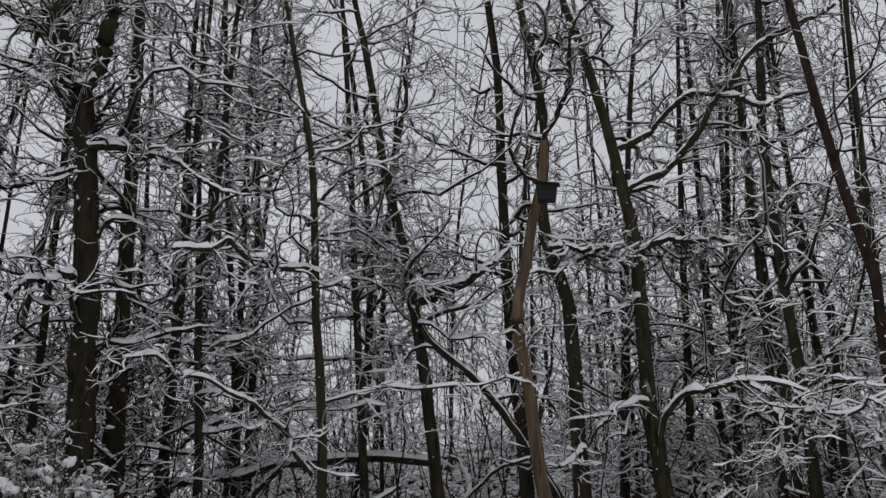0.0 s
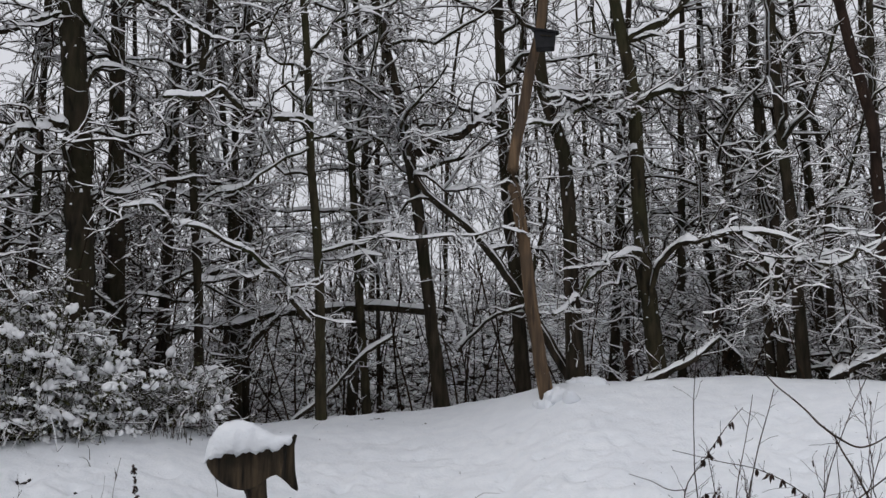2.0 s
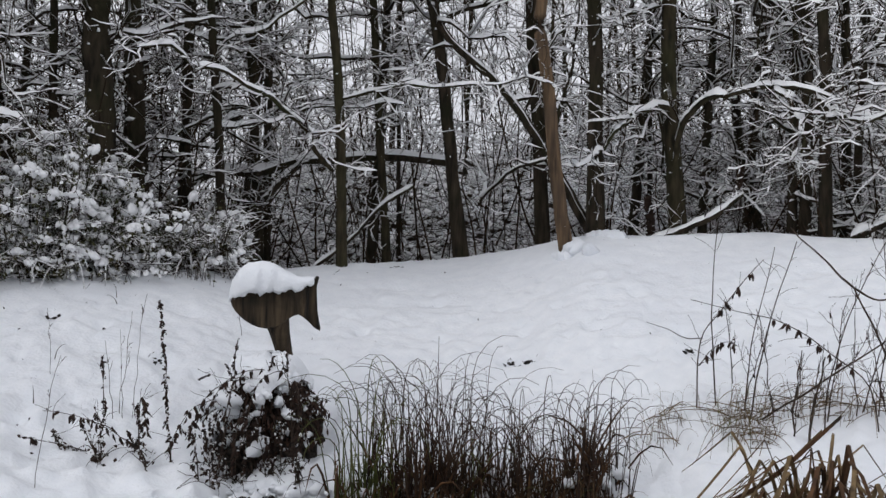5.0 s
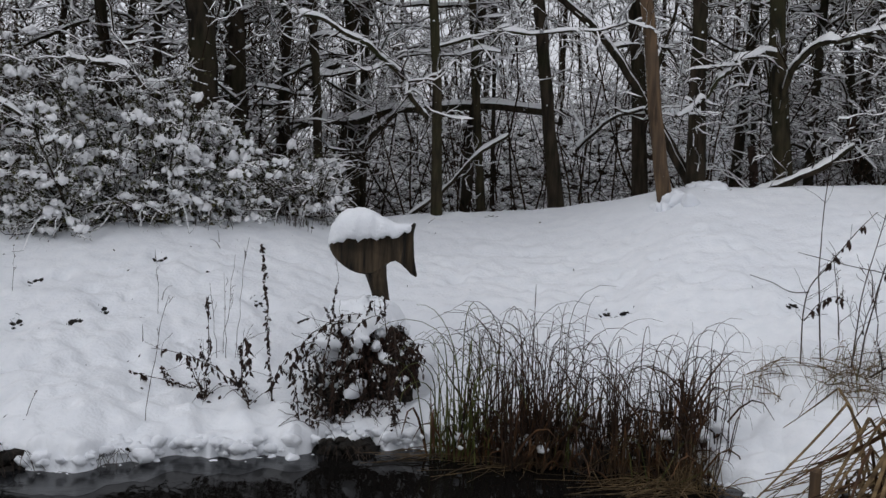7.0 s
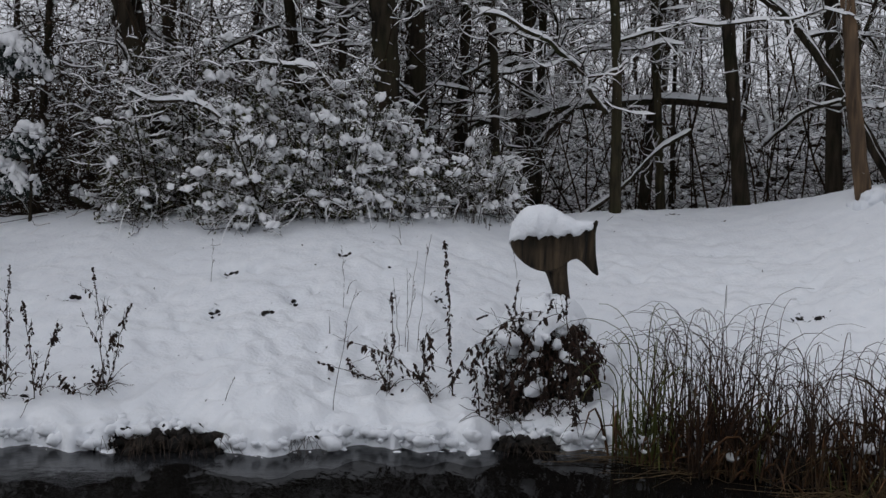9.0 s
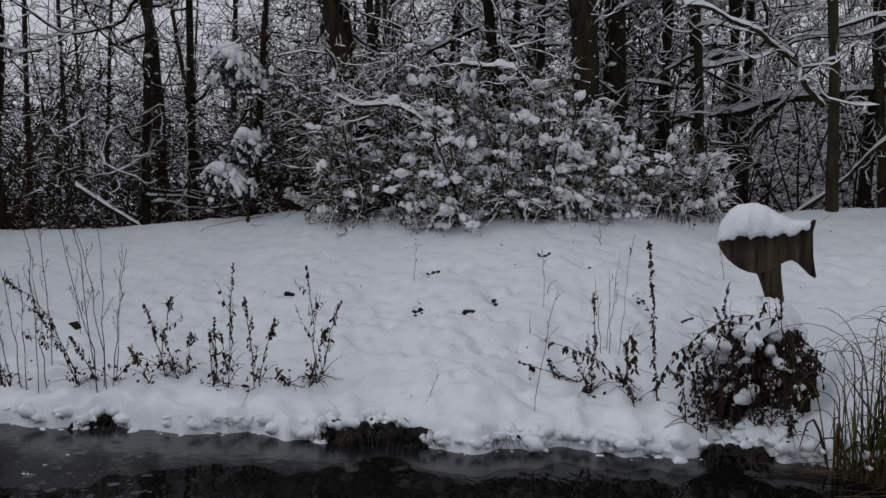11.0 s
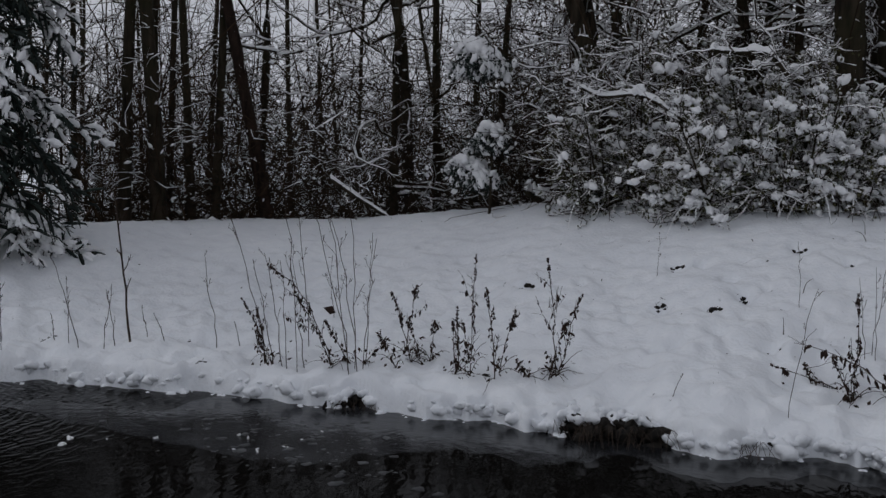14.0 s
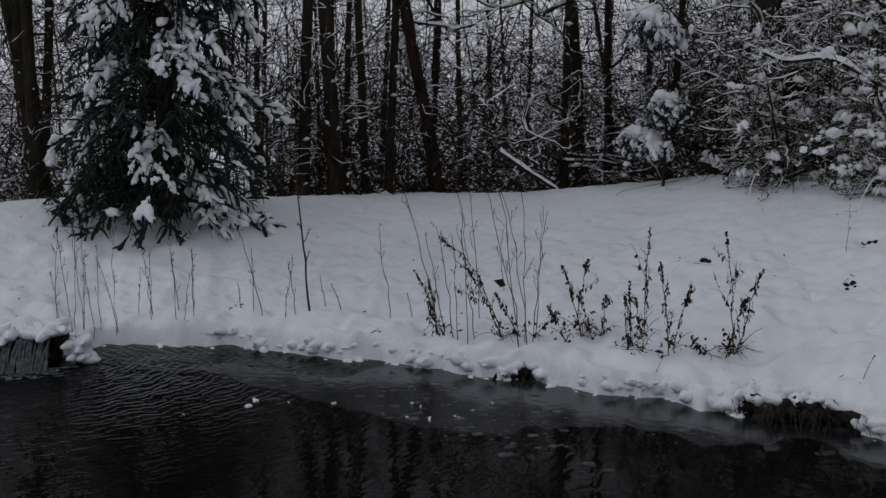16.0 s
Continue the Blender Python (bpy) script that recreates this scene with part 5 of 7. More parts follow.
def tussock(x, y, r, h, seed, label, name="tussock", crown=0.13):
    """A mound of dark earth hung with withered leaves under a thick crown of snow."""
    rng = np.random.default_rng(seed)
    z = float(ground(x, y))
    root = thing(name, (x, y, z), label, "mound")
    n, k = 16, 36
    prof = np.linspace(0, 1, n)
    a = np.arange(k) / k * 2 * np.pi
    lobes = 1 + 0.10 * np.sin(2 * a + 1) + 0.07 * np.sin(5 * a + seed)
    rad = r * (1 - prof**3.2) ** 0.5
    v = np.stack([np.cos(a)[None] * rad[:, None] * lobes, np.sin(a)[None] * rad[:, None] * lobes, np.broadcast_to((-0.18 + prof * (h + 0.18))[:, None], (n, k))], -1)
    v = v * (1 + 0.20 * rng.uniform(-1, 1, (n, k, 1)) * np.array([1, 1, 0.25]))
    idx = np.arange(n * k).reshape(n, k)
    f = np.stack([idx[:-1], np.roll(idx, -1, 1)[:-1], np.roll(idx, -1, 1)[1:], idx[1:]], -1).reshape(-1, 4)
    mesh_object("earth", v.reshape(-1, 3), f, EARTH, root, smooth=False)

    def shell(many, low, high, out):
        az, up = rng.uniform(0, 2 * np.pi, many), rng.uniform(low, high, many)
        q = r * rng.uniform(0.97, out, many) * (1 - up**3.2) ** 0.5
        return az, np.stack([x + np.cos(az) * q, y + np.sin(az) * q, z + up * h], -1)

    m = 2600
    az, at = shell(m, 0.0, 0.97, 1.16)
    leaves = Pile().add(leaf_quads(at, rng.uniform(0.02, 0.055, m), rng, 0.5, 1.2))
    m = 200
    az, at = shell(m, 0.35, 1.0, 1.05)
    d = np.stack([np.cos(az), np.sin(az), 0.5 * np.ones(m)], -1)
    u = np.linspace(0, 1, 6)[None, :, None]
    strands = at[:, None] + d[:, None] * rng.uniform(0.04, 0.16, (m, 1, 1)) * u - np.array([0, 0, 1.0]) * u**2 * rng.uniform(0.05, 0.32, (m, 1, 1))
    leaves.add(tubes(strands, np.full((m, 6), 0.003), 3))
    hung = rng.integers(0, m, m * 3)
    at = strands[hung, rng.integers(2, 6, m * 3)]
    leaves.add(blobs(at - np.array([0, 0, 0.015]), np.stack([rng.uniform(0.012, 0.03, m * 3), rng.uniform(0.004, 0.009, m * 3)], 1), rng, 4, 4, np.array([[0, 0, -1.0]]) + rng.normal(0, 0.25, (m * 3, 3)), 0.5))
    tagged(leaves.make("withered_foliage", MOUND_LEAF, root, "dark brown withered leaves"), kind="stuff")
    # the crown: a thick pillow, uneven at its rim and slumped down one flank
    n, k = 12, 40
    t = np.linspace(0.02, 1, n)
    a = np.arange(k) / k * 2 * np.pi
    edge = 0.86 + 0.10 * np.sin(a * 3 + seed) + 0.07 * np.sin(a * 7) + rng.normal(0, 0.03, k) + 0.38 * np.exp(-((a - radians(195)) / 0.55) ** 2)
    q = t[:, None] * r * edge[None]
    drop = np.clip(q / r - 0.75, 0, 1)
    v = np.stack([x + np.cos(a)[None] * q, y + np.sin(a)[None] * q, z + h * 0.97 - drop * h * 0.95 + crown * (1 - t[:, None] ** 3) ** 0.7 + 0.02 * np.sin(3 * a + 4 * t[:, None])], -1)
    v = v + rng.normal(0, 0.006, v.shape)
    idx = np.arange(n * k).reshape(n, k)
    top = Pile().add((v.reshape(-1, 3), np.stack([idx[:-1], idx[1:], np.roll(idx, -1, 1)[1:], np.roll(idx, -1, 1)[:-1]], -1).reshape(-1, 4)))
    rim = v[-1][rng.integers(0, k, 30)] + rng.normal(0, 0.012, (30, 3))
    s = rng.uniform(0.02, 0.05, 30)
    top.add(blobs(rim, np.stack([s * 1.4, s * 0.8], 1), rng, 6, 7, rough=0.3))
    m = 170
    _, at = shell(m, 0.0, 0.85, 1.14)
    s = 0.010 + 0.042 * rng.random(m) ** 2.2
    top.add(blobs(at, np.stack([s * 1.6, s * 0.7], 1), rng, 6, 7, rough=0.45))
    m = 40
    az, up = radians(200) + rng.normal(0, 0.5, m), rng.random(m)
    q = r * rng.uniform(0.95, 1.35, m)
    at = np.stack([x + np.cos(az) * q, y + np.sin(az) * q, z + up * h * 0.75], -1)
    s = rng.uniform(0.10, 0.24, m) * r
    top.add(blobs(at, np.stack([s * 1.4, s * 0.75], 1), rng, 7, 8, rough=0.28))
    tagged(top.make("snow_cover", SNOW, root, "snow on the crown and caught in the leaves"), kind="stuff")
    return root


# ---- dead plants along the shore ----
def weed(x, y, tall, lean, seed, leaves=26, label="dead brown weed with withered hanging leaves", r=0.0042, side=5, mat=None, name="dead_weed", curl=0.0, snow=0.3, group="dead plants on the bank"):
    """A dry herb: one stem, a few side shoots, shrivelled leaves and seed heads."""
    rng = np.random.default_rng(seed)
    z = float(ground(x, y))
    root = thing(name, (x, y, z), label, "dead plant", group)
    d = np.array([lean[0], lean[1], 0.0])
    u = np.linspace(0, 1, 9)[:, None]
    p = np.array([x, y, z - 0.03]) + d * u ** 1.3 * 1.0 + np.array([0, 0, 1.0]) * tall * (u - curl * u**3)
    p[1:] += rng.normal(0, tall * 0.008, (8, 3))
    p, q = p[None], np.linspace(r, r * 0.5, 9)[None]
    Pile().add(tubes(p, q, 4)).make("stem", mat or STEM, root)
    shoots_p = [p]
    if side:
        b, br = shoots(rng, p, q, side, (tall * 0.12, tall * 0.38) if leaves else (tall * 0.05, tall * 0.16), 6, (0.12, 0.92) if leaves else (0.35, 0.98), (18, 45), 0.12, 0.12, 0.7, 0.5, 0.0016)
        for i in range(side):
            Pile().add(tubes(b[i:i + 1], br[i:i + 1], 3)).make("side_shoot", mat or STEM, root)
        shoots_p.append(b)
        b2, br2 = shoots(rng, b, br, 3, (tall * 0.04, tall * 0.14) if leaves else (tall * 0.015, tall * 0.05), 4, (0.2, 1), (20, 60), 0.2, 0.05, 0.8, 0.6, 0.0013)
        Pile().add(tubes(b2, br2, 3)).make("fine_twigging", mat or STEM, root)["kind"] = "stuff"
    if leaves:
        pool = np.concatenate([(s[:, 1:-1, None] * (1 - np.linspace(0, 0.9, 6))[:, None] + s[:, 2:, None] * np.linspace(0, 0.9, 6)[:, None]).reshape(-1, 3) for s in shoots_p])
        at = pool[rng.integers(0, len(pool), leaves)] + rng.normal(0, 0.004, (leaves, 3))
        long = rng.uniform(0.009, 0.025, leaves)
        ax = rng.normal(0, 0.35, (leaves, 3)) - np.array([0, 0, 1.0])
        at = at + unit(ax) * long[:, None]
        pile = Pile().add(blobs(at, np.stack([long, rng.uniform(0.0035, 0.0085, leaves)], 1), rng, 4, 4, ax, 0.55))
        tagged(pile.make("withered_leaf", DEAD_LEAF, root, "shrivelled dark brown leaves"), kind="stuff")
    if leaves > 9:
        head = p[0, -1] + (p[0, -2] - p[0, -1]) * rng.uniform(0, 1.5, (26, 1)) + rng.normal(0, 0.004, (26, 3))
        bud = Pile().add(blobs(head, np.stack([rng.uniform(0.006, 0.013, 26), rng.uniform(0.003, 0.007, 26)], 1), rng, 4, 4, rough=0.5))
        bud.make("seed_head", DEAD_LEAF, root, "dark dry seed head")["kind"] = "stuff"
    if 18 < leaves < 60:
        # broken stems and leaves heaped at the foot
        for _ in range(3):
            b = rng.uniform(0, 2 * np.pi)
            s = np.linspace(0, 1, 6)[:, None]
            q = np.array([x, y, z]) + np.array([math.cos(b), math.sin(b), 0]) * s * rng.uniform(0.08, 0.22) + np.array([0, 0, 1.0]) * (rng.uniform(0.08, 0.3) * s - rng.uniform(0.1, 0.25) * s**2)
            q[:, 2] = np.maximum(q[:, 2], ground(q[:, 0], q[:, 1]) + 0.004)
            Pile().add(tubes(q[None], np.linspace(0.0032, 0.0015, 6)[None], 3)).make("broken_stem", mat or STEM, root)
        low = on_ground(np.array([x, y]) + rng.normal(0, 0.05, (10, 2)), 0.02)
        low[:, 2] += rng.random(10) * 0.09
        tagged(Pile().add(leaf_quads(low, rng.uniform(0.02, 0.05, 10), rng, 0.5, 0.9)).make("fallen_leaf", DEAD_LEAF, root), kind="stuff")
    if snow and leaves:
        m = max(2, int(leaves * snow))
        at = pool[rng.integers(0, len(pool), m)] + np.array([0, 0, 0.006])
        s = rng.uniform(0.004, 0.010, m)
        tagged(Pile().add(blobs(at, np.stack([s * 1.3, s], 1), rng, 4, 5)).make("snow_dusting", TREE_SNOW, root, "small flecks of snow"), kind="stuff")
    return root


weed(-4.12, 4.78, 0.63, (-0.05, -0.04), 601, 30)
weed(-4.24, 4.67, 0.82, (0.01, 0.01), 602, 30)
weed(-3.85, 5.09, 0.80, (-0.06, -0.04), 603, 30)
weed(-3.85, 5.12, 0.57, (0.11, 0.08), 604, 30)
weed(-4.46, 4.81, 0.48, (-0.02, -0.02), 605, 30)
weed(-5.08, 4.90, 0.52, (0.06, 0.06), 606, 30)
weed(-4.89, 4.78, 0.54, (-0.10, -0.11), 607, 30)
weed(-4.81, 4.81, 0.34, (-0.07, -0.08), 608, 30)
weed(-4.21, 4.93, 0.44, (0.08, 0.06), 609, 30)
weed(-4.34, 4.64, 0.38, (-0.02, -0.02), 610, 30)
weed(-4.89, 4.63, 0.28, (-0.09, -0.10), 611, 30)
weed(-3.95, 4.93, 0.14, (-0.07, -0.06), 612, 30)
weed(-4.59, 5.06, 0.32, (-0.04, -0.03), 613, 30)
weed(-4.81, 4.89, 0.33, (0.02, 0.02), 614, 30)
weed(-5.19, 4.59, 0.21, (0.12, 0.13), 615, 30)
weed(-3.87, 5.03, 0.42, (0.08, 0.06), 616, 30)
weed(-5.31, 4.40, 0.51, (-0.15, -0.19), 617, 30)
weed(-5.25, 4.50, 0.33, (-0.11, -0.13), 618, 30)
weed(-5.77, 4.16, 0.44, (-0.04, -0.05), 619, 30)
weed(-5.61, 4.10, 0.49, (-0.13, -0.18), 620, 30)
weed(-5.31, 4.40, 0.97, (-0.26, -0.34), 621, 46, "arching dead weed with withered hanging leaves", curl=0.25)
weed(-5.65, 4.09, 1.14, (-0.16, -0.23), 622, 0, "thin bare brown stem with fine side twigs", 0.0036, 5)
weed(-5.35, 4.12, 1.23, (-0.05, -0.07), 623, 0, "thin bare brown stem with fine side twigs", 0.0036, 5)
weed(-5.78, 4.57, 1.07, (-0.06, -0.07), 624, 0, "thin bare brown stem with fine side twigs", 0.0036, 5)
weed(-5.18, 4.44, 1.25, (-0.11, -0.13), 625, 0, "thin bare brown stem with fine side twigs", 0.0036, 5)
weed(-5.18, 4.50, 1.26, (-0.02, -0.03), 626, 0, "thin bare brown stem with fine side twigs", 0.0036, 5)
weed(-5.14, 4.54, 0.96, (0.06, 0.06), 627, 0, "thin bare brown stem with fine side twigs", 0.0036, 5)
weed(-5.51, 4.12, 0.83, (-0.07, -0.10), 628, 0, "thin bare brown stem with fine side twigs", 0.0036, 5)
weed(-4.99, 4.28, 1.18, (-0.17, -0.20), 629, 0, "thin bare brown stem with fine side twigs", 0.0036, 5)
weed(-5.18, 4.60, 0.97, (0.03, 0.04), 630, 0, "thin bare brown stem with fine side twigs", 0.0036, 5)
weed(-6.40, 4.16, 0.77, (-0.05, -0.08), 631, 0, "thin bare brown stem with fine side twigs", 0.0036, 5)
weed(-5.49, 4.30, 0.92, (-0.06, -0.08), 632, 0, "thin bare brown stem with fine side twigs", 0.0036, 5)
weed(-5.41, 4.08, 0.79, (-0.03, -0.04), 633, 0, "thin bare brown stem with fine side twigs", 0.0036, 5)
weed(-4.95, 4.32, 1.06, (-0.12, -0.14), 634, 0, "thin bare brown stem with fine side twigs", 0.0036, 5)
weed(-5.58, 4.09, 0.77, (-0.08, -0.12), 635, 0, "thin bare brown stem with fine side twigs", 0.0036, 5)
weed(-5.97, 4.98, 0.28, (-0.02, -0.02), 636, 0, "thin bare brown stem with fine side twigs", 0.0036, 5)
weed(-6.20, 4.24, 0.22, (-0.02, -0.04), 637, 0, "thin bare brown stem with fine side twigs", 0.0036, 5)
weed(-6.63, 3.57, 1.12, (-0.05, -0.10), 638, 0, "stout bare sapling with forking twigs", 0.0095, 7)
weed(-6.92, 3.31, 0.73, (-0.08, -0.17), 639, 0, "thin bare brown stem with fine side twigs", 0.0036, 5)
weed(-6.77, 3.43, 0.51, (0.03, 0.06), 640, 0, "thin bare brown stem with fine side twigs", 0.0036, 5)
weed(-6.83, 3.82, 0.27, (-0.02, -0.04), 641, 0, "thin bare brown stem with fine side twigs", 0.0036, 5)
weed(-7.31, 2.78, 0.55, (-0.02, -0.06), 642, 0, "thin bare brown stem with fine side twigs", 0.0036, 5)
weed(-7.42, 2.94, 0.51, (-0.00, -0.00), 643, 0, "thin bare brown stem with fine side twigs", 0.0036, 5)
weed(-7.43, 2.62, 0.34, (-0.01, -0.03), 644, 0, "thin bare brown stem with fine side twigs", 0.0036, 5)
weed(-6.97, 3.26, 0.52, (-0.01, -0.01), 645, 0, "thin bare brown stem with fine side twigs", 0.0036, 5)
weed(-6.45, 3.75, 0.24, (-0.04, -0.07), 646, 0, "thin bare brown stem with fine side twigs", 0.0036, 5)
weed(-6.71, 3.49, 0.45, (-0.03, -0.05), 647, 0, "thin bare brown stem with fine side twigs", 0.0036, 5)
weed(-7.21, 3.26, 0.24, (-0.01, -0.02), 648, 0, "thin bare brown stem with fine side twigs", 0.0036, 5)
weed(-7.40, 2.09, 0.98, (-0.02, -0.08), 649, 0, "thin bare brown stem with fine side twigs", 0.0030, 5)
weed(-7.42, 2.16, 0.73, (-0.02, -0.07), 650, 0, "thin bare brown stem with fine side twigs", 0.0030, 5)
weed(-7.43, 2.33, 0.89, (-0.00, -0.01), 651, 0, "thin bare brown stem with fine side twigs", 0.0030, 5)
weed(-7.32, 1.98, 0.83, (-0.02, -0.09), 652, 0, "thin bare brown stem with fine side twigs", 0.0030, 5)
weed(-7.49, 2.23, 0.66, (-0.00, -0.01), 653, 0, "thin bare brown stem with fine side twigs", 0.0030, 5)
weed(-7.40, 2.60, 0.62, (-0.02, -0.06), 654, 0, "thin bare brown stem with fine side twigs", 0.0030, 5)
weed(-7.45, 2.62, 0.54, (-0.00, -0.01), 655, 0, "thin bare brown stem with fine side twigs", 0.0030, 5)
weed(-7.17, 2.71, 0.65, (-0.01, -0.03), 656, 0, "thin bare brown stem with fine side twigs", 0.0030, 5)
weed(-7.15, 2.84, 0.57, (0.00, 0.00), 657, 0, "thin bare brown stem with fine side twigs", 0.0030, 5)
weed(-7.30, 1.90, 0.48, (-0.01, -0.06), 658, 0, "thin bare brown stem with fine side twigs", 0.0030, 5)
weed(-7.42, 2.09, 0.66, (0.01, 0.02), 659, 0, "thin bare brown stem with fine side twigs", 0.0030, 5)
weed(-7.45, 2.04, 0.89, (0.00, 0.01), 660, 0, "thin bare brown stem with fine side twigs", 0.0030, 5)
weed(-7.41, 2.34, 0.57, (-0.04, -0.12), 661, 0, "thin bare brown stem with fine side twigs", 0.0030, 5)
weed(-7.30, 1.85, 0.82, (0.01, 0.05), 662, 0, "thin bare brown stem with fine side twigs", 0.0030, 5)
weed(-7.18, 2.77, 0.43, (0.02, 0.05), 663, 0, "thin bare brown stem with fine side twigs", 0.0030, 5)
weed(-7.50, 2.53, 0.40, (0.01, 0.02), 664, 0, "thin bare brown stem with fine side twigs", 0.0030, 5)
weed(-1.83, 6.03, 1.04, (-0.08, -0.02), 665, 110, "tall dead weed thick with withered leaves", 0.006, 0)
weed(-2.23, 5.90, 0.68, (0.00, 0.00), 666, 49, "dark weed hung with withered leaves", 0.005, 4)
weed(-1.92, 5.83, 0.26, (-0.11, -0.04), 667, 38, "dark weed hung with withered leaves", 0.005, 4)
weed(-2.00, 5.94, 0.33, (-0.02, -0.01), 668, 22)
weed(-1.46, 5.77, 0.91, (0.11, 0.03), 669, 45, "dark weed hung with withered leaves", 0.005, 4)
weed(-1.39, 6.10, 0.76, (0.18, 0.04), 670, 45, "dark weed hung with withered leaves", 0.005, 4)
weed(-1.24, 6.09, 0.65, (-0.25, -0.06), 672, 38, "dark weed hung with withered leaves", 0.005, 4)
weed(-1.03, 5.96, 0.77, (-0.05, -0.01), 673, 38, "dark weed hung with withered leaves", 0.005, 4)
weed(-1.29, 5.97, 0.39, (-0.05, -0.01), 674, 38, "dark weed hung with withered leaves", 0.005, 4)
weed(-1.16, 5.92, 0.26, (-0.04, -0.01), 678, 34, "dark weed hung with withered leaves", 0.005, 4)
weed(-0.97, 5.84, 0.36, (-0.05, -0.01), 679, 29, "dark weed hung with withered leaves", 0.005, 4)
weed(-1.53, 5.97, 0.37, (-0.04, -0.01), 681, 34, "dark weed hung with withered leaves", 0.005, 4)
weed(-1.36, 5.97, 0.30, (0.05, 0.01), 682, 34, "dark weed hung with withered leaves", 0.005, 4)
weed(-1.42, 6.78, 0.37, (-0.13, -0.03), 683, 31, "dark weed hung with withered leaves", 0.005, 4)
weed(-1.27, 6.87, 0.34, (-0.07, -0.01), 684, 31, "dark weed hung with withered leaves", 0.005, 4)
weed(-2.33, 6.01, 0.14, (-0.40, -0.17), 685, 30)
weed(-2.24, 5.89, 0.28, (-0.10, -0.04), 686, 22)
weed(-2.49, 5.94, 0.15, (-0.05, -0.02), 687, 15)
weed(-2.31, 6.43, 0.72, (0.07, 0.02), 688, 0, "thin bare brown stem with fine side twigs", 0.0025, 3)
weed(-2.27, 6.38, 0.64, (-0.03, -0.01), 689, 0, "thin bare brown stem with fine side twigs", 0.0025, 3)
weed(-2.42, 5.40, 0.79, (0.11, 0.05), 690, 0, "thin bare brown stem with fine side twigs", 0.0025, 3)
weed(-2.92, 6.74, 0.51, (-0.03, -0.01), 691, 0, "thin bare brown stem with fine side twigs", 0.0025, 3)
weed(-2.33, 6.37, 0.56, (-0.06, -0.02), 692, 0, "thin bare brown stem with fine side twigs", 0.0025, 3)
weed(-2.21, 6.39, 0.87, (0.07, 0.02), 693, 0, "thin bare brown stem with fine side twigs", 0.0025, 3)
weed(-3.03, 5.14, 0.17, (0.05, 0.03), 694, 0, "thin bare brown stem with fine side twigs", 0.0025, 3)
weed(-4.15, 6.86, 0.39, (0.01, 0.01), 695, 0, "thin bare brown stem with fine side twigs", 0.0025, 3)
weed(-1.85, 8.07, 0.34, (-0.06, -0.01), 696, 0, "thin bare brown stem with fine side twigs", 0.0025, 3)
weed(-1.33, 9.90, 0.09, (0.09, 0.01), 697, 0, "thin bare brown stem with fine side twigs", 0.0025, 3)
weed(-1.55, 5.68, 0.41, (-0.06, -0.02), 698, 32, "dark weed hung with withered leaves", 0.004, 5, curl=0.12)
weed(-1.48, 5.67, 0.43, (-0.04, -0.01), 699, 32, "dark weed hung with withered leaves", 0.004, 5, curl=0.12)
weed(-1.45, 5.98, 0.48, (-0.07, -0.02), 700, 32, "dark weed hung with withered leaves", 0.004, 5, curl=0.12)
weed(-1.39, 5.98, 0.48, (-0.04, -0.01), 701, 32, "dark weed hung with withered leaves", 0.004, 5, curl=0.12)
weed(-1.34, 6.09, 0.52, (0.09, 0.02), 702, 32, "dark weed hung with withered leaves", 0.004, 5, curl=0.12)
weed(-1.19, 5.90, 0.41, (-0.07, -0.01), 704, 32, "dark weed hung with withered leaves", 0.004, 5, curl=0.12)
weed(-1.10, 5.90, 0.45, (0.00, 0.00), 705, 32, "dark weed hung with withered leaves", 0.004, 5, curl=0.12)
weed(-0.99, 5.80, 0.40, (0.02, 0.00), 706, 32, "dark weed hung with withered leaves", 0.004, 5, curl=0.12)
weed(-1.51, 5.97, 0.61, (0.09, 0.02), 708, 32, "dark weed hung with withered leaves", 0.004, 5, curl=0.12)
weed(-1.29, 6.07, 0.62, (-0.11, -0.02), 709, 32, "dark weed hung with withered leaves", 0.004, 5, curl=0.12)
weed(1.93, 6.39, 0.57, (0.14, -0.05), 716, 3, "thin bare brown stem with fine side twigs", 0.0048, 5)
weed(2.06, 6.17, 0.76, (-0.11, 0.04), 717, 3, "thin bare brown stem with fine side twigs", 0.0048, 5)
weed(2.52, 6.00, 0.85, (-0.03, 0.01), 719, 3, "thin bare brown stem with fine side twigs", 0.0048, 5)
weed(2.28, 6.12, 0.43, (0.05, -0.02), 720, 3, "thin bare brown stem with fine side twigs", 0.0048, 5)
weed(2.15, 6.04, 0.50, (0.04, -0.01), 721, 3, "thin bare brown stem with fine side twigs", 0.0048, 5)
weed(2.35, 6.03, 0.82, (0.10, -0.04), 722, 3, "thin bare brown stem with fine side twigs", 0.0048, 5)
weed(2.67, 6.02, 1.07, (0.06, -0.03), 723, 3, "thin bare brown stem with fine side twigs", 0.0048, 5)
weed(2.85, 6.19, 1.18, (-0.09, 0.04), 724, 3, "thin bare brown stem with fine side twigs", 0.0048, 5)
weed(2.58, 6.04, 0.76, (0.19, -0.09), 725, 3, "thin bare brown stem with fine side twigs", 0.0048, 5)
weed(1.96, 6.72, 0.63, (-0.07, 0.02), 726, 3, "thin bare brown stem with fine side twigs", 0.0048, 5)
weed(2.69, 5.93, 0.62, (-0.12, 0.05), 727, 3, "thin bare brown stem with fine side twigs", 0.0048, 5)


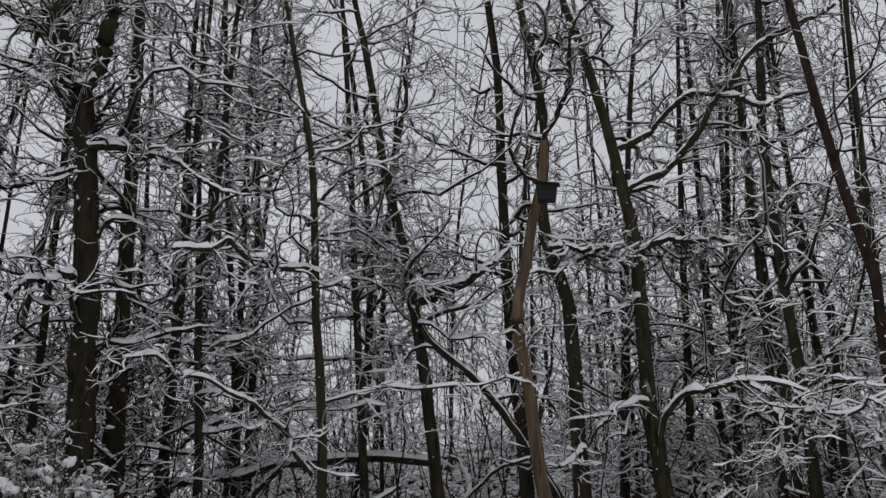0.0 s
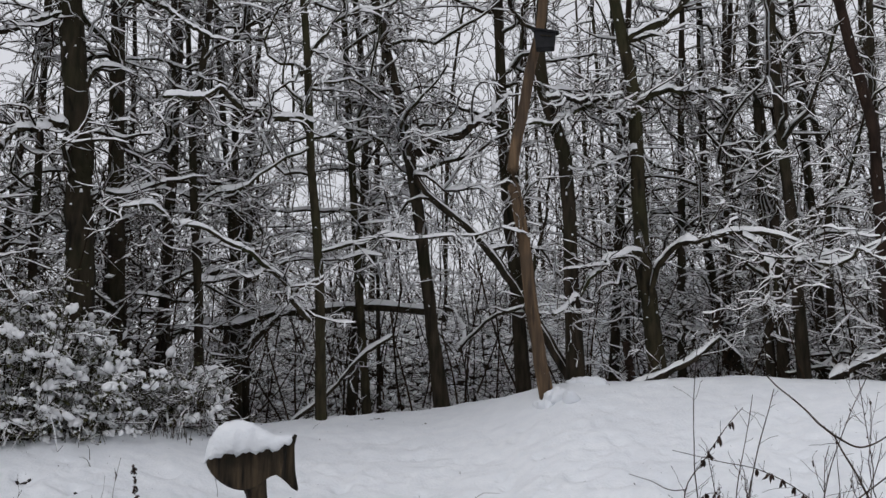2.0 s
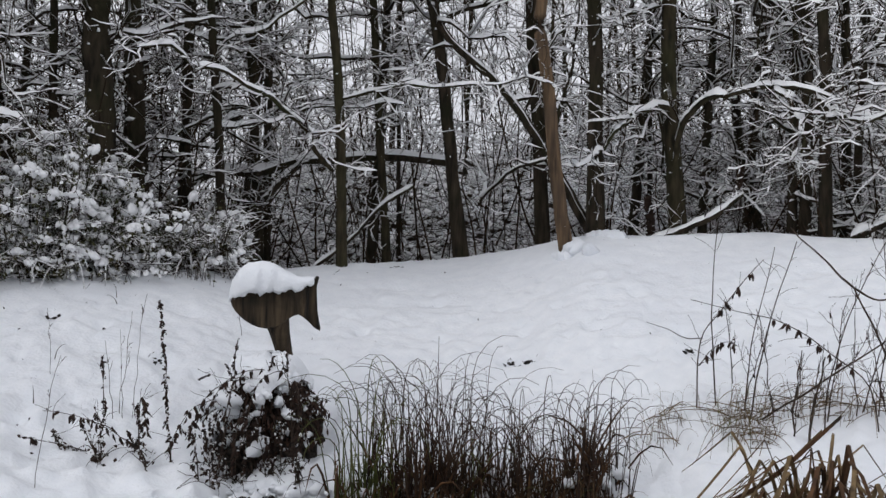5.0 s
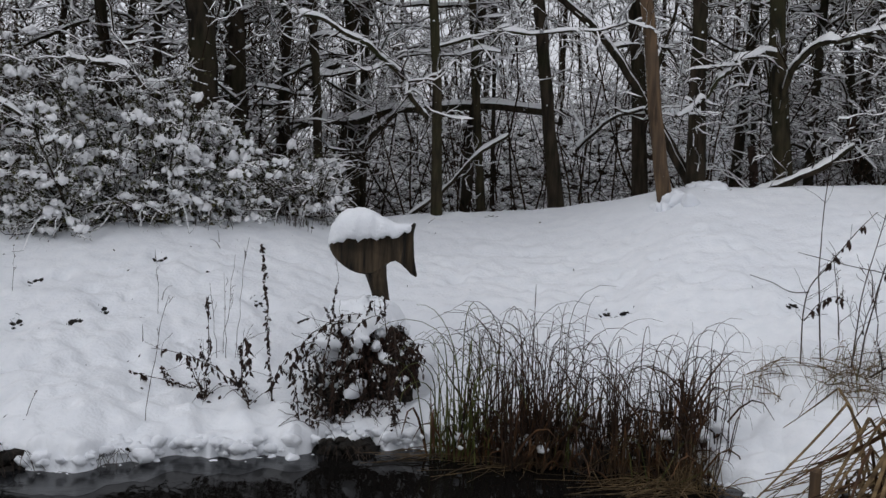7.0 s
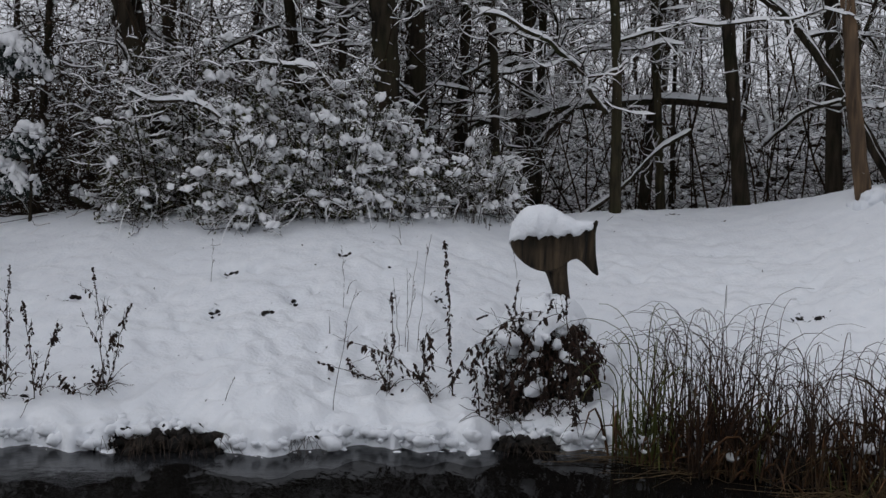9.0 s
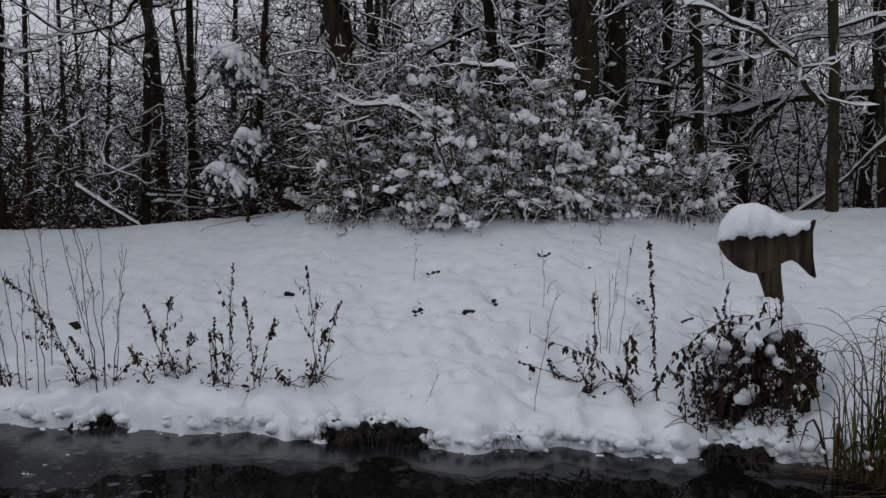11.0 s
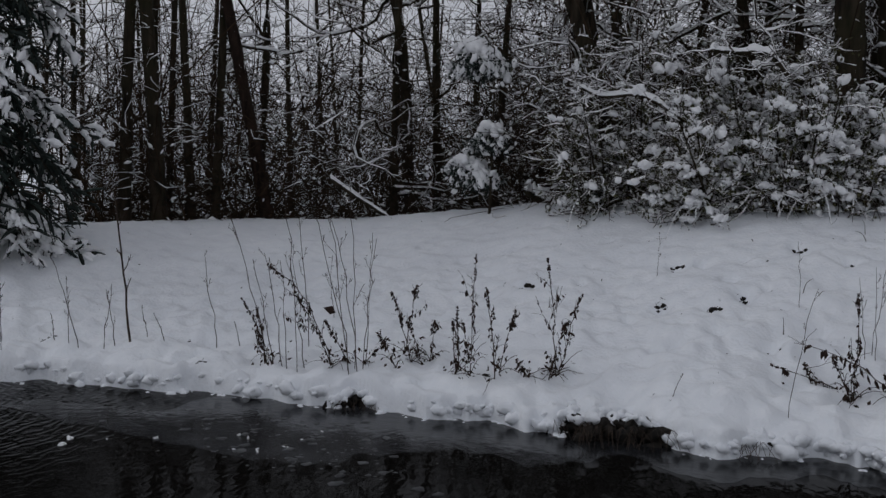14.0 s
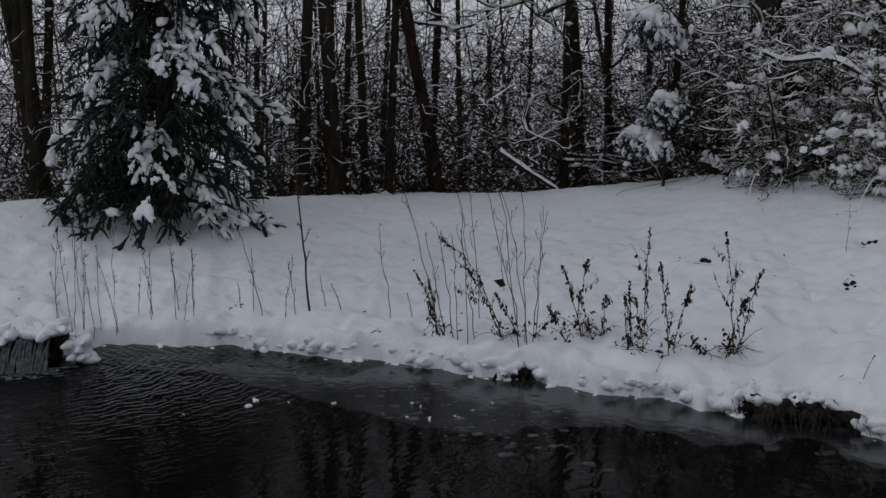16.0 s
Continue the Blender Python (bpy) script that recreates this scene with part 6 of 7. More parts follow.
def hung_twig(label, points, r, seed, leaf_spans=(), sides=(), many=14, name="dead_twig"):
    """A crooked dry twig along points, with side twigs and narrow leaves hanging in rows below it."""
    rng = np.random.default_rng(seed)
    x, y, z = points[0]
    root = thing(name, (x, y, z), label, "dead plant", "dead plants on the bank")
    low = float(ground(x, y)) - 0.03
    pts = ([(x, y, low)] if z - low < 0.45 else []) + list(points)
    line = crooked(rng, resample(pts, 22)[None], 0.006, 9)
    carriers = [Pile().add(tubes(line, np.linspace(r, r * 0.4, 22)[None], 5, 0.1, rng)).make("stem", STEM, root)]
    rows = [line[0]]
    for pts in sides:
        q = crooked(rng, resample(pts, 12)[None], 0.005, 5)
        carriers.append(Pile().add(tubes(q, np.linspace(r * 0.6, r * 0.3, 12)[None], 4)).make("side_shoot", STEM, root))
        rows.append(q[0])
    b, br = shoots(rng, line, np.linspace(r, r * 0.4, 22)[None], 8, (0.08, 0.30), 6, (0.25, 1), (35, 70), 0.15, 0.02, 0.5, 0.5, 0.0016)
    tagged(Pile().add(tubes(b, br, 3)).make("fine_twigging", STEM, root), kind="stuff")
    for which, a, c in leaf_spans:
        row = rows[which]
        for u in np.sort(rng.uniform(a, c, many)):
            at = row[int(u * (len(row) - 1))] + rng.normal(0, 0.006, 3)
            l, w = rng.uniform(0.035, 0.07), rng.uniform(0.006, 0.012)
            k = 6
            s = np.linspace(0, 1, k)
            d = unit(np.array([rng.normal(0, 0.25), rng.normal(0, 0.25), -1.0]))
            p = at + d * (l * s)[:, None] + np.array([1.0, 0.4, 0]) * (rng.normal(0, 0.012) * s**2)[:, None]
            Pile().add(tubes(p[None], (w * np.array([0.15, 0.8, 1.0, 0.85, 0.5, 0.06]))[None], 4, 0.3, rng)).make("hanging_leaf", DEAD_LEAF, carriers[which])
    return root


hung_twig("crooked twig hung with rows of dark narrow leaves", [(1.62, 6.37, 0.48), (1.61, 6.37, 0.79), (1.64, 6.36, 1.07), (1.73, 6.34, 1.21), (1.83, 6.31, 1.37), (1.91, 6.28, 1.49), (1.99, 6.26, 1.59)], 0.0062, 740,
          [(0, 0.68, 0.92), (1, 0.25, 1.0)], [[(1.62, 6.37, 0.86), (1.70, 6.35, 0.97), (1.80, 6.32, 1.03), (1.87, 6.30, 1.00)], [(1.64, 6.36, 1.05), (1.54, 6.39, 1.05), (1.41, 6.42, 1.10), (1.28, 6.45, 1.14)]])
hung_twig("long arching twig with withered leaves under its tip", [(2.62, 5.88, 0.48), (2.52, 5.86, 0.84), (2.33, 5.92, 1.00), (2.19, 5.97, 1.11), (1.99, 6.04, 1.21), (1.77, 6.12, 1.26), (1.50, 6.19, 1.31)], 0.0052, 741, [(0, 0.34, 0.76)], (), 20)
hung_twig("thin upright bare twig with small side shoots", [(1.77, 6.43, 0.54), (1.72, 6.44, 1.13), (1.72, 6.42, 1.58), (1.76, 6.40, 1.98)], 0.0062, 742)
hung_twig("thin upright bare twig with small side shoots", [(1.91, 6.28, 0.51), (1.97, 6.26, 1.21), (2.06, 6.22, 1.66)], 0.0055, 743)
hung_twig("straight bare cane rising over the grass", [(1.92, 6.27, 0.50), (2.04, 6.24, 1.17), (2.19, 6.18, 1.70)], 0.0068, 744)
hung_twig("thin upright bare twig with small side shoots", [(2.30, 5.93, 0.60), (2.38, 5.89, 1.14), (2.52, 5.84, 1.55), (2.62, 5.78, 1.80)], 0.0055, 745)
hung_twig("long brown cane slanting over the grass", [(1.81, 6.42, 0.42), (2.16, 6.09, 0.69), (2.40, 5.78, 0.98), (2.66, 5.50, 1.27)], 0.0095, 746)
hung_twig("broken dark stick standing in the grass", [(2.10, 5.90, 0.43), (2.10, 5.90, 0.79), (2.13, 5.89, 1.03)], 0.0085, 747)
hung_twig("broken dark stick standing in the grass", [(2.18, 5.87, 0.51), (2.21, 5.86, 0.75), (2.25, 5.84, 1.00)], 0.0100, 748)
hung_twig("broken brown cane with a fork of thin twigs", [(2.66, 5.66, 0.50), (2.58, 5.68, 0.95), (2.39, 5.77, 1.43)], 0.0120, 749, (), [[(2.39, 5.77, 1.43), (2.24, 5.83, 1.58), (2.04, 5.90, 1.80)], [(2.39, 5.77, 1.43), (2.55, 5.75, 1.36), (2.70, 5.70, 1.44)]])

LEAFY = "drooping dead stem hung with chains of withered leaves"
for seed, top, way, drop in ((750, (-1.22, 6.14, 0.80), (-0.42, -0.12), 0.30), (751, (-1.36, 6.12, 0.74), (-0.34, -0.20), 0.36), (752, (-1.15, 6.10, 0.80), (-0.18, -0.26), 0.40),
                             (753, (-1.06, 6.08, 0.74), (0.10, -0.30), 0.36), (754, (-1.46, 6.04, 0.62), (-0.36, -0.16), 0.34), (755, (-1.28, 6.06, 0.62), (-0.10, -0.30), 0.42)):
    foot, tip = (top[0] + 0.06, top[1] + 0.10, top[2] - 0.28), (top[0] + way[0], top[1] + way[1], top[2] - drop)
    bend = (top[0] + way[0] * 0.55, top[1] + way[1] * 0.55, top[2] - drop * 0.15)
    hung_twig(LEAFY, [foot, top, bend, tip], 0.0042, seed, [(0, 0.45, 1.0)], (), 22, name="dead_weed")
hung_twig("broken weed with a bunch of red-brown leaves", [(-2.00, 5.92, 0.30), (-1.98, 5.90, 0.62), (-1.95, 5.86, 0.58), (-1.92, 5.83, 0.40)], 0.0045, 756, [(0, 0.55, 1.0)], (), 26, name="dead_weed")
hung_twig("long dead stem lying low with hanging leaves", [(-1.92, 5.80, 0.24), (-2.14, 5.86, 0.42), (-2.40, 5.94, 0.50), (-2.66, 6.02, 0.52)], 0.0042, 757, [(0, 0.3, 1.0)], (), 18, name="dead_weed")


def oval(rng, many, az, r):
    """Spots in an uneven oval patch, thicker in the middle."""
    q = rng.normal(0, 0.5, (many * 3, 2))
    q = q[np.hypot(q[:, 0], q[:, 1]) < 1.15][:many]
    a = np.radians((az[0] + az[1]) / 2 + q[:, 0] * (az[1] - az[0]) / 2 * 1.15)
    d = (r[0] + r[1]) / 2 + q[:, 1] * (r[1] - r[0]) / 2 * 1.25
    return np.stack([-np.sin(a) * d, np.cos(a) * d], 1)


def reeds(label, spots, seed, tall, green=0.12, mat=None, name="reed_clump", r=(0.0026, 0.0054), droop=(0.2, 0.75), lean=0.16, straw=60, straw_way=None, foot=0):
    """A clump of sedge: upright blades that fold over at the top, flattened straw at its foot."""
    rng = np.random.default_rng(seed)
    many = len(spots)
    base = on_ground(spots, -0.02)
    base[:, 2] = np.maximum(base[:, 2], -0.05)
    x, y = spots.mean(0)
    root = thing(name, (x, y, max(float(ground(x, y)), 0.0)), label, "reeds")
    h = tall[0] * 0.5 + (tall[1] * 1.0 - tall[0] * 0.5) * rng.random(many) ** 1.25
    n = 13
    az = rng.uniform(0, 2 * np.pi, many)
    tilt = np.abs(rng.normal(0, lean, many))
    folds = rng.random(many) < 0.86
    h = np.where(folds, h, h * 0.72)
    bend = np.where(folds, rng.uniform(1.5, 3.1, many), rng.uniform(0.1, 0.9, many)) * (droop[1] / 0.75)
    knee = rng.uniform(0.35, 0.75, many)
    pts = [base]
    step = h / (n - 1)
    for k in range(1, n):
        u = k / (n - 1)
        th = tilt + bend * np.clip((u - knee) / (1 - knee), 0, 1) ** 1.2
        pts.append(pts[-1] + np.stack([np.cos(az) * np.sin(th), np.sin(az) * np.sin(th), np.cos(th)], -1) * step[:, None])
    p = np.stack(pts, 1)
    rad = rng.uniform(*r, many)[:, None] * np.linspace(1.15, 0.3, n)[None]
    is_green = (spots @ np.array([math.cos(radians(20)), math.sin(radians(20))]))
    is_green = is_green < np.quantile(is_green, green)
    # one blade, one piece, for those that stand clear
    order = rng.permutation(many)
    clear = order[:150]
    for i in clear:
        Pile().add(tubes(p[i:i + 1], rad[i:i + 1], 3)).make("blade", GREEN_REED if is_green[i] and rng.random() < 0.85 else (mat or REED), root)
    rest = order[150:]
    if len(rest):
        tagged(Pile().add(tubes(p[rest], rad[rest], 3)).make("blade_mass", mat or REED, root), kind="stuff")
    if foot:
        k = rng.integers(0, many, foot)
        way = rng.normal(0, 0.35, (foot, 2))
        u = np.linspace(0, 1, 6)[None, :, None]
        l = (0.14 + 0.7 * rng.random(foot) ** 1.7)[:, None, None]
        q = base[k][:, None] + np.concatenate([way, np.ones((foot, 1))], 1)[:, None] * l * u
        q[..., 2] -= (rng.uniform(0.1, 0.9, (foot, 1)) * l[:, :, 0] * u[..., 0] ** 3)
        tagged(Pile().add(tubes(q, rng.uniform(0.004, 0.009, (foot, 1)) * np.array([[0.8, 1, 1, 0.9, 0.6, 0.2]]), 3, 0.3, rng)).make("leaf_mass", SEDGE_LEAF, root, "broad brown withered leaves"), kind="stuff")
        m = foot // 4
        back = np.nonzero(np.hypot(base[:, 0], base[:, 1]) > np.quantile(np.hypot(base[:, 0], base[:, 1]), 0.45))[0]
        k = back[rng.integers(0, len(back), m)]
        here = base[k] + rng.normal(0, 0.05, (m, 3)) * np.array([1, 1, 0.2])
        here[:, 2] = np.maximum(here[:, 2], 0.0) + 0.05 + 0.1 * rng.random(m)
        s = 0.010 + 0.035 * rng.random(m) ** 2
        tagged(Pile().add(blobs(here, np.stack([s * 1.4, s * 0.8], 1), rng, 6, 7, rough=0.35)).make("snow_pat", SNOW, root, "snow caught between the blades"), kind="stuff")
    if straw:
        base2 = base[rng.integers(0, many, straw)] + np.array([0, 0, 0.06])
        way = rng.normal(0, 1, (straw, 3)) * np.array([1, 0.5, 0]) + (np.array(straw_way) if straw_way else 0)
        way = unit(way)[:, None]
        long = rng.uniform(0.25, 0.7, straw)[:, None, None]
        u = np.linspace(0, 1, 7)[None, :, None]
        q = base2[:, None] + way * long * u + np.array([0, 0, 1.0]) * (rng.uniform(0.05, 0.3, (straw, 1, 1)) * u - rng.uniform(0.25, 0.45, (straw, 1, 1)) * u**2)
        q[..., 2] = np.maximum(q[..., 2], 0.012)
        tagged(Pile().add(tubes(q, rng.uniform(0.002, 0.0045, (straw, 1)) * np.linspace(1, 0.4, 7)[None], 3)).make("flattened_straw", STRAW, root, "tan fallen blades"), kind="stuff")
    return root


reed_rng = np.random.default_rng(90)
reeds("dense clump of brown sedge with blades folding over, some green", oval(reed_rng, 75, (3.6, 7.2), (5.62, 5.84)), 91, (0.6, 1.30), foot=70, r=(0.0032, 0.0062), green=0.75, straw=14, straw_way=(-1.2, -0.6, 0))
reeds("dense clump of dry brown sedge with blades folding over", oval(reed_rng, 215, (-1.2, 4.2), (5.50, 5.86)), 92, (0.6, 1.34), foot=190, r=(0.0028, 0.0056), green=0.1, straw=18, straw_way=(-0.8, -0.8, 0))
reeds("dense clump of dry brown sedge with blades folding over", oval(reed_rng, 150, (-5.9, -0.6), (5.50, 6.00)), 93, (0.5, 1.18), foot=90, r=(0.0026, 0.0052), green=0.03, straw=14, straw_way=(0.2, -0.8, 0))
reeds("dense clump of dry brown sedge with blades folding over", oval(reed_rng, 150, (-9.9, -5.2), (5.48, 5.92)), 94, (0.4, 1.12), foot=110, r=(0.0026, 0.0052), green=0.0, straw=34, straw_way=(-0.9, -1.0, 0))
reeds("thin tuft of dry grass on the snow", oval(reed_rng, 50, (-13.8, -10.4), (6.10, 6.63)), 95, (0.15, 0.4), mat=STRAW, r=(0.0012, 0.0024), lean=0.4, straw=12, name="grass_tuft")
reeds("tuft of dry tan grass at the bank", oval(reed_rng, 90, (-18.7, -14.6), (6.12, 6.72)), 96, (0.2, 0.5), mat=STRAW, r=(0.0012, 0.0026), lean=0.45, straw=40, name="grass_tuft")
reeds("tuft of tan dry grass bending over the shore", oval(reed_rng, 80, (-25.0, -16.8), (6.43, 6.76)), 97, (0.2, 0.55), mat=STRAW, r=(0.0012, 0.0026), lean=0.45, straw=50, name="grass_tuft")
reeds("tuft of dry grass hanging over the water", oval(reed_rng, 90, (-9.8, -5.6), (5.33, 5.48)), 98, (0.2, 0.55), mat=STRAW, r=(0.0018, 0.0036), lean=0.6, straw=45, straw_way=(-1.5, -0.8, 0), name="grass_tuft")
reeds("sparse dry grass under the shrub", oval(reed_rng, 90, (18.2, 29.6), (8.87, 20.16)), 99, (0.12, 0.35), mat=STEM, straw=0, name="grass_tuft", droop=(0.05, 0.3))
reeds("sparse dry grass under the shrub", oval(reed_rng, 40, (13.4, 18.2), (9.41, 9.75)), 100, (0.1, 0.25), mat=STEM, straw=0, name="grass_tuft", droop=(0.05, 0.3))


# ---- the water's edge ----
def lip_crumbs():
    """Small uneven clods of snow in the lip of the bank."""
    rng = np.random.default_rng(61)
    many = 170
    az = rng.uniform(-30, 86, many)
    r = shore_at(az) + rng.uniform(-0.06, 0.01, many)
    xy = np.stack([-np.sin(np.radians(az)) * r, np.cos(np.radians(az)) * r], 1)
    s = 0.008 + 0.036 * rng.random(many) ** 2.4
    at = np.concatenate([xy, (np.clip(ground(xy[:, 0], xy[:, 1]), 0.0, 1) + rng.uniform(-0.9, -0.25, many) * s)[:, None]], 1)
    ob = Pile().add(blobs(at, np.stack([s * 1.7, s * 0.9], 1), rng, 6, 7, rough=0.3)).make("snow_crumbs", SNOW)
    tagged(ob, "uneven crumbs of snow along the water's edge", "snow", kind="stuff")


lip_crumbs()


def snow_litter():
    """Bits of leaf and twig lying on the snow."""
    rng = np.random.default_rng(62)
    many = 420
    az = rng.uniform(-26, 82, many)
    near = shore_at(az)
    r = near + 0.15 + (np.interp(az, AZ_FINE, CREST_R_FINE) - near) * rng.random(many) ** 0.8
    xy = np.stack([-np.sin(np.radians(az)) * r, np.cos(np.radians(az)) * r], 1)
    ob = Pile().add(leaf_quads(on_ground(xy, 0.004), 0.008 + 0.026 * rng.random(many) ** 2, rng, 0.45, 0.1)).make("leaf_litter", DEAD_LEAF)
    tagged(ob, "specks of dead leaf and twig on the snow", "leaf litter", kind="stuff")


snow_litter()


def mud_hollow(az, r, wide, high, seed, label, crust=24):
    """A dark undercut of bare earth and roots in the bank."""
    rng = np.random.default_rng(seed)
    x, y = place(az, r)
    root = thing("bank_undercut", (x, y, 0.0), label, "earth bank")
    a = radians(az)
    right, ahead = np.array([math.cos(a), math.sin(a), 0]), np.array([-math.sin(a), math.cos(a), 0])
    m = 46
    s = rng.uniform(-1, 1, m)
    at = np.array([x, y, 0]) + s[:, None] * right * wide / 2 + ahead * rng.uniform(0.06, 0.22, (m, 1)) + np.array([0, 0, 1.0]) * (rng.random((m, 1)) * high * (1 - s[:, None] ** 2) * 0.9)
    size = rng.uniform(0.02, 0.06, m)
    Pile().add(blobs(at, np.stack([size * 1.5, size * 0.8], 1), rng, 5, 6, rough=0.6)).make("bare_earth", EARTH, root)
    tagged(root.children[0], kind="stuff")
    m = int(70 * wide)
    s = rng.uniform(-0.9, 0.9, m)
    top = np.array([x, y, high * 0.9]) + s[:, None] * right * wide / 2 + ahead * 0.02
    u = np.linspace(0, 1, 6)[None, :, None]
    q = top[:, None] - ahead * 0.12 * u - np.array([0, 0, 1.0]) * rng.uniform(0.5, 1.1, (m, 1, 1)) * high * u**1.5 + right * rng.normal(0, 0.05, (m, 1, 1)) * u
    tagged(Pile().add(tubes(q, np.full((m, 6), 0.0016), 3)).make("root_fringe", STEM, root, "fine hanging roots and grass"), kind="stuff")
    if not crust:
        return root
    m = crust
    s = rng.uniform(-1.1, 1.1, m)
    at = np.array([x, y, 0]) + s[:, None] * right * wide / 2 + ahead * rng.uniform(0.08, 0.3, (m, 1)) + np.array([0, 0, 1.0]) * (high * rng.uniform(0.7, 1.25, (m, 1)))
    size = rng.uniform(0.012, 0.045, m)
    tagged(Pile().add(blobs(at, np.stack([size * 1.5, size * 0.8], 1), rng, 6, 7, rough=0.42)).make("snow_crust", SNOW, root, "crumbs of snow on the earth"), kind="stuff")
    return root


def undercut():
    """A black strip painting the shadow under the snow's lip, and the lip's swollen edge hanging over it."""
    rng = np.random.default_rng(64)
    az = np.arange(13.0, 43.0, 0.25)
    x, y = -np.sin(np.radians(az)) * 6, np.cos(np.radians(az)) * 6
    out = shore_at(az)
    high = -0.01 + 0.085 * np.clip(grit(x, y, 0.5) + 0.35 * grit(x, y + 3, 0.16) + 0.1, 0, 1) * ease((43 - az) / 8)
    rings = []
    for depth, share in ((0.05, -0.6), (-0.018, 0.0), (-0.006, 0.7), (0.09, 1.0)):
        q = out + depth + rng.normal(0, 0.006, len(az))
        rings.append(np.stack([-np.sin(np.radians(az)) * q, np.cos(np.radians(az)) * q, high * share if share > 0 else np.full(len(az), 0.05 * share)], -1))
    v = np.stack(rings, 1)
    idx = np.arange(len(az) * 4).reshape(-1, 4)
    f = np.stack([idx[:-1, :-1], idx[1:, :-1], idx[1:, 1:], idx[:-1, 1:]], -1).reshape(-1, 4)
    root = thing("earth_bank", (float(x[60]), float(y[60]), 0.0), "black earth-coloured strip painting the shadow line under the overhanging snow", "earth bank", kind="stuff")
    # earth colour used here as the lip's shadow line just above the water
    mesh_object("bare_earth", v.reshape(-1, 3) - np.array(root.location), f, EARTH, root, smooth=False)
    many = 260
    a = 8 + 60 * rng.random(many) ** 1.3
    s = 0.013 + 0.034 * rng.random(many) ** 2
    q = shore_at(a) + rng.uniform(-0.015, 0.055, many)
    at = np.stack([-np.sin(np.radians(a)) * q, np.cos(np.radians(a)) * q, 0.035 + rng.uniform(0.0, 0.075, many)], -1)
    way = np.stack([np.cos(np.radians(a)), np.sin(np.radians(a)), 0 * a], -1) + rng.normal(0, 0.25, (many, 3))
    cap = Pile().add(blobs(at, np.stack([s * 1.6, s * 0.9], 1), rng, 7, 8, way, 0.3))
    k = rng.integers(0, many, 60)
    at = at[k] - np.array([0, 0, 1.0]) * (s[k] * 1.1)[:, None] + rng.normal(0, 0.015, (60, 3))
    cap.add(blobs(at, np.stack([s[k] * 0.7, s[k] * 0.5], 1), rng, 7, 8, rough=0.2))
    tagged(cap.make("snow_lip", SNOW, root, "swollen overhanging edge of the snow"), kind="stuff")


undercut()
mud_hollow(33.0, 5.66, 0.62, 0.12, 71, "dark undercut of bare earth with hanging roots")
mud_hollow(36.2, 5.80, 0.25, 0.10, 72, "small dark gap of earth under the snow")
mud_hollow(26.0, 5.68, 0.30, 0.09, 73, "small dark gap of earth under the snow")
mud_hollow(49.0, 6.34, 0.34, 0.06, 74, "dark wet gap of earth under the snow")
mud_hollow(12.5, 5.68, 0.34, 0.07, 75, "dark earth under withered weeds at the shore", 8)
mud_hollow(-2.6, 5.62, 1.35, 0.09, 76, "dark wet earth at the foot of the reeds", 0)
mud_hollow(-17.5, 5.05, 0.50, 0.10, 77, "dark wet earth under dry grass at the shore")


def stake(x, y, low, high, r, lean, label):
    """A rough wooden stake with a slanting top."""
    rng = np.random.default_rng(12)
    root = thing("wooden_stake", (x, y, low), label, "stake")
    p = resample([(x, y, low - 0.3), (x + lean * 0.5, y, (low + high) / 2), (x + lean, y, high)], 9)[None]
    v, f = tubes(p, np.full((1, 9), r), 8, 0.06, rng)
    v[-8:, 2] += np.linspace(-0.5, 0.5, 8) * r
    Pile().add((v, f)).make("shaft", BARE_WOOD, root)
    bm = bmesh.new()
    ring = [bm.verts.new(q - np.array(root.location)) for q in v[-8:]]
    bm.faces.new(ring)
    part("cut_top", bm, BARE_WOOD, root, "paler sawn top")
    return root


def broad_blades(x, y, many, long, way, seed, label, long_ones=()):
    """A collapsed clump of broad tan reed leaves, folded towards the water."""
    rng = np.random.default_rng(seed)
    z = max(float(ground(x, y)), 0.10)
    root = thing("collapsed_reed_clump", (x, y, z), label, "reeds")
    lines = []
    for i in range(many):
        d = unit(np.array([way[0], way[1], 0.0]) + rng.normal(0, 0.75, 3) * np.array([1, 1, 0]))
        side = np.array([-d[1], d[0], 0])
        l = rng.uniform(*long)
        start = np.array([x, y, z - 0.03]) + rng.normal(0, 0.11, 3) * np.array([1, 1, 0])
        knee = rng.uniform(0.15, 0.5)
        up = rng.uniform(0.3, 0.85) * l
        u = np.linspace(0, 1, 9)
        rise = np.where(u < knee, u / knee * up, up - (u - knee) / (1 - knee) * up * rng.uniform(0.5, 1.3))
        p = start + d * (u**1.2 * l)[:, None] + np.array([0, 0, 1.0]) * rise[:, None]
        p[:, 2] = np.maximum(p[:, 2], 0.015)
        lines.append((p, side, rng.uniform(0.004, 0.012)))
    for pts, wide in long_ones:
        p = resample(pts, 9)
        side = unit(np.cross(p[-1] - p[0], np.array([0.2, 1.0, 0.35])))
        lines.append((p, side, wide))
    for p, side, wide in lines:
        w = (wide * np.array([0.8, 1, 1, 1, 1, 0.9, 0.75, 0.5, 0.12]))[:, None]
        thick = np.array([0, 0, 0.0022])
        v = np.stack([p - side * w, p + thick * 1.6, p + side * w, p - thick], 1)
        idx = np.arange(36).reshape(9, 4)
        f = np.stack([idx[:-1], np.roll(idx, -1, 1)[:-1], np.roll(idx, -1, 1)[1:], idx[1:]], -1).reshape(-1, 4)
        mesh_object("blade", v.reshape(-1, 3) - np.array(root.location), f, STRAW if rng.random() < 0.6 else SEDGE_LEAF, root, smooth=False)
    return root


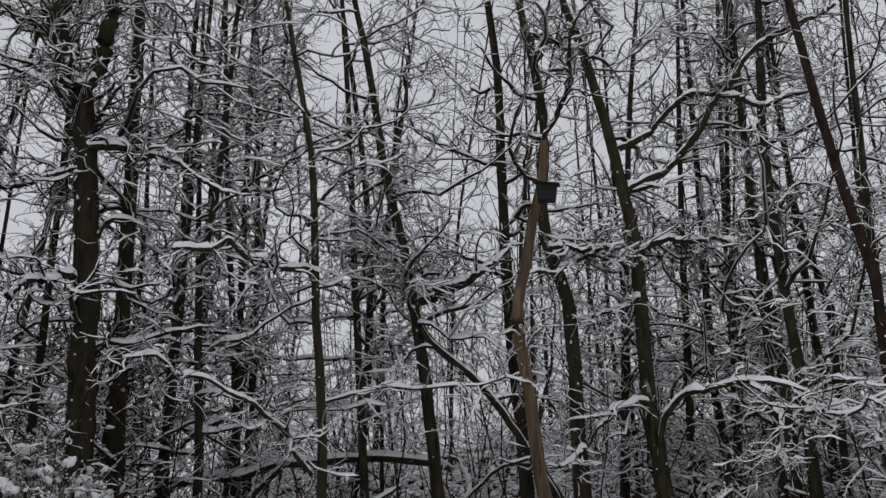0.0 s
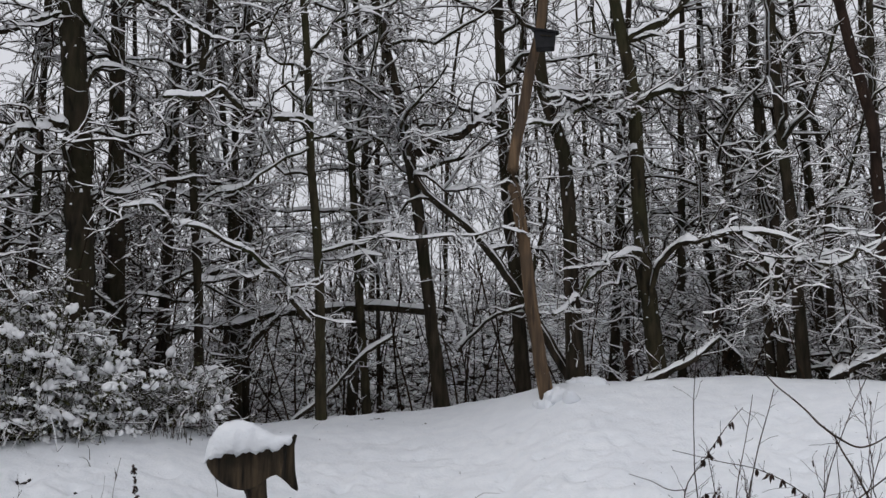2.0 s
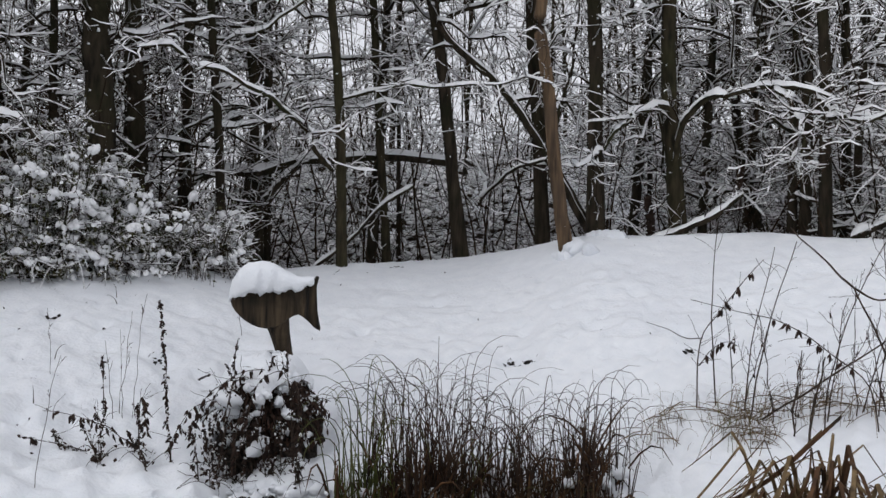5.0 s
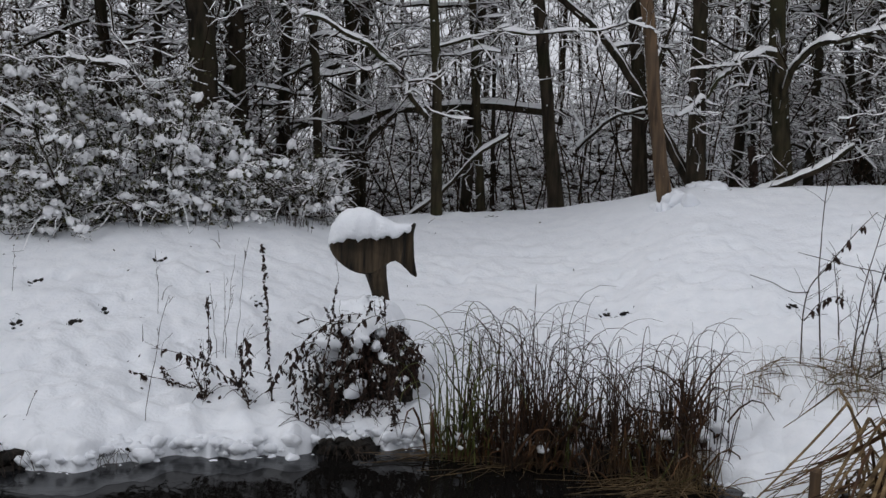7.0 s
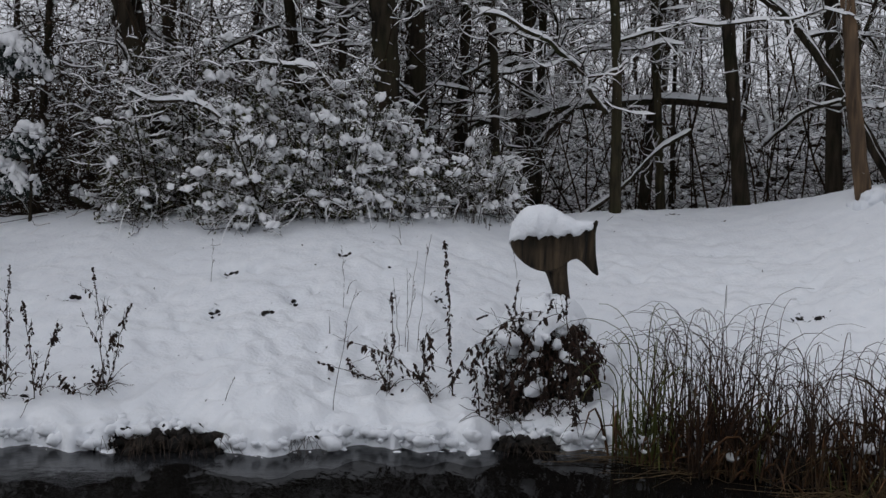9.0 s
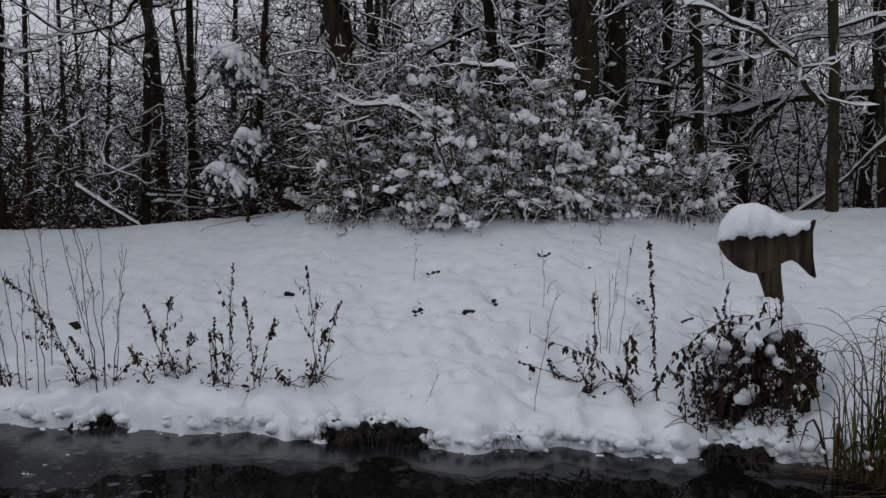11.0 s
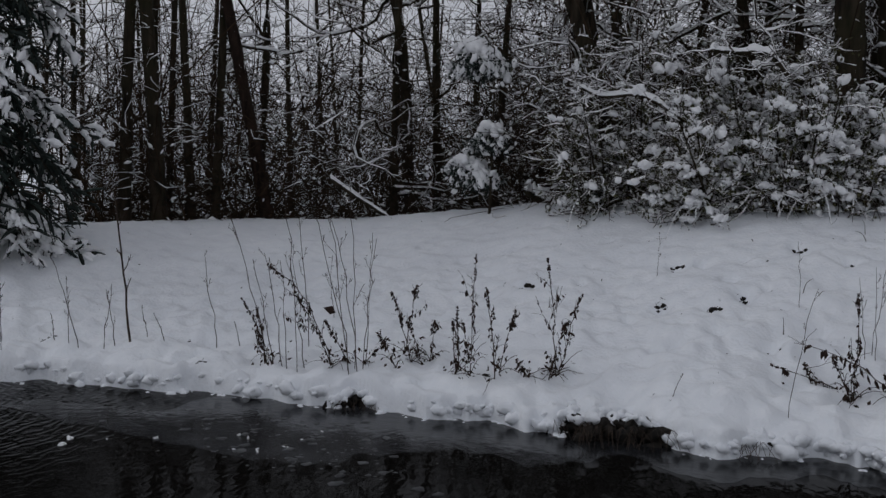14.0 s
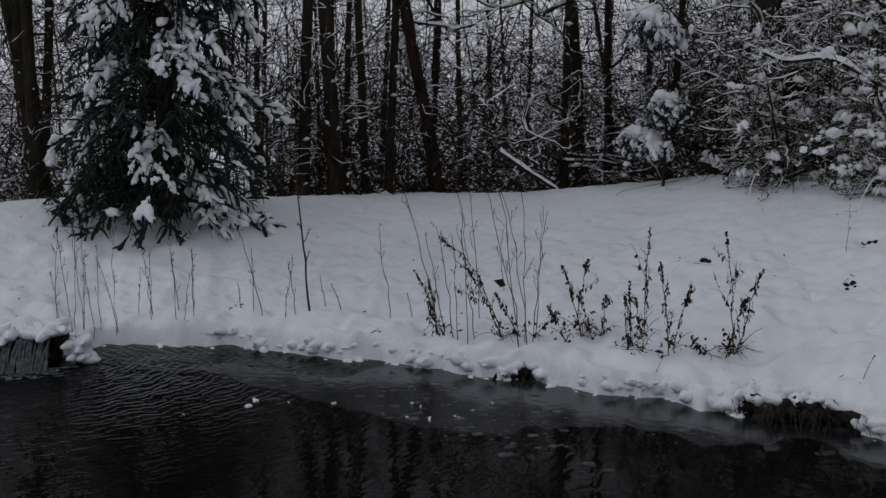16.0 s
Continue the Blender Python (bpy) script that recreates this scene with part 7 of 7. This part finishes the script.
def clod(x, y, size, seed, label="dark grass and painted shade in the wall of a hole in the snow"):
    """The dark far wall of a hole: flattened grass and earth, with a few blades, and the hole's shade painted in."""
    rng = np.random.default_rng(seed)
    a = math.atan2(-x, y)
    right, ahead = np.array([math.cos(a), math.sin(a), 0.0]), np.array([-math.sin(a), math.cos(a), 0.0])
    m = 5
    k = np.linspace(-1, 1, m)
    # dark crescent on the far side: earth colour that also deepens the hole's shading
    xy = np.array([x, y, 0]) + right * (k * size * 0.42 + rng.normal(0, size * 0.10, m))[:, None] + ahead * (size * (0.62 - 0.3 * k**2))[:, None]
    at = np.concatenate([xy[:, :2], (ground(xy[:, 0], xy[:, 1]) - size * 0.06)[:, None]], 1)
    half = size * rng.uniform(0.16, 0.36, m)
    pile = Pile().add(blobs(at, np.stack([half, half * rng.uniform(0.36, 0.6, m)], 1), rng, 5, 6, right + rng.normal(0, 0.2, (m, 3)), 0.35))
    leaves = on_ground(xy[rng.integers(0, m, 7), :2] + rng.normal(0, size * 0.2, (7, 2)), 0.003)
    ob = pile.add(leaf_quads(leaves, rng.uniform(0.2, 0.5, 7) * size, rng, 0.25, 0.2)).make("leaf_clod", EARTH, smooth=False)
    tagged(ob, label, "clod", "clods on the snow")


def ice_chunk(x, y, size, seed):
    rng = np.random.default_rng(seed)
    ob = Pile().add(blobs(np.array([[x, y, 0.006]]), np.array([[size * 0.6, size * 0.24]]), rng, 5, 6, rough=0.3)).make("ice_chunk", TREE_SNOW, smooth=False)
    tagged(ob, "small whitish chunk of floating ice", "ice", "floating ice chunks")


def slush():
    """Thin broken plates and crumbs of ice frozen into the pond's skin."""
    rng = np.random.default_rng(63)
    many = 150
    az = rng.normal(52.5, 3.6, many)
    r = shore_at(az) - rng.uniform(0.35, 1.5, many)
    s = 0.008 + 0.032 * rng.random(many) ** 2.5
    at = np.stack([-np.sin(np.radians(az)) * r, np.cos(np.radians(az)) * r, np.full(many, 0.001)], 1)
    v, f = blobs(at, np.stack([s, s * 0.75], 1), rng, 5, 7, rng.normal(size=(many, 3)) * np.array([1, 1, 0]), 0.6)
    v[:, 2] = 0.001 + (v[:, 2] - 0.001) * 0.09
    tagged(mesh_object("ice_slush", v, f, SLUSH), "broken plates of grey ice frozen into the pond", "ice", kind="stuff")


SLUSH = material("grey_slush_ice", (0.02, 0.021, 0.022), (0.075, 0.078, 0.08), 22, 0.35, 0.4, 40, island=0.6, spec=0.3)
slush()


def inflow(x, y, label):
    """A little fall of water under a snow-capped ledge at the head of the pond."""
    rng = np.random.default_rng(44)
    root = thing("inflow_ledge", (x, y, 0.0), label, "small waterfall")
    a = math.atan2(-x, y)
    right, ahead = np.array([math.cos(a), math.sin(a), 0]), np.array([-math.sin(a), math.cos(a), 0])
    o, up = np.array([x, y, 0.0]), np.array([0, 0, 1.0])
    s = rng.uniform(-1, 1, 40)
    at = o + s[:, None] * right * 0.24 + ahead * rng.uniform(0.10, 0.3, (40, 1)) + up * rng.uniform(0.0, 0.20, (40, 1))
    Pile().add(blobs(at, rng.uniform(0.04, 0.085, 40), rng, 5, 6, rough=0.35)).make("dark_stone", EARTH, root, smooth=False)["kind"] = "stuff"
    # the sheet of water: thin streaked folds with gaps between
    many = 70
    s = np.sort(rng.uniform(-0.34, 0.20, many))
    u = np.linspace(0, 1, 9)[None, :, None]
    top = o + s[:, None] * right + ahead * 0.05 + up * 0.20
    p = top[:, None] - ahead * 0.13 * u**0.7 - up * 0.21 * u**1.7 + right * (rng.normal(0, 0.02, (many, 1, 1)) - 0.05) * u
    Pile().add(tubes(p, rng.uniform(0.004, 0.010, (many, 1)) * np.linspace(0.7, 1.5, 9)[None], 6, 0.4, rng)).make("water_curtain", FALLING, root, "thin glassy sheet of falling water")["kind"] = "stuff"
    m = 90
    at = o + rng.normal(0, 0.16, (m, 1)) * right - ahead * rng.uniform(0.02, 0.30, (m, 1)) + up * 0.004
    Pile().add(blobs(at, np.stack([rng.uniform(0.01, 0.05, m), rng.uniform(0.004, 0.010, m)], 1), rng, 4, 6, axis=right + rng.normal(0, 0.3, (m, 3)) * np.array([1, 1, 0]), rough=0.4)).make("foam", FALLING, root, "pale foam below the fall")["kind"] = "stuff"
    m = 46
    s = rng.uniform(-1, 1, m)
    at = o + s[:, None] * right * 0.28 + ahead * rng.uniform(0.02, 0.4, (m, 1)) + up * (0.22 + 0.02 * rng.random((m, 1)))
    cap = Pile().add(blobs(at, np.stack([rng.uniform(0.07, 0.13, m), rng.uniform(0.025, 0.042, m)], 1), rng, 9, 10, rough=0.12))
    m = 30
    at = o + right * (0.36 + rng.normal(0, 0.05, (m, 1))) + ahead * rng.uniform(0.0, 0.25, (m, 1)) + up * rng.uniform(0.0, 0.17, (m, 1))
    cap.add(blobs(at, np.stack([rng.uniform(0.04, 0.09, m), rng.uniform(0.02, 0.04, m)], 1), rng, 8, 9, rough=0.2))
    cap.make("snow_cap", SNOW, root, "thick snow on the ledge")["kind"] = "stuff"
    return root


FALLING = material("falling_water", (0.015, 0.020, 0.021), (0.10, 0.118, 0.122), 30, 0.15, 0.3, 40, spec=0.6)

def root_snow(x, y, size, label):
    """Snow heaped over the roots of a trunk."""
    rng = np.random.default_rng(int(abs(x * 100)))
    m = 9
    at = on_ground(np.array([x, y]) + rng.normal(0, size * 0.55, (m, 2)), 0.0)
    s = rng.uniform(0.4, 0.8, m) * size
    ob = Pile().add(blobs(at, np.stack([s * 1.3, s * 0.75], 1), rng, 8, 9, rough=0.12)).make("snow_heap", SNOW)
    tagged(ob, label, "snow", kind="stuff")


carved_fish(-1.275, 6.628, 0.843, radians(11), "weathered wooden fish on a post under a thick cap of snow")
tussock(-1.28, 6.36, 0.31, 0.47, 81, "dark mound of earth and withered leaves crowned with snow")
clod(-4.12, 7.14, 0.098, 732)
clod(-3.47, 6.52, 0.098, 733)
clod(-3.38, 6.81, 0.098, 734)
clod(-3.88, 6.48, 0.098, 735)
clod(-5.06, 7.52, 0.043, 736)
clod(-3.34, 7.73, 0.098, 737)
clod(-5.06, 6.32, 0.098, 738)
clod(-1.93, 7.15, 0.098, 739)
clod(-2.32, 7.30, 0.098, 740)
clod(-3.60, 7.03, 0.045, 741)
clod(-2.90, 6.18, 0.036, 742)
clod(-1.24, 9.66, 0.034, 743)
clod(-6.07, 6.49, 0.034, 744)
clod(-4.67, 6.52, 0.043, 745)
clod(-2.90, 7.69, 0.043, 746)
clod(-2.61, 6.48, 0.034, 747)
clod(-3.03, 6.72, 0.043, 748)
clod(0.59, 7.61, 0.098, 749)
clod(0.44, 7.69, 0.098, 750)
clod(1.33, 8.82, 0.041, 751)
clod(1.79, 7.29, 0.098, 752)
clod(1.52, 7.25, 0.045, 753)
clod(0.82, 9.22, 0.034, 754)
clod(-0.18, 9.09, 0.050, 755)
clod(1.66, 8.93, 0.034, 756)
clod(1.22, 8.02, 0.034, 757)
clod(-6.72, 6.41, 0.034, 758)
clod(-6.58, 4.03, 0.037, 759)
clod(-9.28, 2.19, 0.041, 760)
clod(-7.84, 5.11, 0.034, 761)
clod(-7.17, 2.79, 0.043, 762)
clod(3.37, 7.25, 0.098, 763)
clod(0.90, 8.40, 0.043, 764)
clod(-0.67, 10.34, 0.101, 765)
clod(-5.90, 3.71, 0.060, 766)
clod(-7.25, 3.23, 0.107, 767)
clod(-4.22, 4.73, 0.115, 768)
clod(-8.96, 4.18, 0.101, 769)
ice_chunk(-5.37, 2.50, 0.040, 767)
ice_chunk(-5.27, 2.41, 0.035, 768)
ice_chunk(-4.48, 3.16, 0.020, 769)
ice_chunk(-4.41, 3.29, 0.020, 770)
ice_chunk(-5.06, 2.88, 0.020, 771)
ice_chunk(-4.45, 3.45, 0.020, 772)
ice_chunk(-5.21, 2.65, 0.015, 773)
ice_chunk(-5.29, 2.43, 0.040, 774)
ice_chunk(-5.35, 2.51, 0.045, 775)
ice_chunk(-5.04, 2.86, 0.030, 776)
ice_chunk(-4.77, 3.24, 0.040, 777)
ice_chunk(-4.68, 3.24, 0.030, 778)
ice_chunk(-4.44, 3.13, 0.025, 779)
ice_chunk(-4.39, 3.30, 0.020, 780)
ice_chunk(-4.50, 3.64, 0.020, 781)
ice_chunk(-4.56, 3.06, 0.020, 782)
ice_chunk(-5.34, 2.05, 0.015, 783)
root_snow(1.22, 9.67, 0.16, "heap of snow over the roots of the dead trunk")
root_snow(1.62, 10.17, 0.14, "low heap of snow among roots at the crest")
inflow(-6.99, 1.56, "small fall of water under a snow-capped stone ledge")
broad_blades(1.80, 4.68, 190, (0.40, 0.85), (0.0, -0.35), 451, "collapsed clump of broad tan reed leaves over the water", (
    ([(1.90, 4.74, 0.82), (1.47, 4.64, 0.49), (1.16, 4.52, 0.39)], 0.012), ([(1.83, 4.80, 0.74), (1.50, 4.73, 0.46), (1.26, 4.60, 0.39), (1.00, 4.46, 0.31)], 0.007),
    ([(2.05, 4.42, 0.46), (1.67, 4.57, 0.49), (1.59, 4.65, 0.50)], 0.008), ([(1.76, 4.75, 0.66), (1.69, 4.61, 0.52), (1.57, 4.50, 0.42)], 0.007),
    ([(1.85, 4.71, 0.74), (1.80, 4.62, 0.62), (1.73, 4.54, 0.40)], 0.009), ([(1.69, 4.77, 0.55), (1.65, 4.63, 0.43), (1.66, 4.46, 0.33)], 0.010)))
broad_blades(1.62, 4.66, 50, (0.2, 0.45), (-0.2, -0.4), 452, "collapsed tuft of tan reed leaves at the bank")
stake(1.20, 4.53, 0.0, 0.38, 0.026, 0.01, "low rotten stake at the water's edge")
hanging = Pile().add(leaf_quads(np.array([[-5.24, 4.37, 0.56]]), np.array([0.11]), np.random.default_rng(4), 0.6, 1.5)).make("oak_leaf", DEAD_LEAF)
tagged(hanging, "single brown oak leaf caught on a stem", "leaf")
